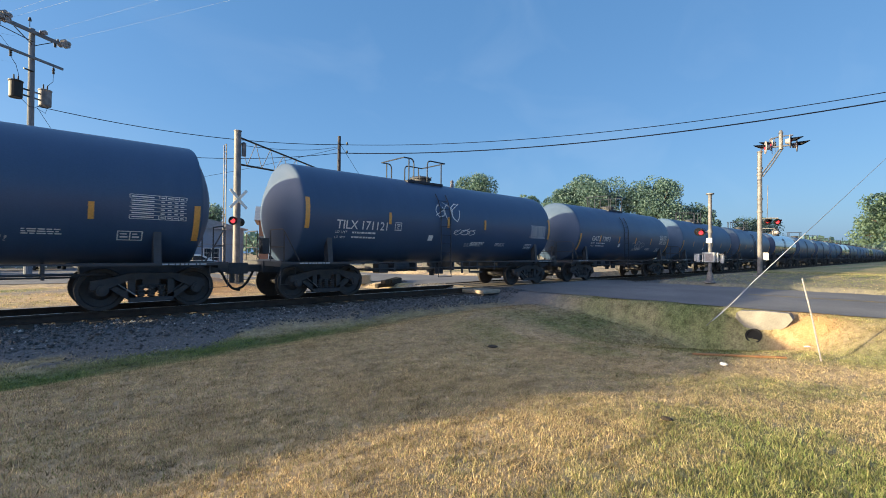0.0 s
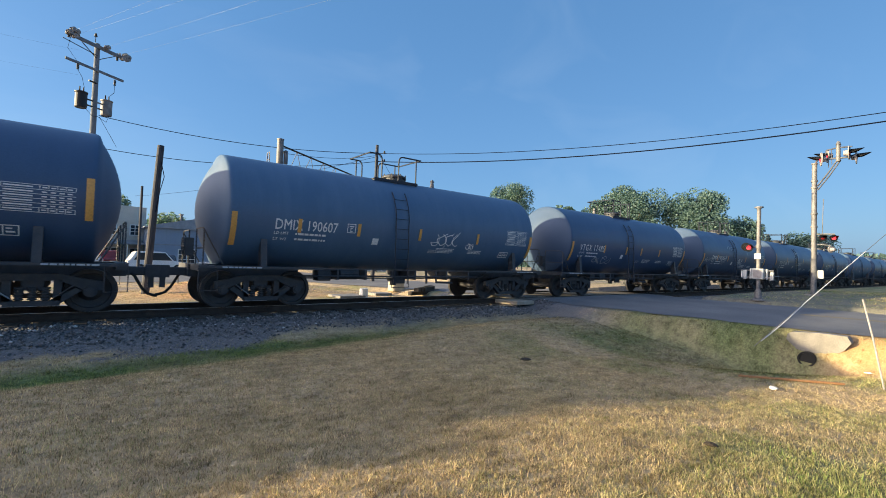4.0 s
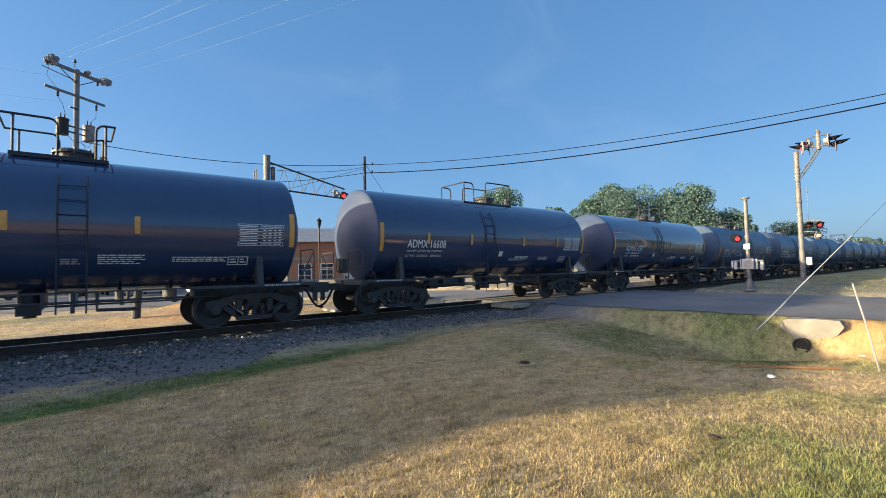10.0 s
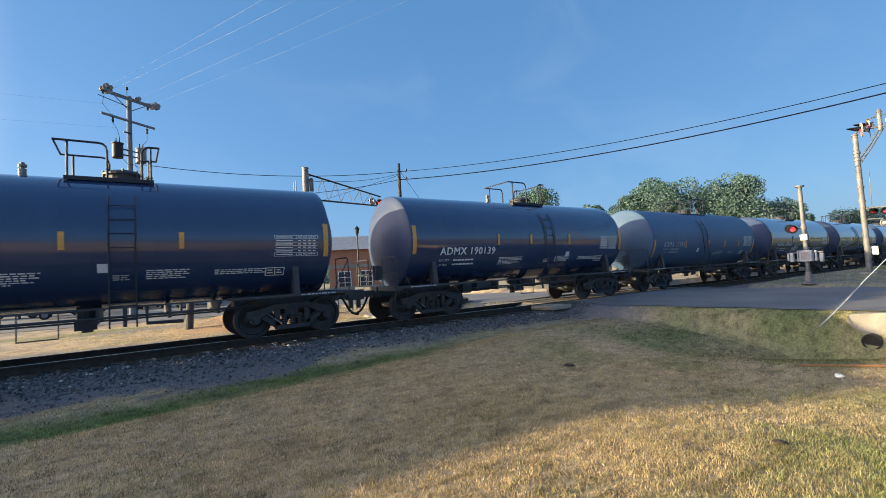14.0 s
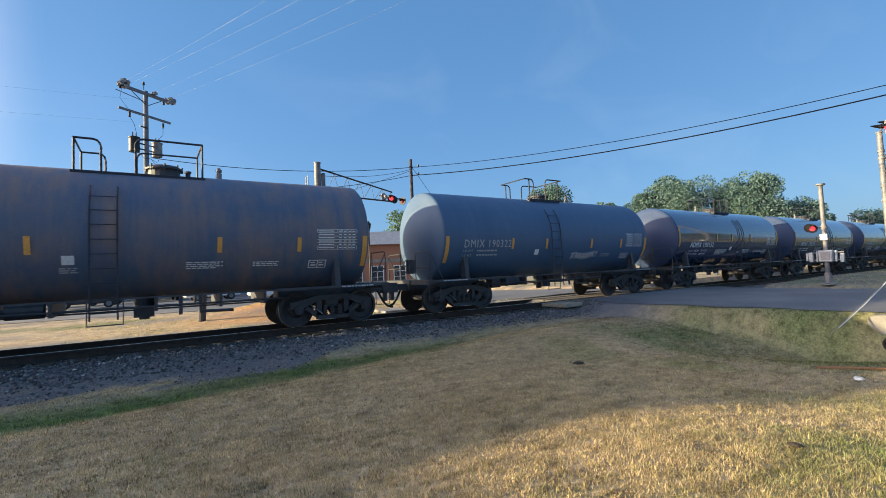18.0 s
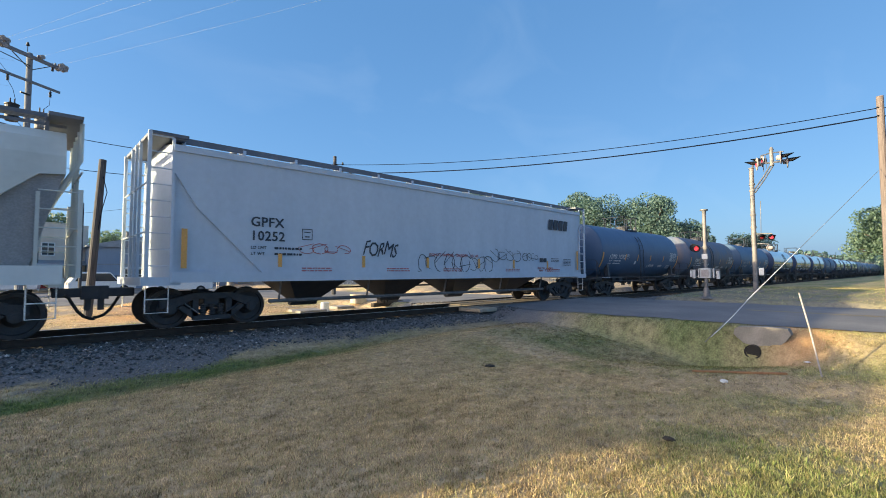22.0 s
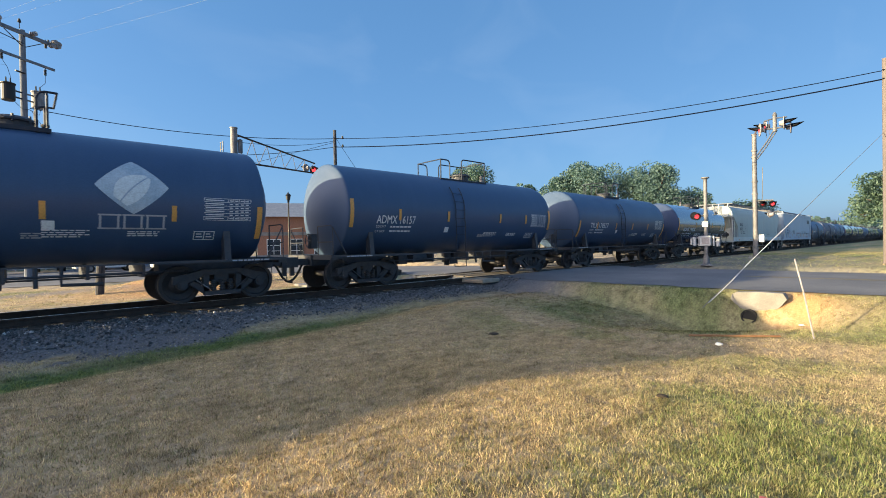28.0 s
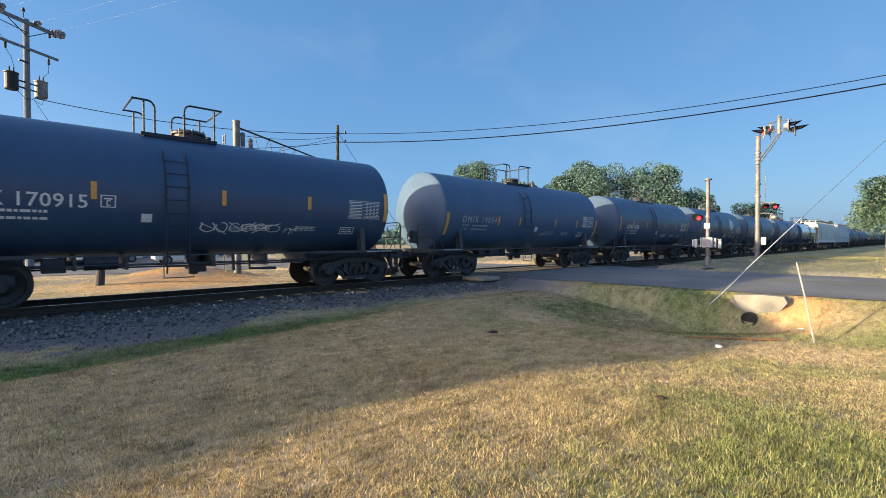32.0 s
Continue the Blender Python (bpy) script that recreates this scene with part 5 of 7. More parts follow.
for k, word in enumerate(("DO", "NOT", "HAMMER", "ON", "SIDES", "OF", "CAR")):
    part("caution_word", text_mesh("caution " + word, word, 0.10, REDLET, 1.0, 0.001), REDLET, car, "red stencilled caution word", m=pose((-1.05, -0.82, -0.48, 0.22, 0.46, 0.92, 1.12)[k], yy - 0.0025, 1.90))
flat_scrawl(car, -4.9, 1.95, 1.5, 0.4, 34, REDLET, 0.018)
bm = bmesh.new()
for i in range(4):
    x = i * 0.46
    bm.faces.new([bm.verts.new(p) for p in ((x - 0.05, 0, -0.24), (x + 0.33, 0, -0.24), (x + 0.43, 0, 0.24), (x + 0.05, 0, 0.24))])
part("owner_emblem", to_mesh("owner_emblem", bm, DARKLET), DARKLET, car, "dark block emblem", m=pose(6.0, yy - 0.034, 3.42) @ Matrix.Diagonal((0.86, 1, 0.95, 1)))
part("caution_lettering", to_mesh("caution", bars([(x, 1.42 - k * 0.07, 0.9, 0.03) for x in (-5.6, -2.8, -0.4, 3.0, 6.0) for k in range(3)]), REDLET), REDLET, car, m=pose(0, yy - 0.003, 0))
for word, x, z in (("ONE CAN", 5.15, 1.47), ("ARMY", 5.25, 1.36)):
    part("graffiti_word", text_mesh("graffiti " + word, word, 0.085, REDLET, 1.0, 0.002), REDLET, car, "red spray-painted words", m=pose(x, yy - 0.004, z))
flat_scrawl(car, 6.05, 1.40, 0.55, 0.24, 35, REDLET, 0.03)
for x in (5.32, 5.60):
    bm = bmesh.new()
    box(bm, 0, 0.23, -0.003, 0.003, -0.09, 0.09)
    part("label_plate", bm, DARKLET, car, "small dark label plate", m=pose(x, yy - 0.005, 1.82))
for x0, z0, n in ((6.2, 1.90, 3), (7.2, 1.88, 5)):
    for k in range(n):
        part("stencil_line", to_mesh("stencil_line", bars([(x0, z0 - k * 0.065, 0.62, 0.028)]), DARKLET), DARKLET, car, m=pose(0, yy - 0.003, 0))
for x in (-6.2, -3.65, -1.12, 1.43, 3.52, 5.91):
    part("reflector_stripe", shared("hstripe", lambda bm: box(bm, -0.05, 0.05, -0.004, 0.004, -0.17, 0.17), YELLOW), YELLOW, car, m=pose(x, yy - 0.006, 1.62))
car, e, yy = hopper_car(-231.0, -211.7, HOPPER_CREAM, True, "SHQX", "42422", "cream covered hopper with rounded sides and dark lettering")
for k, ln in enumerate((1.45, 0.3, 1.2, 0.3, 1.1, 1.5, 1.3, 1.15)):
    part("caution_lettering", to_mesh("caution", bars([(-2.65, 2.62 - k * 0.085, ln, 0.045)]), DARKLET), DARKLET, car, m=pose(0, yy - 0.003, 0))
for x, z, ln in ((3.0, 1.72, 0.9), (3.0, 1.66, 0.9), (6.4, 1.9, 0.35), (6.4, 1.84, 0.3)):
    part("caution_lettering", to_mesh("caution", bars([(x, z, ln, 0.022)]), DARKLET), DARKLET, car, m=pose(0, yy - 0.003, 0))
bm = bmesh.new()
box(bm, -0.22, 0.22, -0.004, 0.004, -0.08, 0.08)
part("data_plate", bm, HOPPER_MID, car, "dark grey data plate", m=pose(0.15, yy - 0.006, 1.66))
for x in (-7.4, -3.6, 0.0, 2.45, 5.1, 7.9):
    part("reflector_stripe", shared("hflat", lambda bm: box(bm, -0.21, 0.21, -0.004, 0.004, -0.05, 0.05), YELLOW), YELLOW, car, m=pose(x, yy - 0.034, 1.2))


# ---------- crossing signals, near side ----------
def hood_light(name, parent, m, lit, r=0.11, disc=0.19, back=None, reach=0.34):
    """A round flasher with its dark target disc, peaked hood and red lens, facing local -y."""
    ob = part(name, shared(f"target{disc}{r}", lambda bm: (lathe(bm, [(-0.02, disc), (0.02, disc), (0.02, 0.02)], 24, "y"), lathe(bm, [(0.02, r), (0.22, r * 0.8), (0.24, 0.02)], 18, "y")), BLACKM), back or BLACKM, parent, "round grey flashing light unit" if back else "round black flashing light unit", m=m)
    def hood(bm):
        pts = []
        for k in range(13):
            a = math.pi * k / 12
            pts.append((r * math.cos(a), r * math.sin(a)))
        lo = [bm.verts.new((x * 1.05, -0.02, z * 1.05)) for x, z in pts]
        hi = [bm.verts.new((x * 1.05, -reach * (0.35 + 0.65 * z / r) - 0.02, z * 1.1)) for x, z in pts]
        for i in range(12):
            bm.faces.new((lo[i], lo[i + 1], hi[i + 1], hi[i]))
        bmesh.ops.solidify(bm, geom=bm.faces[:], thickness=0.006)
    part("hood", shared(f"hood{r}{reach}", hood, BLACKM), BLACKM, ob)
    part("lens", shared(f"lens{r}", lambda bm: lathe(bm, [(-0.022, r * 0.97), (-0.05, r * 0.75), (-0.065, r * 0.4), (-0.07, 0.01)], 20, "y"), REDON), REDON if lit else REDOFF, ob, "lit red lens" if lit else "dark red lens")
    return ob


DARKSTEEL = surface("grey_blue_steel", (0.060, 0.070, 0.095), (0.12, 0.13, 0.16), 0.6, 0.2, 4, 40, 0.1)
SX, SY, SZ = 32.24, 7.01, 0.12
sig = empty("crossing_signal", pose(SX, SY, SZ), "tall silver crossing signal with red lights on a bracket", "crossing signal", "railway crossing signals")
bm = bmesh.new()
rod(bm, (0, 0, 0.05), (0, 0, 7.4), 0.135, 18, 0.12)
rod(bm, (0, 0, 7.4), (0, 0, 7.46), 0.15, 18)
part("mast", bm, GALV, sig, smooth=False)
bm = bmesh.new()
box(bm, -0.35, 0.35, -0.35, 0.35, -0.12, 0.05, 0.02)
for a in (-0.26, 0.26):
    for b in (-0.26, 0.26):
        rod(bm, (a, b, 0.05), (a, b, 0.16), 0.025, 8)
part("base_plate", bm, CONCRETE, sig)
for z in (3.8, 4.55, 6.02, 6.40):
    bm = bmesh.new()
    rod(bm, (0, 0, z), (0, 0, z + 0.10), 0.16, 16)
    part("clamp_band", bm, GALV, sig)
for nm, pts, r in (("bracket_arm", [(0.02, -0.10, 7.66), (0.05, -0.9, 7.62), (0.05, -1.60, 7.60)], 0.055), ("bracket_arm", [(0.02, -0.50, 8.12), (0.05, -1.0, 8.20), (0.05, -1.60, 8.16)], 0.04), ("brace", [(0.0, -0.14, 6.15), (0.04, -0.6, 6.85), (0.04, -0.98, 7.50)], 0.045), ("brace", [(0.0, -0.14, 5.92), (0.08, -0.6, 6.62), (0.08, -1.12, 7.50)], 0.04), ("mast_tie", [(0.0, 0.0, 7.40), (0.02, -0.12, 7.64)], 0.05), ("hanger", [(0.02, -0.5, 8.12), (0.02, -0.48, 7.66)], 0.025), ("hanger", [(0.05, -1.5, 8.16), (0.05, -1.52, 7.60)], 0.025), ("hanger", [(0.05, -0.72, 8.15), (0.05, -0.75, 7.3)], 0.018), ("hanger", [(0.05, -0.6, 7.6), (0.05, -0.6, 7.15)], 0.018)):
    bm = bmesh.new()
    tube(bm, pts, r, 8)
    part(nm, bm, DARKSTEEL, sig)
bm = bmesh.new()
rod(bm, (0.05, -1.02, 7.42), (0.05, -1.02, 8.36), 0.10, 12)
rod(bm, (0.05, -1.02, 8.36), (0.05, -1.02, 8.54), 0.13, 12, 0.06)
part("junction_post", bm, GALV, sig)
for x, y, z, rz, lit in ((-0.15, -0.32, 7.62, 200, True), (0.35, -0.50, 7.86, 200, True), (-0.15, -1.50, 7.80, 5, False), (0.35, -1.72, 7.62, 5, False)):
    hood_light("flashing_light", sig, pose(x, y, z, 0, 0, rz), lit, 0.17, 0.38, SIGNALGREY, 0.60)
hood_light("flashing_light", sig, pose(-0.12, -0.42, 3.22, 0, 0, -55), False)
hood_light("flashing_light", sig, pose(0.02, -0.86, 3.20, 0, 0, -50), True)
hood_light("flashing_light", sig, pose(0.12, -0.72, 2.58, 0, 0, 150), False, back=SIGNALGREY)
bm = bmesh.new()
tube(bm, [(0, 0, 3.42), (0.0, -0.5, 3.44), (0.05, -0.9, 3.42)], 0.035, 8)
part("light_arm", bm, GALV, sig)
bm = bmesh.new()
tube(bm, [(0, 0, 2.85), (0.05, -0.4, 2.84), (0.1, -0.72, 2.80)], 0.03, 8)
part("light_arm", bm, GALV, sig)
bm = bmesh.new()
box(bm, 0.05, 0.09, -0.42, -0.16, 0.95, 1.4, 0.01)
part("notice_plate", bm, WHITEP, sig, "small white notice plate")
bm = bmesh.new()
tube(bm, [(0.0, -0.16, 3.3), (0.02, -0.36, 3.4), (0.02, -0.40, 5.4)], 0.018, 6)
part("conduit", bm, GALV, sig)

GATEGREY = surface("faded_gate_grey", (0.36, 0.38, 0.40), (0.50, 0.52, 0.53), 0.6, 0, 5, 40, 0.1)
gate = empty("gate_mast", pose(24.7, 7.42, -0.02), "silver crossing mast with white gate mechanism and red light", "crossing signal", "railway crossing signals")
bm = bmesh.new()
rod(bm, (0, 0, 0.3), (0, 0, 4.34), 0.085, 14)
part("mast", bm, GALV, gate)
bm = bmesh.new()
rod(bm, (0, 0, 4.34), (0, 0, 4.40), 0.18, 14)
rod(bm, (0, 0, 4.28), (0, 0, 4.34), 0.10, 14)
part("cap", bm, GALV, gate)
bm = bmesh.new()
lathe(bm, [(0.0, 0.26), (0.05, 0.26), (0.12, 0.17), (0.5, 0.12), (0.52, 0.02)], 14, "z")
part("base_casting", bm, GALV, gate)
hood_light("flashing_light", gate, pose(-0.15, 0.36, 2.47, 0, 0, -62), True)
hood_light("flashing_light", gate, pose(0.0, 0.52, 2.52, 0, 0, 120), False)
bm = bmesh.new()
rod(bm, (0, 0, 2.5), (-0.1, 0.5, 2.5), 0.035, 8)
rod(bm, (0, 0, 2.44), (0, 0, 2.58), 0.12, 12)
part("crossarm", bm, GALV, gate)
bm = bmesh.new()
box(bm, -0.14, 0.14, -0.24, 0.24, 1.0, 1.5, 0.03)
part("gate_mechanism", bm, GATEGREY, gate, "white gate mechanism box")
for y0, y1, z0, z1, tilt in ((0.30, 0.36, 1.0, 1.50, 4), (0.42, 0.56, 1.02, 1.44, -6), (0.62, 0.70, 1.05, 1.38, 0), (-0.38, -0.31, 1.0, 1.48, 0), (-0.58, -0.44, 0.98, 1.36, 5)):
    bm = bmesh.new()
    box(bm, -0.07, 0.07, y0, y1, z0, z1, 0.015)
    part("counterweight", bm, GATEGREY, gate, m=pose(0, 0, 0, tilt * 0.3, 0, 0))
for z in (1.08, 1.40):
    bm = bmesh.new()
    rod(bm, (0.02, -0.6, z), (0.02, 0.72, z), 0.03, 8)
    part("gate_arm_shaft", bm, GALV, gate)
bm = bmesh.new()
box(bm, -0.152, -0.14, -0.16, 0.16, 1.08, 1.42, 0.004)
part("access_door", bm, SIGNALGREY, gate, "grey access door")
bm = bmesh.new()
box(bm, -0.10, -0.08, -0.12, 0.14, 1.95, 2.2, 0.005)
part("notice_plate", bm, WHITEP, gate, "small blue and white notice plate")

# ---------- cantilever signal beyond the track ----------
cant = empty("cantilever_signal", pose(6.98, 21.4, -0.3), "silver cantilever signal mast with a truss arm over the road", "crossing signal", "railway crossing signals")
bm = bmesh.new()
rod(bm, (0, 0, 0), (0, 0, 7.1), 0.16, 16, 0.15)
rod(bm, (0, 0, 7.1), (0, 0, 7.14), 0.17, 16)
part("mast", bm, GALV, cant)
A0, A1 = Vector((0.1, 0.05, 6.85)), Vector((5.7, 3.4, 6.62))
B0, B1 = Vector((0.1, 0.05, 5.62)), Vector((5.4, 3.25, 6.02))
for nm, p, q in (("top_chord", A0, A1), ("bottom_chord", B0, B1)):
    bm = bmesh.new()
    rod(bm, p, q, 0.045, 8)
    part(nm, bm, BLACKM, cant)
for k in range(6):
    u, v = k / 6, (k + 0.5) / 6
    bm = bmesh.new()
    rod(bm, A0.lerp(A1, u), B0.lerp(B1, v), 0.016, 6)
    rod(bm, B0.lerp(B1, v), A0.lerp(A1, (k + 1) / 6), 0.016, 6)
    part("truss_web", bm, GALV, cant)
for dx, dy, rz, lit, back in ((4.95, 3.0, 200, False, SIGNALGREY), (5.65, 3.4, -20, True, None), (6.75, 4.0, -60, False, None), (6.0, 3.7, 185, False, None)):
    hood_light("flashing_light", cant, pose(dx, dy, 6.22, 0, 0, rz), lit, 0.13, 0.24, back)
bm = bmesh.new()
rod(bm, (5.4, 3.25, 6.3), (6.9, 4.1, 6.3), 0.04, 8)
part("light_arm", bm, BLACKM, cant)
bm = bmesh.new()
for y in (0.18, 0.5):
    rod(bm, (-0.42, y, 0.1), (-0.42, y, 6.5), 0.024, 8)
for k in range(20):
    rod(bm, (-0.42, 0.18, 0.4 + k * 0.32), (-0.42, 0.5, 0.4 + k * 0.32), 0.012, 6)
part("mast_ladder", bm, GALV, cant)
bm = bmesh.new()
lathe(bm, [(6.0, 0.10), (6.6, 0.10), (6.65, 0.02)], 12, "z")
bmesh.ops.translate(bm, verts=bm.verts, vec=(0.26, -0.05, 0))
part("conduit_box", bm, GALV, cant)
hood_light("flashing_light", cant, pose(-0.3, -0.4, 3.0, 0, 0, 5), True)
hood_light("flashing_light", cant, pose(0.3, 0.4, 3.0, 0, 0, 185), False)
for s_ in (-1, 1):
    bm = bmesh.new()
    prism(bm, [(-0.55, -0.06), (0.55, -0.06), (0.55, 0.06), (-0.55, 0.06)], "y", -0.01, 0.01)
    part("crossbuck_board", bm, WHITEP, cant, "weathered white crossbuck board", m=pose(0.0, -0.22, 4.0, 0, s_ * 48, 5))

# ---------- poles and wires ----------
def wire(name, p, q, sag, r, mat, label, category="cable"):
    p, q = Vector(p), Vector(q)
    bm = bmesh.new()
    n = 24
    tube(bm, [p.lerp(q, k / n) - Vector((0, 0, sag * 4 * (k / n) * (1 - k / n))) for k in range(n + 1)], r, 5)
    ob = part(name, bm, mat)
    return tagged(ob, label, category, "overhead wires")


def insulator(bm, p):
    x, y, z = p
    for k in range(3):
        rod(bm, (x, y, z + k * 0.07), (x, y, z + k * 0.07 + 0.05), 0.085 - 0.015 * k, 10)


INSUL = surface("grey_porcelain", (0.22, 0.20, 0.20), (0.34, 0.31, 0.31), 0.35, 0, 3, 30, 0)
up = empty("utility_pole", pose(0.05, 35.0, -0.35, 0, 0, 36), "tall grey wooden utility pole with two crossarms and two transformers", "utility pole")
bm = bmesh.new()
rod(bm, (0, 0, 0), (0, 0, 14.4), 0.20, 14, 0.14)
part("pole", bm, POLEWOOD, up)
bm = bmesh.new()
box(bm, -1.95, 1.75, -0.10, 0.02, 14.05, 14.25, 0.01)
part("crossarm", bm, POLEWOOD, up, m=pose(0, -0.16, 0, 0, 0, 0) @ Matrix.Rotation(radians(0), 4, "Y"))
bm = bmesh.new()
box(bm, -1.9, 1.6, -0.08, 0.02, 12.62, 12.76, 0.01)
part("crossarm", bm, POLEWOOD, up, m=pose(0, -0.17, 0) @ Matrix.Rotation(radians(0), 4, "Y"))
for p in ((-1.6, -0.16, 14.3), (-1.25, -0.16, 14.3), (0.35, -0.16, 14.25), (1.3, -0.16, 14.2), (1.6, -0.16, 14.2)):
    bm = bmesh.new()
    insulator(bm, p)
    part("insulator", bm, GALV, up, "grey porcelain insulator")
for x, dz in ((-1.90, 0.02), (-1.72, 0.24), (-1.50, 0.20), (-1.62, -0.10), (1.32, -0.12), (1.45, 0.14), (1.66, 0.10), (1.62, -0.06), (0.30, 0.12)):
    bm = bmesh.new()
    for k in range(3):
        rod(bm, (x, -0.32 - 0.12 * k, 14.15 + dz), (x, -0.25 - 0.12 * k, 14.15 + dz), 0.135, 12, 0.10)
    rod(bm, (x, -0.62, 14.15 + dz), (x, -0.12, 14.15 + dz), 0.03, 6)
    part("strain_insulator", bm, INSUL, up, "grey disc insulator")
bm = bmesh.new()
rod(bm, (-2.15, -0.3, 13.72), (0, -0.12, 13.62), 0.022, 6)
rod(bm, (-0.5, -0.14, 11.92), (0, -0.12, 11.92), 0.05, 8)
part("side_pin", bm, BLACKM, up)
bm = bmesh.new()
rod(bm, (-0.2, -0.1, 14.4), (-0.2, -0.1, 14.75), 0.02, 6)
insulator(bm, (-0.2, -0.1, 14.75))
part("top_pin", bm, BLACKM, up)
for p in ((-1.75, -0.16, 13.95), (1.15, -0.16, 13.85), (-1.2, -0.2, 12.3), (1.05, -0.2, 12.2)):
    bm = bmesh.new()
    for k in range(4):
        rod(bm, (p[0], p[1], p[2] + k * 0.09), (p[0], p[1], p[2] + k * 0.09 + 0.05), 0.07, 8)
    rod(bm, p, (p[0], p[1], p[2] + 0.5), 0.02, 6)
    part("cutout_fuse", bm, BLACKM, up)
bm = bmesh.new()
rod(bm, (0, -0.1, 13.4), (-1.0, -0.12, 14.05), 0.025, 6)
rod(bm, (0, -0.1, 13.4), (1.0, -0.12, 14.05), 0.025, 6)
part("arm_brace", bm, BLACKM, up)
for x, mat, nm in ((-0.82, BLACKM, "dark transformer can"), (0.72, GALV, "pale grey transformer can")):
    bm = bmesh.new()
    lathe(bm, [(10.15, 0.05), (10.15, 0.28), (10.2, 0.30), (11.0, 0.30), (11.05, 0.33), (11.1, 0.33), (11.14, 0.22), (11.16, 0.02)], 18, "z")
    bmesh.ops.translate(bm, verts=bm.verts, vec=(x, -0.05, 0))
    box(bm, min(x, 0), max(x, 0), -0.08, -0.02, 10.4, 10.48)
    box(bm, min(x, 0), max(x, 0), -0.08, -0.02, 10.75, 10.83)
    tr = part("transformer", bm, mat, up, nm)
    for dx in (-0.1, 0.12):
        bm = bmesh.new()
        rod(bm, (x + dx, -0.05, 11.1), (x + dx, -0.05, 11.42), 0.045, 8, 0.03)
        part("bushing", bm, BLACKM, tr)
bm = bmesh.new()
tube(bm, [(-1.2, -0.2, 12.3), (-1.0, -0.3, 11.9), (-0.7, -0.1, 11.4)], 0.012, 5)
part("jumper_wire", bm, CABLE, up)
bm = bmesh.new()
tube(bm, [(1.05, -0.2, 12.2), (1.0, -0.25, 11.7), (0.84, -0.05, 11.4)], 0.012, 5)
part("jumper_wire", bm, CABLE, up)
bm = bmesh.new()
tube(bm, [(-0.7, -0.2, 10.2), (-0.3, -0.3, 9.8), (0.1, -0.2, 9.9), (0.6, -0.25, 9.7), (0.8, -0.2, 10.2)], 0.014, 5)
part("jumper_wire", bm, CABLE, up)
bm = bmesh.new()
tube(bm, [(-1.6, -0.16, 14.3), (-1.8, -0.2, 13.3), (-1.2, -0.2, 12.7)], 0.01, 5)
part("jumper_wire", bm, CABLE, up)
bm = bmesh.new()
tube(bm, [(0.2, -0.2, 9.9), (0.8, -0.3, 9.0), (1.3, -0.3, 8.3)], 0.012, 5)
part("jumper_wire", bm, CABLE, up)

tp = empty("telephone_pole", pose(16.3, 28.7, -0.3), "dark wooden pole carrying two overhead cables", "utility pole", "poles beside the road")
bm = bmesh.new()
rod(bm, (0, 0, 0), (0, 0, 9.95), 0.15, 12, 0.11)
part("pole", bm, DARKWOOD, tp)
for z in (9.35, 8.75):
    bm = bmesh.new()
    rod(bm, (-0.1, -0.1, z), (0.45, -0.3, z), 0.025, 6)
    insulator(bm, (0.45, -0.3, z))
    part("cable_bracket", bm, BLACKM, tp)
rp = empty("wooden_pole", pose(28.0, 1.12, -0.05), "brown wooden pole with two cables and a guy wire", "utility pole", "poles beside the road")
bm = bmesh.new()
rod(bm, (0, 0, 0), (0, 0, 9.2), 0.17, 14, 0.13)
part("pole", bm, REDWOOD, rp)
for z in (8.68, 8.3):
    bm = bmesh.new()
    rod(bm, (-0.18, 0.1, z), (0.1, -0.1, z), 0.03, 8)
    part("cable_clamp", bm, BLACKM, rp)
wire("overhead_cable", (16.3, 28.7, 9.05), (28.0, 1.12, 8.63), 0.75, 0.020, CABLE, "thin black overhead cable between poles")
wire("overhead_cable", (16.3, 28.7, 8.45), (28.0, 1.12, 8.25), 0.75, 0.032, CABLE, "thick black overhead cable between poles")
wire("overhead_cable", (28.0, 1.12, 8.63), (44.0, -30.0, 8.6), 0.8, 0.016, CABLE, "thin black overhead cable between poles")
wire("overhead_cable", (28.0, 1.12, 8.25), (44.0, -30.0, 8.2), 0.8, 0.026, CABLE, "thick black overhead cable between poles")
wire("overhead_cable", (0.3, 34.8, 9.6), (16.3, 28.7, 9.05), 0.55, 0.022, CABLE, "black overhead cable between two poles")
wire("overhead_cable", (-40.0, 46.0, 9.0), (0.05, 34.8, 7.65), 0.6, 0.02, CABLE, "black overhead cable between two poles")
wire("overhead_cable", (0.05, 34.8, 7.65), (16.3, 28.7, 8.45), 0.7, 0.02, CABLE, "black overhead cable between two poles")
wire("overhead_cable", (6.9, 21.4, 6.2), (16.3, 28.7, 8.9), 0.25, 0.013, CABLE, "thin black cable to the signal mast")
wire("overhead_cable", (16.3, 28.7, 9.2), (24.5, 29.5, -0.2), 0.0, 0.014, CABLE, "black guy wire of the pole")
wire("overhead_cable", (16.3, 28.7, 8.8), (4.0, 60.0, 7.5), 0.5, 0.014, CABLE, "thin black overhead cable between poles")
for dx, dz, tx, ty, tz in ((-1.55, 14.0, 4.2, 21.0, 14.0), (-1.2, 14.0, 5.4, 20.3, 14.0), (0.4, 13.95, 7.5, 19.2, 14.0), (1.4, 13.9, 9.6, 18.0, 14.0)):
    a = Vector((0.05 + dx * 0.81, 34.9 + dx * 0.59, dz))
    b = a + (Vector((tx, ty, tz)) - a) * 3.0
    wire("overhead_wire", a, b, 0.5, 0.0026, WIREM, "thin bright overhead power wire")
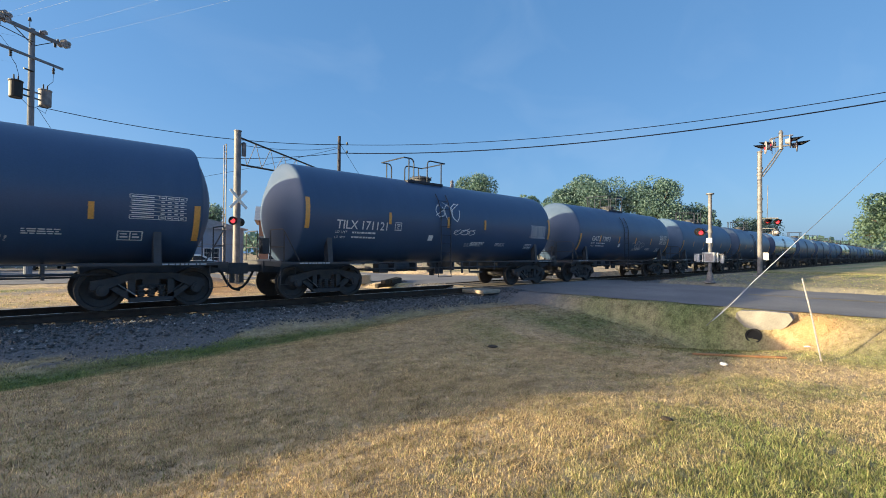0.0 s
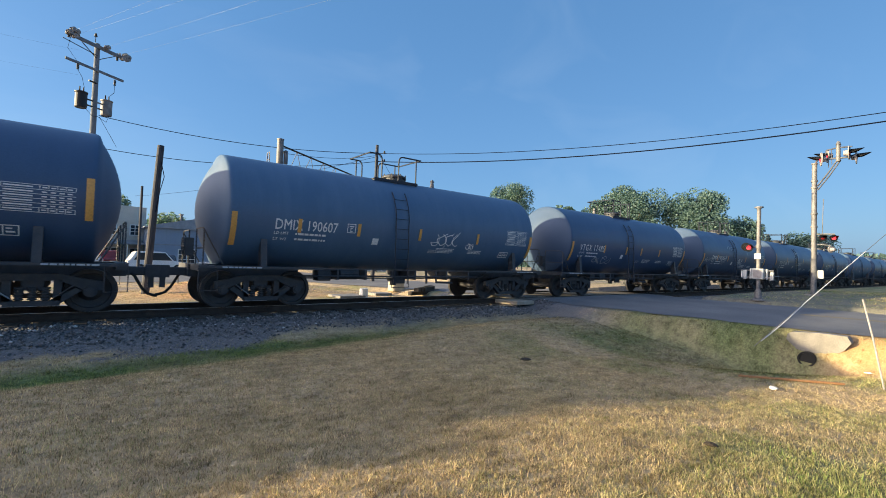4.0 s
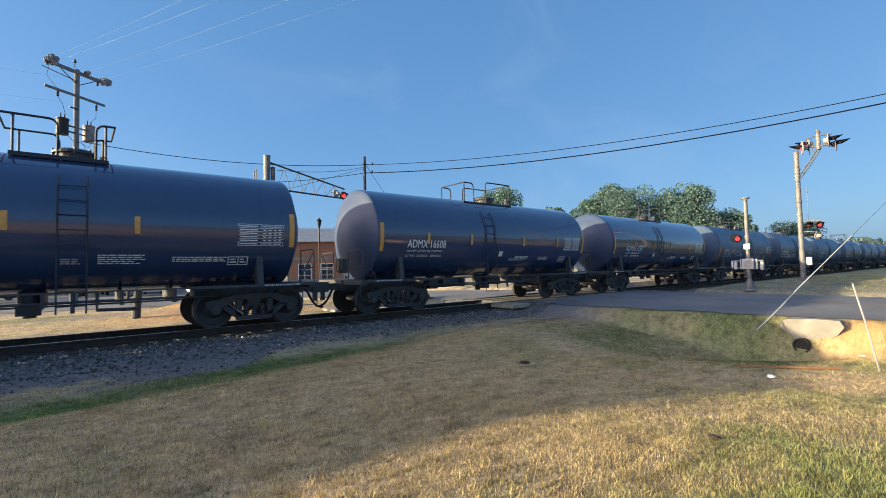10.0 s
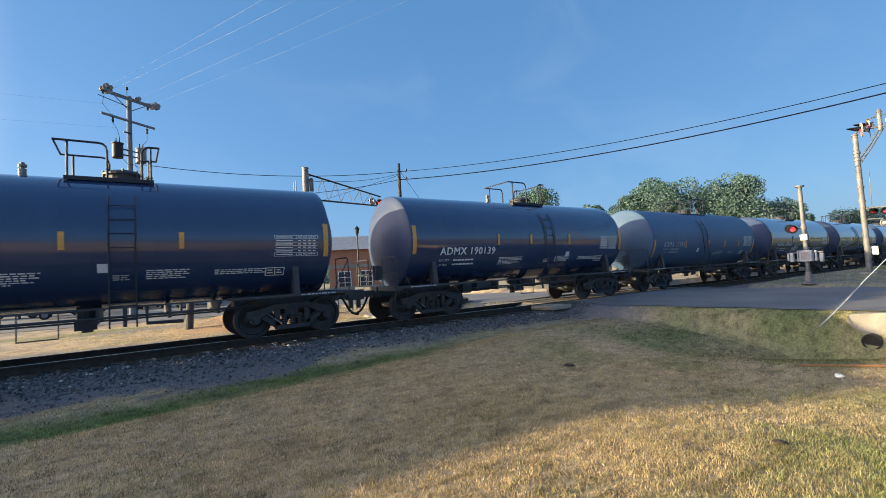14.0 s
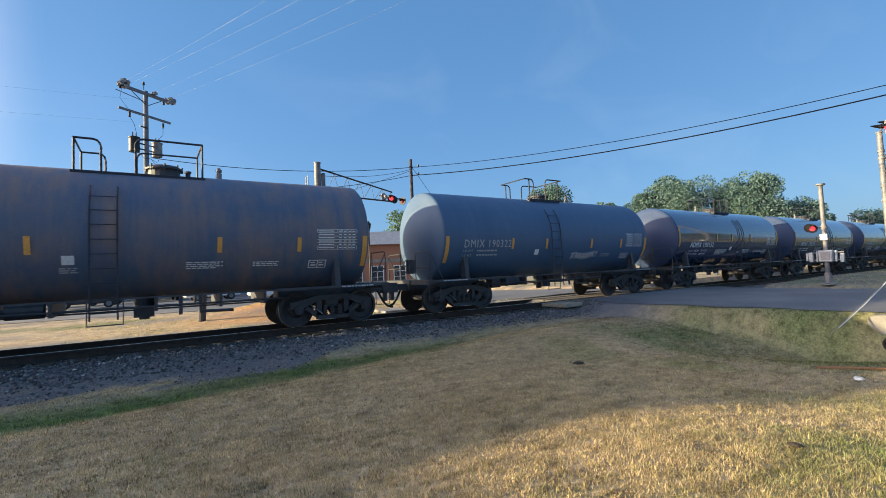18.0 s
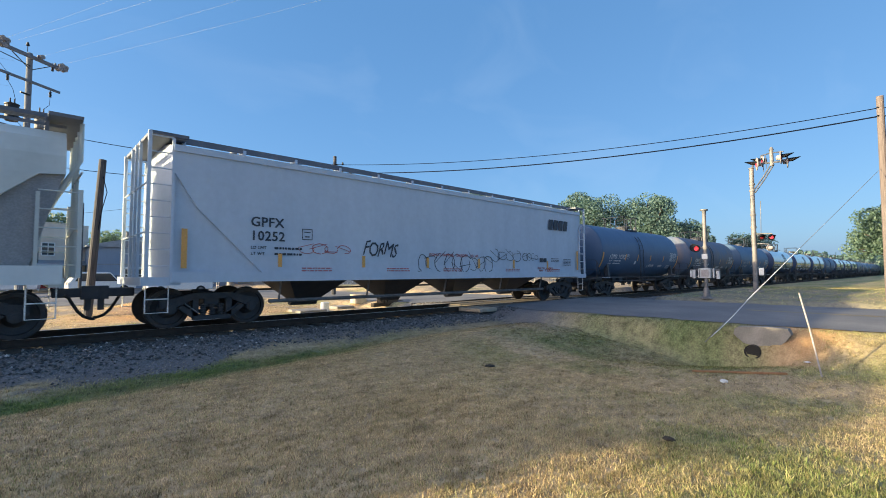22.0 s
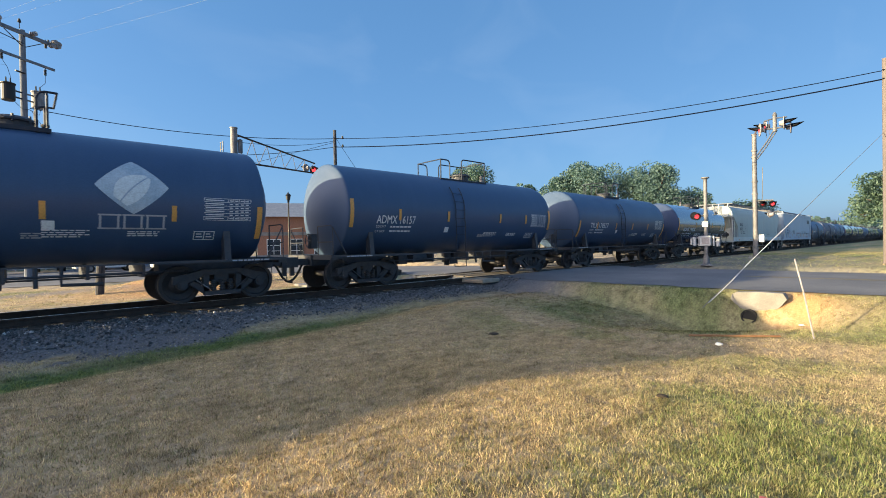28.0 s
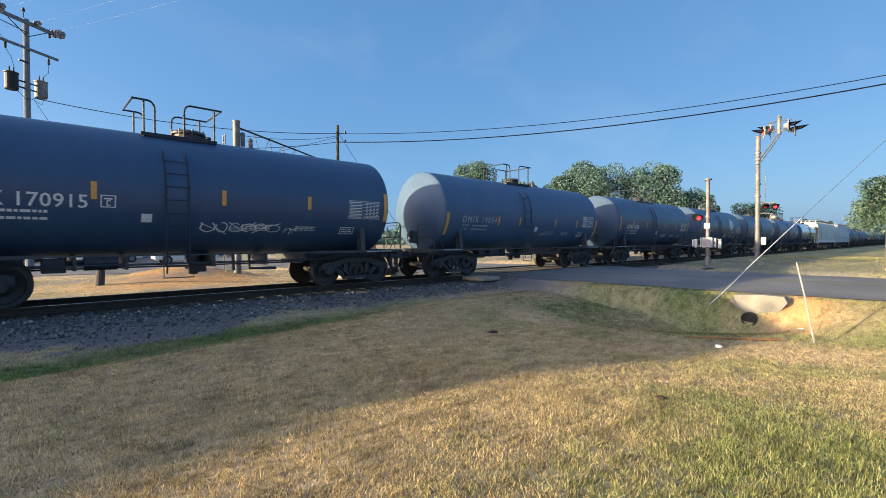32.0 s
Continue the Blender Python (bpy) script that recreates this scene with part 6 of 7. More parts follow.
for z, tz in ((13.4, 15.0), (11.9, 13.2)):
    wire("overhead_wire", (-0.6, 35.0, z), (-60.0, 42.0, tz), 0.6, 0.003, WIREM, "thin bright overhead power wire")
# guy wire with its pale sleeve
g0, g1 = Vector((12.9, 3.95, -0.50)), Vector((28.0, 1.2, 5.9))
wire("guy_wire", g0, g1, 0.0, 0.009, GALV, "thin steel guy wire of the wooden pole")
bm = bmesh.new()
tube(bm, [g0.lerp(g1, u) - Vector((0, 0, 0.05 * math.sin(u * 20) * (u < 0.2))) for u in (0.02, 0.05, 0.1, 0.16, 0.24, 0.32, 0.40)], 0.012, 8)
tagged(part("guy_sleeve", bm, WHITEP), "pale plastic sleeve round the guy wire", "guy sleeve")

lean = empty("leaning_post", pose(1.9, 20.95, -0.3), "dark leaning timber post with a loose cable", "timber post")
bm = bmesh.new()
rod(bm, (0, 0, 0), (0.28, 0, 5.85), 0.14, 12, 0.12)
part("post", bm, DARKWOOD, lean)
bm = bmesh.new()
tube(bm, [(0.3, -0.13, 5.2), (0.42, -0.2, 4.6), (0.30, -0.16, 4.0), (0.2, -0.14, 3.2)], 0.015, 5)
part("loose_cable", bm, CABLE, lean)
for x, y, h in ((3.1, 40.0, 6.2), (-7.5, 50.0, 5.0)):
    bm = bmesh.new()
    rod(bm, (x, y, -0.35), (x, y, h), 0.10, 10, 0.08)
    tagged(part("timber_pole", bm, DARKWOOD), "dark timber pole beside the street", "timber pole", "timber poles")

# ---------- roadside things ----------
hw = empty("culvert_headwall", pose(14.2, 3.0, 0), "pale concrete culvert headwall with a dark pipe mouth", "culvert")
bm = bmesh.new()
prism(bm, [(-0.62, -0.30), (-0.54, -0.15), (-0.04, -0.14), (0.52, -0.18), (0.61, -0.24), (0.64, -0.38), (0.55, -0.48), (0.45, -0.56), (0.42, -1.05), (-0.26, -1.05), (-0.30, -0.66), (-0.50, -0.48)], "x", -0.02, 0.30)
part("headwall", bm, CONCRETE, hw)
bm = bmesh.new()
lathe(bm, [(0.30, 0.02), (0.30, 0.19), (-0.22, 0.19), (-0.22, 0.235), (0.28, 0.235)], 22, "x")
part("pipe", bm, RUBBER, hw, "dark corrugated drain pipe", m=pose(0, 0.19, -0.80) @ Matrix.Scale(0.78, 4))
# black disc added inside the pipe, in place of the shade in its hollow
bm = bmesh.new()
rod(bm, (-0.02, 0, 0), (0.0, 0, 0), 0.185, 20)
part("pipe_mouth", bm, RUBBER, hw, "black disc standing for the dark inside of the pipe", m=pose(-0.12, 0.19, -0.80) @ Matrix.Scale(0.78, 4))
bm = bmesh.new()
tube(bm, [(11.86, 1.50, -0.98), (11.97, 1.70, 0.1), (12.05, 1.86, 0.83)], 0.017, 8)
tagged(part("marker_stake", bm, SIGNALGREY), "leaning white plastic marker stake in the grass", "marker stake")
bm = bmesh.new()
box(bm, -0.9, 0.9, -0.03, 0.03, -0.02, 0.02, 0.006)
tagged(part("timber_strip", bm, surface("rusty_strip", (0.28, 0.13, 0.06), (0.36, 0.19, 0.09), 0.9), m=pose(11.0, 2.75, height(11.0, 2.75) + 0.03, 0, 0, -52)), "rust-brown timber strip lying in the ditch", "timber strip")


def crumple(name, x, y, size, mat, label, cat, seed):
    rnd = random.Random(seed)
    bm = bmesh.new()
    bmesh.ops.create_icosphere(bm, subdivisions=2, radius=size)
    for v in bm.verts:
        v.co = Vector((v.co.x * 1.2, v.co.y * 0.8, abs(v.co.z) * 0.45)) * rnd.uniform(0.7, 1.15)
    ob = part(name, bm, mat, m=pose(x, y, height(x, y) + 0.02, 0, 0, rnd.uniform(0, 180)))
    return tagged(ob, label, cat)


crumple("litter", 9.87, 2.72, 0.10, WHITEP, "crumpled white paper litter on the grass", "litter", 1)
crumple("litter", 20.2, 2.2, 0.08, WHITEP, "small white scrap on the road", "litter", 2)
crumple("litter", 13.6, 2.0, 0.06, WHITEP, "small white scrap beside the culvert", "litter", 3)
cup = crumple("drink_cup", 3.14, 0.58, 0.055, WHITEP, "crushed white paper cup with a red mark on the lawn", "litter", 4)
bm = bmesh.new()
prism(bm, [(-0.02, 0.022), (0.018, 0.020), (0.022, 0.028), (-0.018, 0.031)], "y", -0.048, 0.03)
part("red_mark", bm, REDLET, cup, "red printed mark")
crumple("dead_weed", 5.0, 1.9, 0.06, surface("dark_soil", (0.03, 0.022, 0.015), (0.07, 0.05, 0.03), 0.95), "small dark clod in the lawn", "soil clod", 5)
crumple("dead_weed", 7.1, 6.15, 0.10, surface("dark_twigs", (0.03, 0.025, 0.02), (0.06, 0.05, 0.04), 0.95), "dark twig heap in the grass", "twigs", 6)

post = bmesh.new()
rod(post, (28.6, 1.25, -0.1), (28.6, 1.25, 1.1), 0.055, 10)
tagged(part("marker_post", post, YELLOW), "yellow plastic marker post beside the wooden pole", "marker post")

# ---------- street and buildings beyond the track ----------
bm = bmesh.new()
for x0, x1 in ((-80, -8), (-8, 12.0)):
    bm.faces.new([bm.verts.new(p) for p in ((x0, 31.5, -0.325), (x1, 31.5 if x1 < 0 else 28.0, -0.325), (x1, 56, -0.325), (x0, 56, -0.325))])
bm.faces.new([bm.verts.new(p) for p in ((22.5, 27, -0.325), (80, 27, -0.325), (80, 48, -0.325), (22.5, 48, -0.325))])
tagged(part("street", bm, ASPHALT), "grey asphalt street and car park beyond the railway", "street", kind="structure")

WALLWHITE = surface("cream_plaster", (0.60, 0.52, 0.44), (0.70, 0.62, 0.53), 0.8, 0, 1, 30, 0.2)
WALLGREY = surface("blue_grey_metal_siding", (0.22, 0.29, 0.38), (0.27, 0.34, 0.43), 0.5, 0.2, 0.6, 20, 0.1)
BRICKM = surface("red_brick", (0.30, 0.13, 0.08), (0.40, 0.19, 0.12), 0.85, 0, 8, 50, 0.4)
ROOFM = surface("grey_metal_roof", (0.22, 0.24, 0.27), (0.33, 0.35, 0.38), 0.5, 0.3, 2, 30, 0.1)
GLASSM = plain("dark_window_glass", (0.03, 0.04, 0.05), 0.08)


def window(parent, x, z, w, h, face_y, name="window"):
    bm = bmesh.new()
    box(bm, -w / 2, w / 2, face_y - 0.03, face_y + 0.01, -h / 2, h / 2)
    pane = part(name, bm, GLASSM, parent, m=pose(x, 0, z))
    for x0, x1, z0, z1 in ((-w / 2 - 0.08, w / 2 + 0.08, -h / 2 - 0.08, -h / 2), (-w / 2 - 0.08, w / 2 + 0.08, h / 2, h / 2 + 0.08), (-w / 2 - 0.08, -w / 2, -h / 2, h / 2), (w / 2, w / 2 + 0.08, -h / 2, h / 2), (-0.03, 0.03, -h / 2, h / 2), (-w / 2, w / 2, -h / 6 - 0.025, -h / 6 + 0.025), (-w / 2, w / 2, h / 6 - 0.025, h / 6 + 0.025)):
        bm = bmesh.new()
        box(bm, x0, x1, face_y - (0.07 if x1 - x0 < w - 0.1 else 0.072), face_y + 0.02, z0, z1)
        part("frame_bar", bm, WHITEP, pane)


def building(name, x, y, w, d, h, wall, roof, label, cat, wins=(), gable=0.0, parapet=0.0, rz=0.0):
    b = empty(name, pose(x, y, -0.35, 0, 0, rz), label, cat)
    bm = bmesh.new()
    box(bm, -w / 2, w / 2, 0, d, 0, h)
    part("wall", bm, wall, b)
    bm = bmesh.new()
    if gable:
        prism(bm, [(-w / 2 - 0.4, h), (w / 2 + 0.4, h), (w / 2 + 0.4, h + 0.12), (0, h + gable), (-w / 2 - 0.4, h + 0.12)], "y", -0.4, d + 0.4)
    else:
        box(bm, -w / 2 - 0.1, w / 2 + 0.1, -0.1, d + 0.1, h, h + 0.12 + parapet)
    part("roof", bm, roof, b)
    for wx, wz, ww, wh in wins:
        window(b, wx, wz, ww, wh, 0)
    return b


wb = building("white_shop", 1.9, 62, 7.4, 10, 5.1, WALLWHITE, WALLWHITE, "cream two-storey shop with a stepped parapet", "building", ((-1.9, 1.1, 0.9, 1.7), (0.3, 1.1, 1.9, 1.9), (2.7, 1.1, 1.0, 1.9), (2.6, 4.2, 0.9, 1.1), (0.2, 4.2, 1.0, 1.2)), parapet=0.25, rz=18)
bm = bmesh.new()
box(bm, -0.6, 3.7, -0.05, 3.0, 5.48, 6.9)
part("upper_parapet", bm, WALLWHITE, wb)
bm = bmesh.new()
prism(bm, [(-2.0, 2.5), (0, 2.95), (0, 3.05), (-2.0, 2.6)], "x", -3.7, 3.7)
part("awning", bm, ROOFM, wb)
for x in (-3.4, -1.1, 1.2, 3.4):
    bm = bmesh.new()
    rod(bm, (x, -1.9, 0), (x, -1.9, 2.55), 0.06, 8)
    part("awning_post", bm, WHITEP, wb)
wh = building("metal_warehouse", 12.5, 58, 14.5, 16, 4.4, WALLGREY, ROOFM, "blue-grey metal warehouse with a low gable roof", "building", ((3.6, 1.3, 1.6, 1.6), (0.6, 1.3, 1.6, 1.6), (-3.5, 1.3, 1.6, 1.6)), gable=1.9)
for k in range(36):
    bm = bmesh.new()
    box(bm, -7.2 + k * 0.41, -7.17 + k * 0.41, -0.03, 0.0, 0.1, 4.4)
    part("siding_rib", bm, WALLGREY, wh)
bm = bmesh.new()
box(bm, -7.25, 7.25, -0.06, 0.0, 2.55, 2.66)
part("trim_band", bm, ROOFM, wh)
bm = bmesh.new()
rod(bm, (-4.0, 1.5, 5.2), (-4.0, 1.5, 6.1), 0.14, 10)
rod(bm, (-4.0, 1.5, 6.1), (-4.0, 1.5, 6.2), 0.26, 10)
part("roof_vent", bm, GALV, wh)
building("metal_shed", -6.2, 60, 9.0, 8, 2.4, WALLGREY, ROOFM, "low grey shed with a pale metal roof", "building", ((-1.5, 1.2, 1.4, 1.0), (2.0, 1.2, 1.4, 1.0)), gable=1.1)
br = building("brick_building", 26.5, 51, 14.0, 9, 5.3, BRICKM, BRICKM, "red brick building with a grey roof and pale base", "building", ((-5.2, 1.7, 1.4, 2.0), (-2.6, 1.7, 1.4, 2.0), (0.2, 1.7, 1.4, 2.0), (3.0, 1.7, 1.4, 2.0)), rz=-22)
bm = bmesh.new()
prism(bm, [(-0.6, 5.42), (9.6, 5.42), (5.5, 7.4), (3.5, 7.4)], "x", -7.5, 7.5)
part("pitched_roof", bm, ROOFM, br)
bm = bmesh.new()
box(bm, -7.1, 7.1, -0.12, 0.0, 0, 0.9)
part("plinth", bm, CONCRETE, br)
bm = bmesh.new()
box(bm, -7.1, 7.1, -0.10, 0.0, 3.2, 3.6)
part("stone_band", bm, CONCRETE, br)
lp = empty("street_lamp", pose(18.3, 41.1, -0.3), "black ornamental street lamp with a lantern", "street lamp")
bm = bmesh.new()
lathe(bm, [(0, 0.2), (0.3, 0.16), (0.6, 0.08), (5.9, 0.06), (6.0, 0.14), (6.1, 0.05)], 12, "z")
part("post", bm, BLACKM, lp)
bm = bmesh.new()
lathe(bm, [(6.1, 0.10), (6.15, 0.16), (6.55, 0.22), (6.6, 0.26), (6.85, 0.05), (6.95, 0.01)], 12, "z")
part("lantern", bm, BLACKM, lp)


def parked_car(x, y, rz, paint, label, tall=False):
    c = empty("parked_car", pose(x, y, -0.33, 0, 0, rz), label, "car", "parked cars")
    h = 1.75 if tall else 1.45
    body = [(-2.25, 0.35), (2.2, 0.35), (2.28, 0.6), (2.2, 0.85), (1.1, 0.98), (0.45, h - 0.04), (0.2, h), (-1.5, h), (-1.75, h - 0.06), (-2.15, 1.0), (-2.3, 0.9)] if tall else [(-2.25, 0.35), (2.2, 0.35), (2.28, 0.6), (2.15, 0.8), (1.05, 0.95), (0.35, h - 0.04), (0.1, h), (-0.9, h), (-1.15, h - 0.05), (-1.8, 1.0), (-2.25, 0.92)]
    bm = bmesh.new()
    prism(bm, body, "y", -0.88, 0.88)
    bmesh.ops.bevel(bm, geom=bm.edges[:], offset=0.05, segments=1, affect="EDGES")
    part("body", bm, paint, c)
    for sy in (-1, 1):
        bm = bmesh.new()
        x1 = 0.95 if tall else 0.85
        prism(bm, [(x1, 1.0), (0.42, h - 0.12), (-1.45 if tall else -0.95, h - 0.12), (-1.85 if tall else -1.5, 1.02)], "y", sy * 0.885, sy * 0.895)
        part("side_window", bm, GLASSM, c)
    bm = bmesh.new()
    prism(bm, [(1.13, 0.99), (1.14, 1.0), (0.52, h - 0.06), (0.50, h - 0.06)], "y", -0.75, 0.75)
    part("windscreen", bm, GLASSM, c)
    for sx in (-1.35, 1.4):
        for sy in (-0.86, 0.86):
            w = part("wheel", shared("carwheel", lambda bm: lathe(bm, [(-0.1, 0.02), (-0.1, 0.20), (-0.1, 0.33), (0.1, 0.33), (0.1, 0.20), (0.1, 0.02)], 18, "y"), RUBBER), RUBBER, c, m=pose(sx, sy, 0.33))
            part("rim", shared("carrim", lambda bm: lathe(bm, [(-0.115, 0.02), (-0.115, 0.2), (0.115, 0.2), (0.115, 0.02)], 12, "y"), GALV), GALV, w)
    for sy in (-0.6, 0.6):
        part("headlight", shared("carlight", lambda bm: box(bm, -0.02, 0.02, -0.16, 0.16, -0.06, 0.06, 0.01), WHITEP), WHITEP, c, m=pose(2.27, sy, 0.7))
        part("tail_light", shared("cartail", lambda bm: box(bm, -0.02, 0.02, -0.12, 0.12, -0.1, 0.1, 0.01), REDOFF), REDOFF, c, m=pose(-2.28, sy, 0.85))
    return c


CARW, CARS_, CARD, CARR = surface("white_car_paint", (0.72, 0.72, 0.72), (0.78, 0.78, 0.78), 0.2), surface("silver_car_paint", (0.40, 0.42, 0.44), (0.46, 0.48, 0.5), 0.25, 0.5), surface("dark_car_paint", (0.03, 0.035, 0.045), (0.05, 0.055, 0.065), 0.2), surface("red_car_paint", (0.22, 0.03, 0.03), (0.28, 0.04, 0.04), 0.2)
for x, y, rz, p, lab, tall in ((5.0, 46.6, 4, CARW, "white sport utility vehicle parked on the street", True), (-1.0, 51.0, 172, CARW, "white pickup-like vehicle parked by the shop", True), (-5.5, 51.5, 5, CARS_, "silver saloon parked by the shed", False), (-10.5, 52.0, 8, CARW, "white saloon parked by the shed", False), (11.0, 50.0, 175, CARS_, "silver saloon parked at the warehouse", False), (9.3, 40.5, 178, CARW, "white saloon parked beside the crossing road", False), (6.2, 53.0, 90, CARD, "dark saloon parked at the warehouse", False), (-4.0, 45.5, 3, CARD, "dark saloon parked on the street", False), (1.5, 54.0, 95, CARR, "dark red car parked by the shop", True), (26.0, 43.0, 160, CARS_, "silver car parked by the brick building", False)):
    parked_car(x, y, rz, p, lab, tall)

# bases, ties and boxes beyond the track
for x, y, w, d, h, mat, nm, lab in ((9.6, 17.6, 0.28, 0.28, 0.42, WHITEP, "relay_box", "small white relay box on a concrete pad"), (9.0, 18.0, 1.2, 1.2, 0.12, CONCRETE, "concrete_pad", "grey concrete pad beside the track"), (11.0, 18.6, 0.9, 0.8, 0.14, CONCRETE, "concrete_pad", "grey concrete pad beside the track"), (12.4, 19.4, 0.6, 0.6, 0.45, surface("tan_box", (0.45, 0.38, 0.27), (0.55, 0.47, 0.34), 0.7), "utility_box", "tan utility box beside the road")):
    bm = bmesh.new()
    box(bm, -w / 2, w / 2, -d / 2, d / 2, 0, h, 0.02)
    tagged(part(nm, bm, mat, m=pose(x, y, height(x, y) - 0.02)), lab, nm.replace("_", " "))
for k in range(6):
    bm = bmesh.new()
    box(bm, -1.2, 1.2, -0.11, 0.11, 0, 0.17, 0.015)
    tagged(part("old_tie", bm, TIE, m=pose(12.6 + 0.25 * (k % 3), 17.2 + 0.26 * (k % 3), height(12.6, 17.2) + 0.17 * (k // 3), 0, 0, 20 + 5 * k)), "weathered old timber tie dropped beside the track", "timber tie", "old ties")

# ---------- crossing panels ----------
PANEL = surface("crossing_timber", (0.10, 0.085, 0.07), (0.17, 0.145, 0.12), 0.9, 0, 3, 40, 0.4)
xing = empty("crossing_panels", pose(0, TRACK, 0), "timber and asphalt panels between and beside the rails", "crossing panels", kind="structure")
for i in range(4):
    x0 = 13.2 + i * 2.5
    for y0, y1 in ((-0.66, -0.04), (0.04, 0.66), (-1.44, -0.83), (0.83, 1.44)):
        bm = bmesh.new()
        box(bm, x0 + 0.01, x0 + 2.48, y0, y1, -0.2, -0.012 + random.uniform(-0.006, 0.004), 0.012)
        part("panel", bm, PANEL, xing)
bm = bmesh.new()
box(bm, 12.2, 13.15, -1.95, -0.84, -0.16, -0.02, 0.02)
part("panel", bm, surface("worn_tan_panel", (0.30, 0.25, 0.19), (0.40, 0.34, 0.27), 0.9), xing, "worn tan end panel", m=pose(0, 0, 0, 0, 0, 0))

# ---------- trees ----------
def leaf_material(name, a, b):
    m, nt, bs = nodes_of(name)
    geo = nt.nodes.new("ShaderNodeNewGeometry")
    nt.links.new(ramp(nt, geo.outputs["Random Per Island"], [(0.0, a), (1.0, b)]), bs.inputs["Base Color"])
    bs.inputs["Roughness"].default_value = 0.6
    tr = nt.nodes.new("ShaderNodeBsdfTranslucent")
    tr.inputs[0].default_value = (b[0] * 1.15, b[1] * 1.35, b[2] * 1.1, 1)
    ms = nt.nodes.new("ShaderNodeMixShader")
    ms.inputs[0].default_value = 0.3
    nt.links.new(bs.outputs[0], ms.inputs[1])
    nt.links.new(tr.outputs[0], ms.inputs[2])
    nt.links.new(ms.outputs[0], nt.nodes["Material Output"].inputs[0])
    return m


LEAF = leaf_material("green_leaves", (0.046, 0.100, 0.100), (0.118, 0.195, 0.172))
LEAF2 = leaf_material("light_green_leaves", (0.060, 0.115, 0.090), (0.145, 0.22, 0.15))
BARK = surface("grey_brown_bark", (0.06, 0.045, 0.035), (0.13, 0.10, 0.08), 0.95, 0, 4, 30, 0.6, stretch=(6, 6, 1))


def tree(x, y, z, h, r, leaf, label, seed, n=6500, size=0.34, low=0.30, flat=0.8):
    n, size = int(n * 2.5), size * 0.66
    rnd = np.random.RandomState(seed)
    rd = random.Random(seed)
    t = empty("tree", pose(x, y, z), label, "tree", "trees round the crossing")
    bm = bmesh.new()
    tube(bm, [(0, 0, -0.1), (0.1, 0.05, h * 0.2), (0.0, 0.1, h * 0.42), (0.15, 0, h * 0.6)], h * 0.022, 8)
    part("trunk", bm, BARK, t)
    blobs = []
    for k in range(44):
        a, u = rd.uniform(0, 6.28), rd.uniform(0.15, 0.95)
        zc = h * (low + (1 - low) * rd.uniform(0.12, 0.88))
        shrink = math.sqrt(max(0.15, 1 - ((zc / h - (low + 0.4 * (1 - low))) / (0.62 * (1 - low) + 0.05)) ** 2))
        blobs.append((Vector((math.cos(a) * r * u * shrink * 0.8, math.sin(a) * r * u * shrink * 0.8, zc)), r * rd.uniform(0.24, 0.42)))
    for c, br_ in blobs[:9]:
        bm = bmesh.new()
        s0 = Vector((0.05, 0.05, h * rd.uniform(0.22, 0.5)))
        tube(bm, [s0, s0.lerp(c, 0.5) + Vector((0, 0, h * 0.03)), c], h * 0.008, 6)
        part("limb", bm, BARK, t)
    which = rnd.randint(0, len(blobs), n)
    cs = np.array([tuple(b[0]) for b in blobs])[which]
    rs = np.array([b[1] for b in blobs])[which]
    d = rnd.normal(size=(n, 3))
    d /= np.linalg.norm(d, axis=1)[:, None]
    pos = cs + d * (rs * rnd.uniform(0.45, 1.08, n) ** 0.6)[:, None] * np.array([1, 1, flat])
    u = rnd.normal(size=(n, 3))
    u /= np.linalg.norm(u, axis=1)[:, None]
    v = np.cross(u, rnd.normal(size=(n, 3)))
    v /= np.linalg.norm(v, axis=1)[:, None]
    s = size * rnd.uniform(0.55, 1.25, n)[:, None]
    quad = np.stack([pos - u * s, pos - v * s * 0.55, pos + u * s, pos + v * s * 0.55], 1).reshape(-1, 3)
    me = bpy.data.meshes.new("crown")
    me.from_pydata(quad.tolist(), [], [(4 * i, 4 * i + 1, 4 * i + 2, 4 * i + 3) for i in range(n)])
    me.materials.append(leaf)
    part("crown", me, leaf, t)
    return t


tree(69.0, 66.0, -0.3, 19.0, 6.2, LEAF, "leafy green tree beyond the crossing", 1)
tree(76.2, 56.7, -0.3, 14.6, 3.0, LEAF2, "small light green tree between larger trees", 2, 3500)
tree(83.0, 46.4, -0.3, 17.6, 7.6, LEAF, "broad green tree beyond the track", 3, 9000)
tree(79.5, 50.5, -0.3, 15.0, 5.0, LEAF, "green tree beyond the track", 4, 6000)
tree(88.2, 35.2, -0.3, 16.4, 6.8, LEAF, "broad dark green tree beyond the track", 5, 9000)
tree(90.5, 30.2, -0.3, 11.0, 5.0, LEAF, "rounded green tree beside the track", 6, 6000)
tree(120.0, 27.0, -0.3, 10.0, 6.0, LEAF, "far green tree beside the track", 7, 4000)
tree(43.0, 1.6, -0.05, 5.9, 2.5, LEAF2, "light green roadside tree with drooping foliage", 8, 6500, 0.13, 0.34)
tree(46.5, -1.6, -0.05, 6.8, 3.2, LEAF2, "light green roadside tree", 9, 6000, 0.14, 0.36)
tree(-9.0, 80.0, -0.3, 10.5, 5.0, LEAF, "dark green tree behind the shed", 10, 6000)
tree(-17.0, 78.0, -0.3, 9.5, 6.0, LEAF, "dark green tree behind the shed", 11, 6000)
tree(2.2, 74.0, -0.3, 9.2, 2.8, LEAF2, "tree top behind the shop", 12, 3500)
tree(20.5, 78.0, -0.3, 9.0, 4.0, LEAF, "green tree behind the warehouse", 13, 4500)
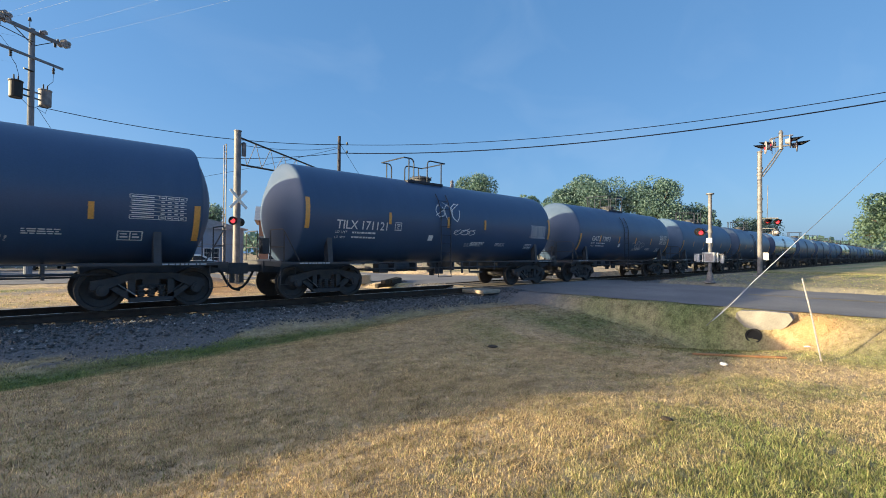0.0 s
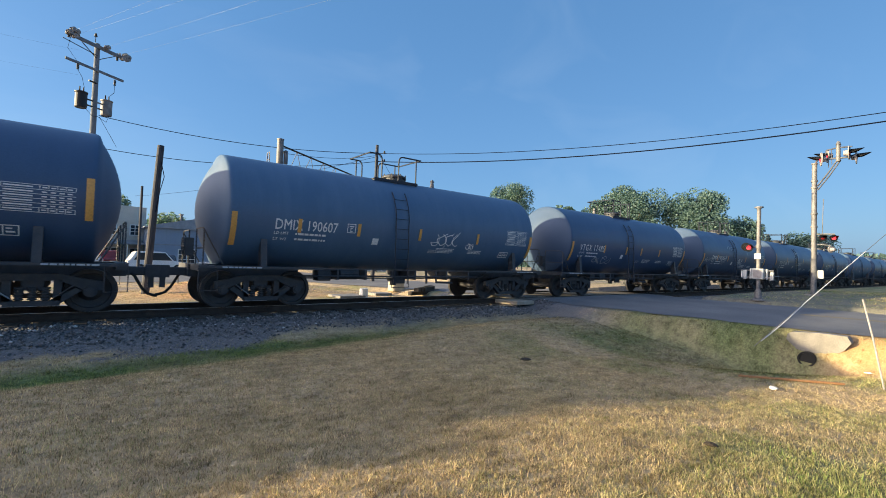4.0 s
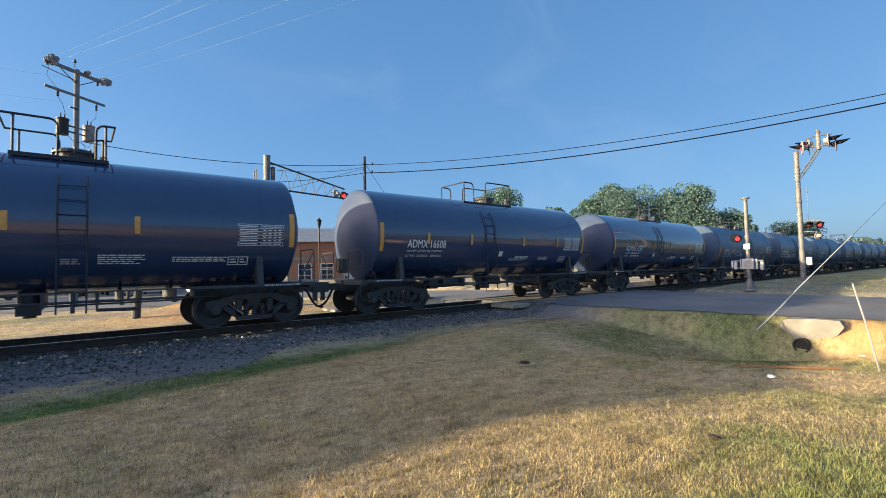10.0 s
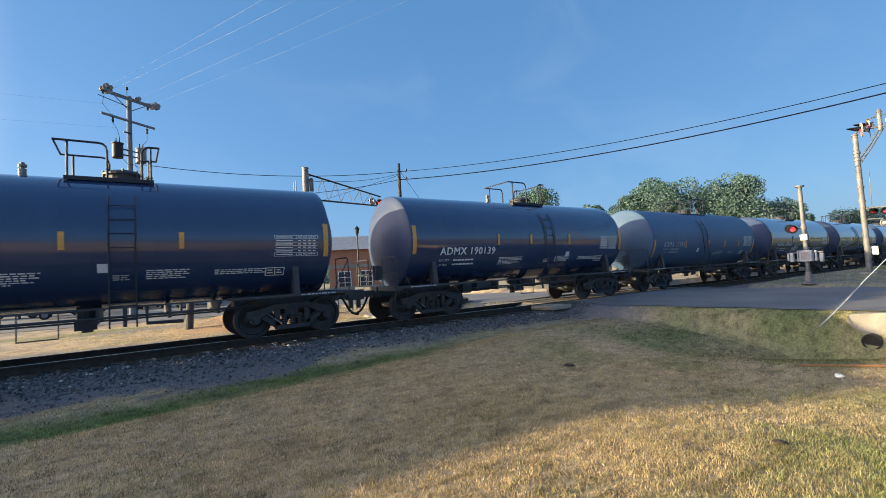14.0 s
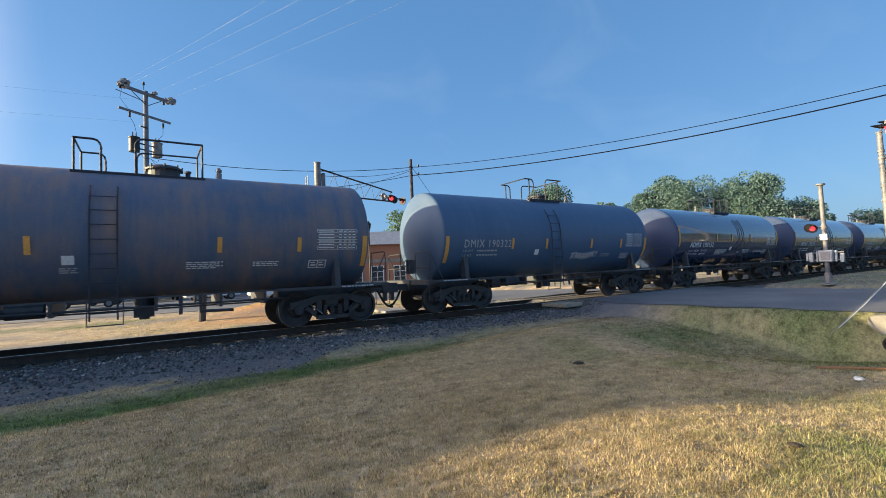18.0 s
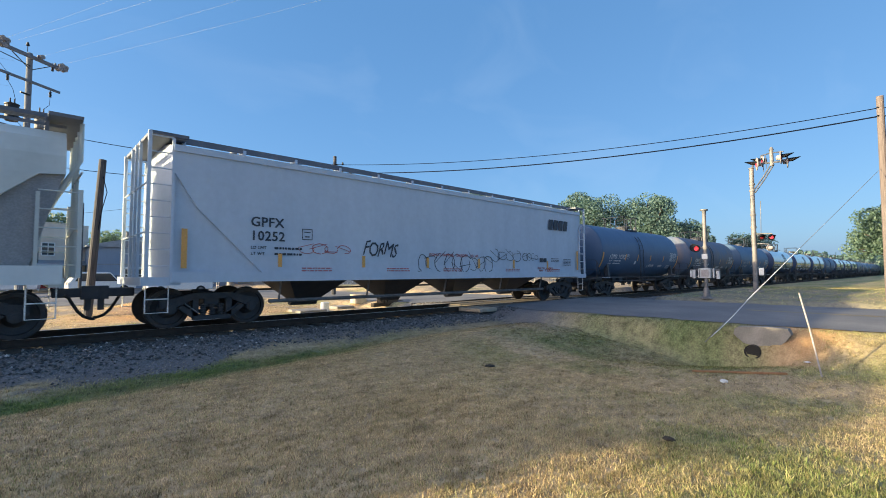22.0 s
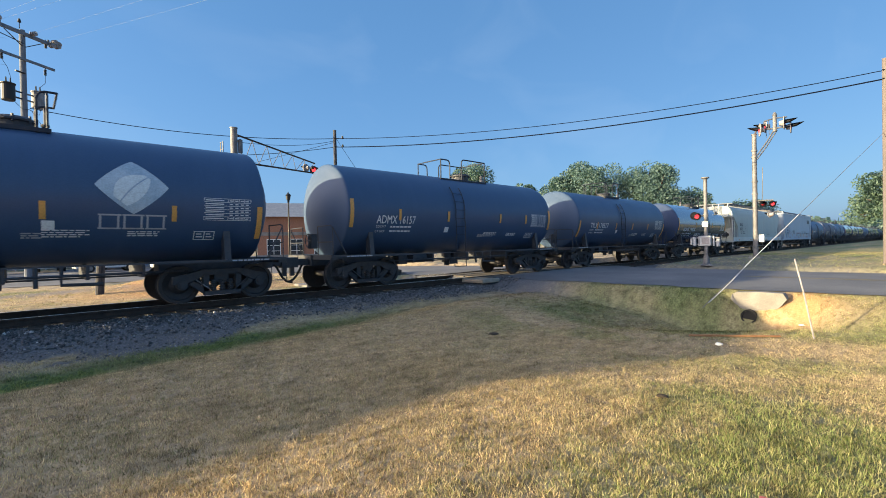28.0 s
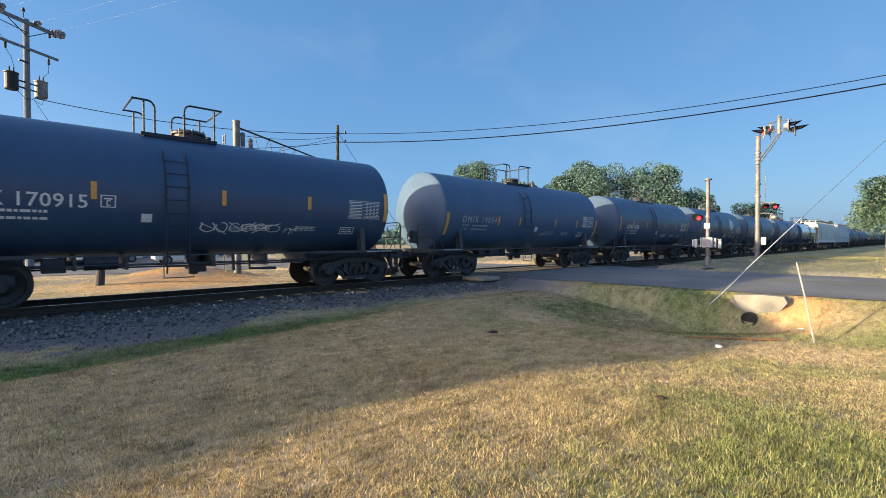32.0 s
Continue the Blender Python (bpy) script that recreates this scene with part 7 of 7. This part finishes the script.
tree(33.0, 62.0, -0.3, 12.0, 3.6, LEAF2, "sparse light green tree behind the brick building", 14, 900)
tree(10.0, 84.0, -0.3, 8.0, 4.0, LEAF2, "green tree behind the warehouse", 15, 1800)


def tree_line():
    """The far woods along the horizon, of many leaf clumps."""
    rnd = np.random.RandomState(5)
    n = 16000
    ang = rnd.uniform(-0.2, 2.6, n)
    dist = rnd.uniform(230, 300, n)
    hmax = 7 + 2.5 * np.sin(ang * 17) + 1.8 * np.sin(ang * 41 + 1)
    pos = np.stack([np.cos(ang) * dist, np.sin(ang) * dist, rnd.uniform(0, 1, n) ** 0.7 * hmax], 1)
    u = rnd.normal(size=(n, 3))
    v = rnd.normal(size=(n, 3))
    u /= np.linalg.norm(u, axis=1)[:, None]
    v /= np.linalg.norm(v, axis=1)[:, None]
    s = 1.5
    quad = np.stack([pos - u * s, pos - v * s, pos + u * s, pos + v * s], 1).reshape(-1, 3)
    me = bpy.data.meshes.new("far_woods")
    me.from_pydata(quad.tolist(), [], [(4 * i, 4 * i + 1, 4 * i + 2, 4 * i + 3) for i in range(n)])
    me.materials.append(LEAF)
    tagged(new("far_woods", me), "far green woods along the horizon", "woods", kind="stuff")


tree_line()

# ---------- ballast and grass ----------
def blank(name, verts_, faces_, mat, label, category):
    me = bpy.data.meshes.new(name)
    v = np.asarray(verts_, dtype=np.float32)
    f = np.asarray(faces_, dtype=np.int32)
    k = f.shape[1]
    me.vertices.add(len(v))
    me.vertices.foreach_set("co", v.ravel())
    me.loops.add(f.size)
    me.loops.foreach_set("vertex_index", f.ravel())
    me.polygons.add(len(f))
    me.polygons.foreach_set("loop_start", np.arange(0, f.size, k, dtype=np.int32))
    me.update(calc_edges=True)
    me.materials.append(mat)
    return tagged(new(name, me), label, category, kind="stuff")


def stone_material():
    m, nt, b = nodes_of("ballast_stones")
    geo = nt.nodes.new("ShaderNodeNewGeometry")
    col = ramp(nt, geo.outputs["Random Per Island"], [(0.0, (0.045, 0.043, 0.045)), (0.55, (0.115, 0.11, 0.11)), (0.90, (0.21, 0.205, 0.20)), (0.975, (0.32, 0.31, 0.30)), (1.0, (0.62, 0.61, 0.59))])
    nt.links.new(col, b.inputs["Base Color"])
    b.inputs["Roughness"].default_value = 0.8
    return m


def ballast():
    rnd = np.random.RandomState(2)
    n = 42000
    x = rnd.uniform(-4, 24, n)
    y = TRACK + np.concatenate([-(0.85 + 1.65 * rnd.uniform(0, 1, n // 2) ** 1.5), rnd.uniform(-0.7, 3.0, n - n // 2)])
    strewn = 2200
    sx, sy = rnd.uniform(-3, 13, strewn), TRACK - 2.5 - 1.6 * rnd.uniform(0, 1, strewn) ** 1.3
    lie = np.array([kinds(a, b)[0] for a, b in zip(sx, sy)]) > rnd.uniform(0.2, 1.1, strewn)
    x, y = np.concatenate([x, sx[lie]]), np.concatenate([y, sy[lie]])
    keep = ~((x > 12.8) & (x < 24.0) & (np.abs(y - TRACK) < 1.6))
    x, y = x[keep], y[keep]
    n = len(x)
    z = np.array([height(a, b) for a, b in zip(x, y)])
    r = 0.014 + 0.030 * rnd.uniform(0, 1, n) ** 2
    base = np.array([(1, 0, 0), (-1, 0, 0), (0, 1, 0), (0, -1, 0), (0, 0, 1), (0, 0, -1)], float)
    v = base[None] * rnd.uniform(0.6, 1.25, (n, 6, 1)) + rnd.uniform(-0.25, 0.25, (n, 6, 3))
    a = rnd.uniform(0, 6.28, n)
    c, s = np.cos(a), np.sin(a)
    vx, vy = v[..., 0] * c[:, None] - v[..., 1] * s[:, None], v[..., 0] * s[:, None] + v[..., 1] * c[:, None]
    v = np.stack([vx, vy, v[..., 2] * 0.75], -1) * r[:, None, None] + np.stack([x, y, z + r * 0.35], -1)[:, None]
    tri = np.array([(0, 2, 4), (2, 1, 4), (1, 3, 4), (3, 0, 4), (2, 0, 5), (1, 2, 5), (3, 1, 5), (0, 3, 5)])
    f = (tri[None] + 6 * np.arange(n)[:, None, None]).reshape(-1, 3)
    blank("ballast", v.reshape(-1, 3), f, stone_material(), "loose grey crushed-stone ballast beside the rails", "ballast")


ballast()


def grass_material():
    m, nt, b = nodes_of("grass_blades")
    geo = nt.nodes.new("ShaderNodeNewGeometry")
    def att(n):
        a = nt.nodes.new("ShaderNodeAttribute")
        a.attribute_name = n
        return a.outputs["Fac"]
    dry = ramp(nt, geo.outputs["Random Per Island"], [(0.0, (0.25, 0.165, 0.09)), (0.35, (0.60, 0.45, 0.26)), (1.0, (0.76, 0.61, 0.385))])
    grn = ramp(nt, geo.outputs["Random Per Island"], [(0.0, (0.10, 0.17, 0.045)), (1.0, (0.30, 0.38, 0.13))])
    col = mix(nt, att("green"), dry, grn)
    # random tone of the tufts, with the ditch bank's shade painted in
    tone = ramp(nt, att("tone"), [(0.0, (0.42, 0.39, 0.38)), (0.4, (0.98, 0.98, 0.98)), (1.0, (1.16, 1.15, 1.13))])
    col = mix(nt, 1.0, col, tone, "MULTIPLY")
    broad = ramp(nt, noise_tex(nt, 2.4, 6, 0.68, stretch=(0.8, 1.5, 1)), [(0.32, (0.54, 0.52, 0.50)), (0.5, (1.0, 0.99, 0.97)), (0.68, (1.30, 1.27, 1.23))])
    col = mix(nt, 1.0, col, broad, "MULTIPLY")
    nt.links.new(col, b.inputs["Base Color"])
    b.inputs["Roughness"].default_value = 0.6
    b.inputs["Specular IOR Level"].default_value = 0.15
    tr = nt.nodes.new("ShaderNodeBsdfTranslucent")
    nt.links.new(col, tr.inputs[0])
    ms = nt.nodes.new("ShaderNodeMixShader")
    ms.inputs[0].default_value = 0.3
    nt.links.new(b.outputs[0], ms.inputs[1])
    nt.links.new(tr.outputs[0], ms.inputs[2])
    nt.links.new(ms.outputs[0], nt.nodes["Material Output"].inputs[0])
    return m


class Chart:
    """Ground level, gravel and green on an even grid, read by bilinear blending."""
    def __init__(self, x0, x1, y0, y1, step):
        self.x0, self.y0, self.step = x0, y0, step
        xs, ys = np.arange(x0, x1 + step, step), np.arange(y0, y1 + step, step)
        self.v = np.array([[(height(x, y), *kinds(x, y)) for x in xs] for y in ys])

    def at(self, x, y):
        fx, fy = (x - self.x0) / self.step, (y - self.y0) / self.step
        i = np.clip(fx.astype(int), 0, self.v.shape[1] - 2)
        j = np.clip(fy.astype(int), 0, self.v.shape[0] - 2)
        u, w = np.clip(fx - i, 0, 1)[:, None], np.clip(fy - j, 0, 1)[:, None]
        v = self.v
        return (v[j, i] * (1 - u) + v[j, i + 1] * u) * (1 - w) + (v[j + 1, i] * (1 - u) + v[j + 1, i + 1] * u) * w


def lawn():
    """Tufts of broad short blades, thicker and finer where the lawn is nearest."""
    rnd = np.random.RandomState(3)
    near, far = Chart(-5.5, 16.0, -7.0, 12.0, 0.11), Chart(-4.0, 47.0, -6.0, 29.0, 0.4)
    # x range, y range, tufts to the square metre, blades to a tuft, size
    zones = [((0.2, 5.0), (0.2, 5.2), 1250, 8, 1.0), ((-1.8, 0.2), (1.2, 7.0), 750, 7, 1.15), ((0.2, 5.0), (-1.4, 0.2), 750, 7, 1.15), ((0.2, 5.0), (5.2, 9.9), 750, 7, 1.15), ((5.0, 9.2), (-1.4, 10.2), 560, 7, 1.2), ((-2.2, 0.2), (7.0, 9.8), 400, 6, 1.3), ((9.2, 15.4), (-2.6, 9.6), 330, 6, 1.35), ((-5.0, -1.8), (-5.0, 8.0), 130, 6, 1.9), ((-1.8, 9.0), (-6.0, -1.4), 130, 6, 1.9), ((-1.8, 0.2), (-1.4, 1.2), 420, 6, 1.4), ((-2.2, 13.0), (9.6, 11.2), 260, 6, 1.4), ((24.4, 45.0), (-4.0, 9.4), 16, 6, 3.2), ((-2.0, 13.0), (16.0, 27.0), 30, 6, 2.4)]
    cols = [[] for _ in range(6)]
    for (a, b), (c, d), dens, each, size in zones:
        n = int((b - a) * (d - c) * dens)
        # ragged borders, so that thick and thin growth run into one another
        blur = 0.35 if size < 1.6 else 0.7
        tx, ty = rnd.uniform(a, b, n) + rnd.normal(0, blur, n), rnd.uniform(c, d, n) + rnd.normal(0, blur, n)
        t_green, t_tone, t_high = rnd.normal(0, 0.14, n), rnd.normal(0.47, 0.27, n), rnd.uniform(0.65, 1.35, n)
        rep_ = lambda q: np.repeat(q, each)
        spread_ = 0.022 * size
        for col, val in zip(cols, (rep_(tx) + rnd.normal(0, spread_, n * each), rep_(ty) + rnd.normal(0, spread_, n * each), rep_(t_green), rep_(t_tone), rep_(t_high), np.full(n * each, size))):
            col.append(val)
    x, y, tg, tt, th, s = [np.concatenate(c) for c in cols]
    k = np.where(((x < 15.9) & (y < 11.9))[:, None], near.at(x, y), far.at(x, y))
    keep = rnd.uniform(0, 1, len(x)) > k[:, 1] * np.where((y > 9.0) & (y < 10.7), 0.96, 1.12)
    edge = np.where(y < 5.0, 14.4 + 0.16 * (5.0 - y), 14.4 - 0.10 * (y - 5.0))
    keep &= ~((x > edge - 0.15) & (x < 24.4) & (y < TRACK))
    x, y, tg, tt, th, s, k = x[keep], y[keep], tg[keep], tt[keep], th[keep], s[keep], k[keep]
    n = len(x)
    green = np.clip(k[:, 2] + tg + (rnd.uniform(0, 1, n) < 0.10) * 0.5, 0, 1)
    stalk = rnd.uniform(0, 1, n) < 0.035
    hgt = (1 + 0.9 * stalk) * rnd.uniform(0.012, 0.030, n) * th * (1 + 0.45 * green) * (0.75 + 0.25 * s)
    wid = rnd.uniform(0.0026, 0.0050, n) * s
    a, la = rnd.uniform(0, 6.28, n), rnd.uniform(0, 6.28, n)
    lean = rnd.uniform(0.0, 0.9, n) * hgt * (1 + 0.6 * stalk)
    # stalks paler; blades on the culvert bank darkened to stand for its shade
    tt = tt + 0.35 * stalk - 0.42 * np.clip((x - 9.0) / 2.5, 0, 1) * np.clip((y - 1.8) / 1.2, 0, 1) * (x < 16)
    p = np.stack([x, y, k[:, 0] - 0.004], 1)
    side = np.stack([np.cos(a) * wid, np.sin(a) * wid, 0 * a], 1)
    tip = p + np.stack([np.cos(la) * lean, np.sin(la) * lean, hgt], 1)
    v = np.stack([p - side, p + side, tip], 1).reshape(-1, 3)
    ob = blank("grass", v, np.arange(3 * n).reshape(-1, 3), grass_material(), "short dry tan lawn grass with green patches", "grass")
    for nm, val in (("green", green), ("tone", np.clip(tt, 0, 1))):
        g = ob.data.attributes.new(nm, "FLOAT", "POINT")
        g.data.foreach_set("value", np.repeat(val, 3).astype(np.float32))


lawn()


# ---------- movement ----------
def along(t):
    """How far the train has gone; it gathers speed a little."""
    return 9.11 * t + 0.026 * t * t


def motions():
    for car, x in CARS:
        walk(car, [(t, pose(x + along(t), TRACK, 0)) for t in range(0, 33, 4)])
    for sg, wheels in WHEELS.items():
        turn = [(k / FPS, pose(sg * BASE / 2, 0, 0, 0, math.degrees(along(k / FPS) / WHEEL_R), 0)) for k in range(int(32 * FPS) + 1)]
        walk(wheels[0], turn)
        keys = wheels[0].animation_data
        for w in wheels[1:]:
            w.rotation_mode = "QUATERNION"
            w.animation_data_create()
            w.animation_data.action = keys.action
            w.animation_data.action_slot = keys.action_slot


motions()
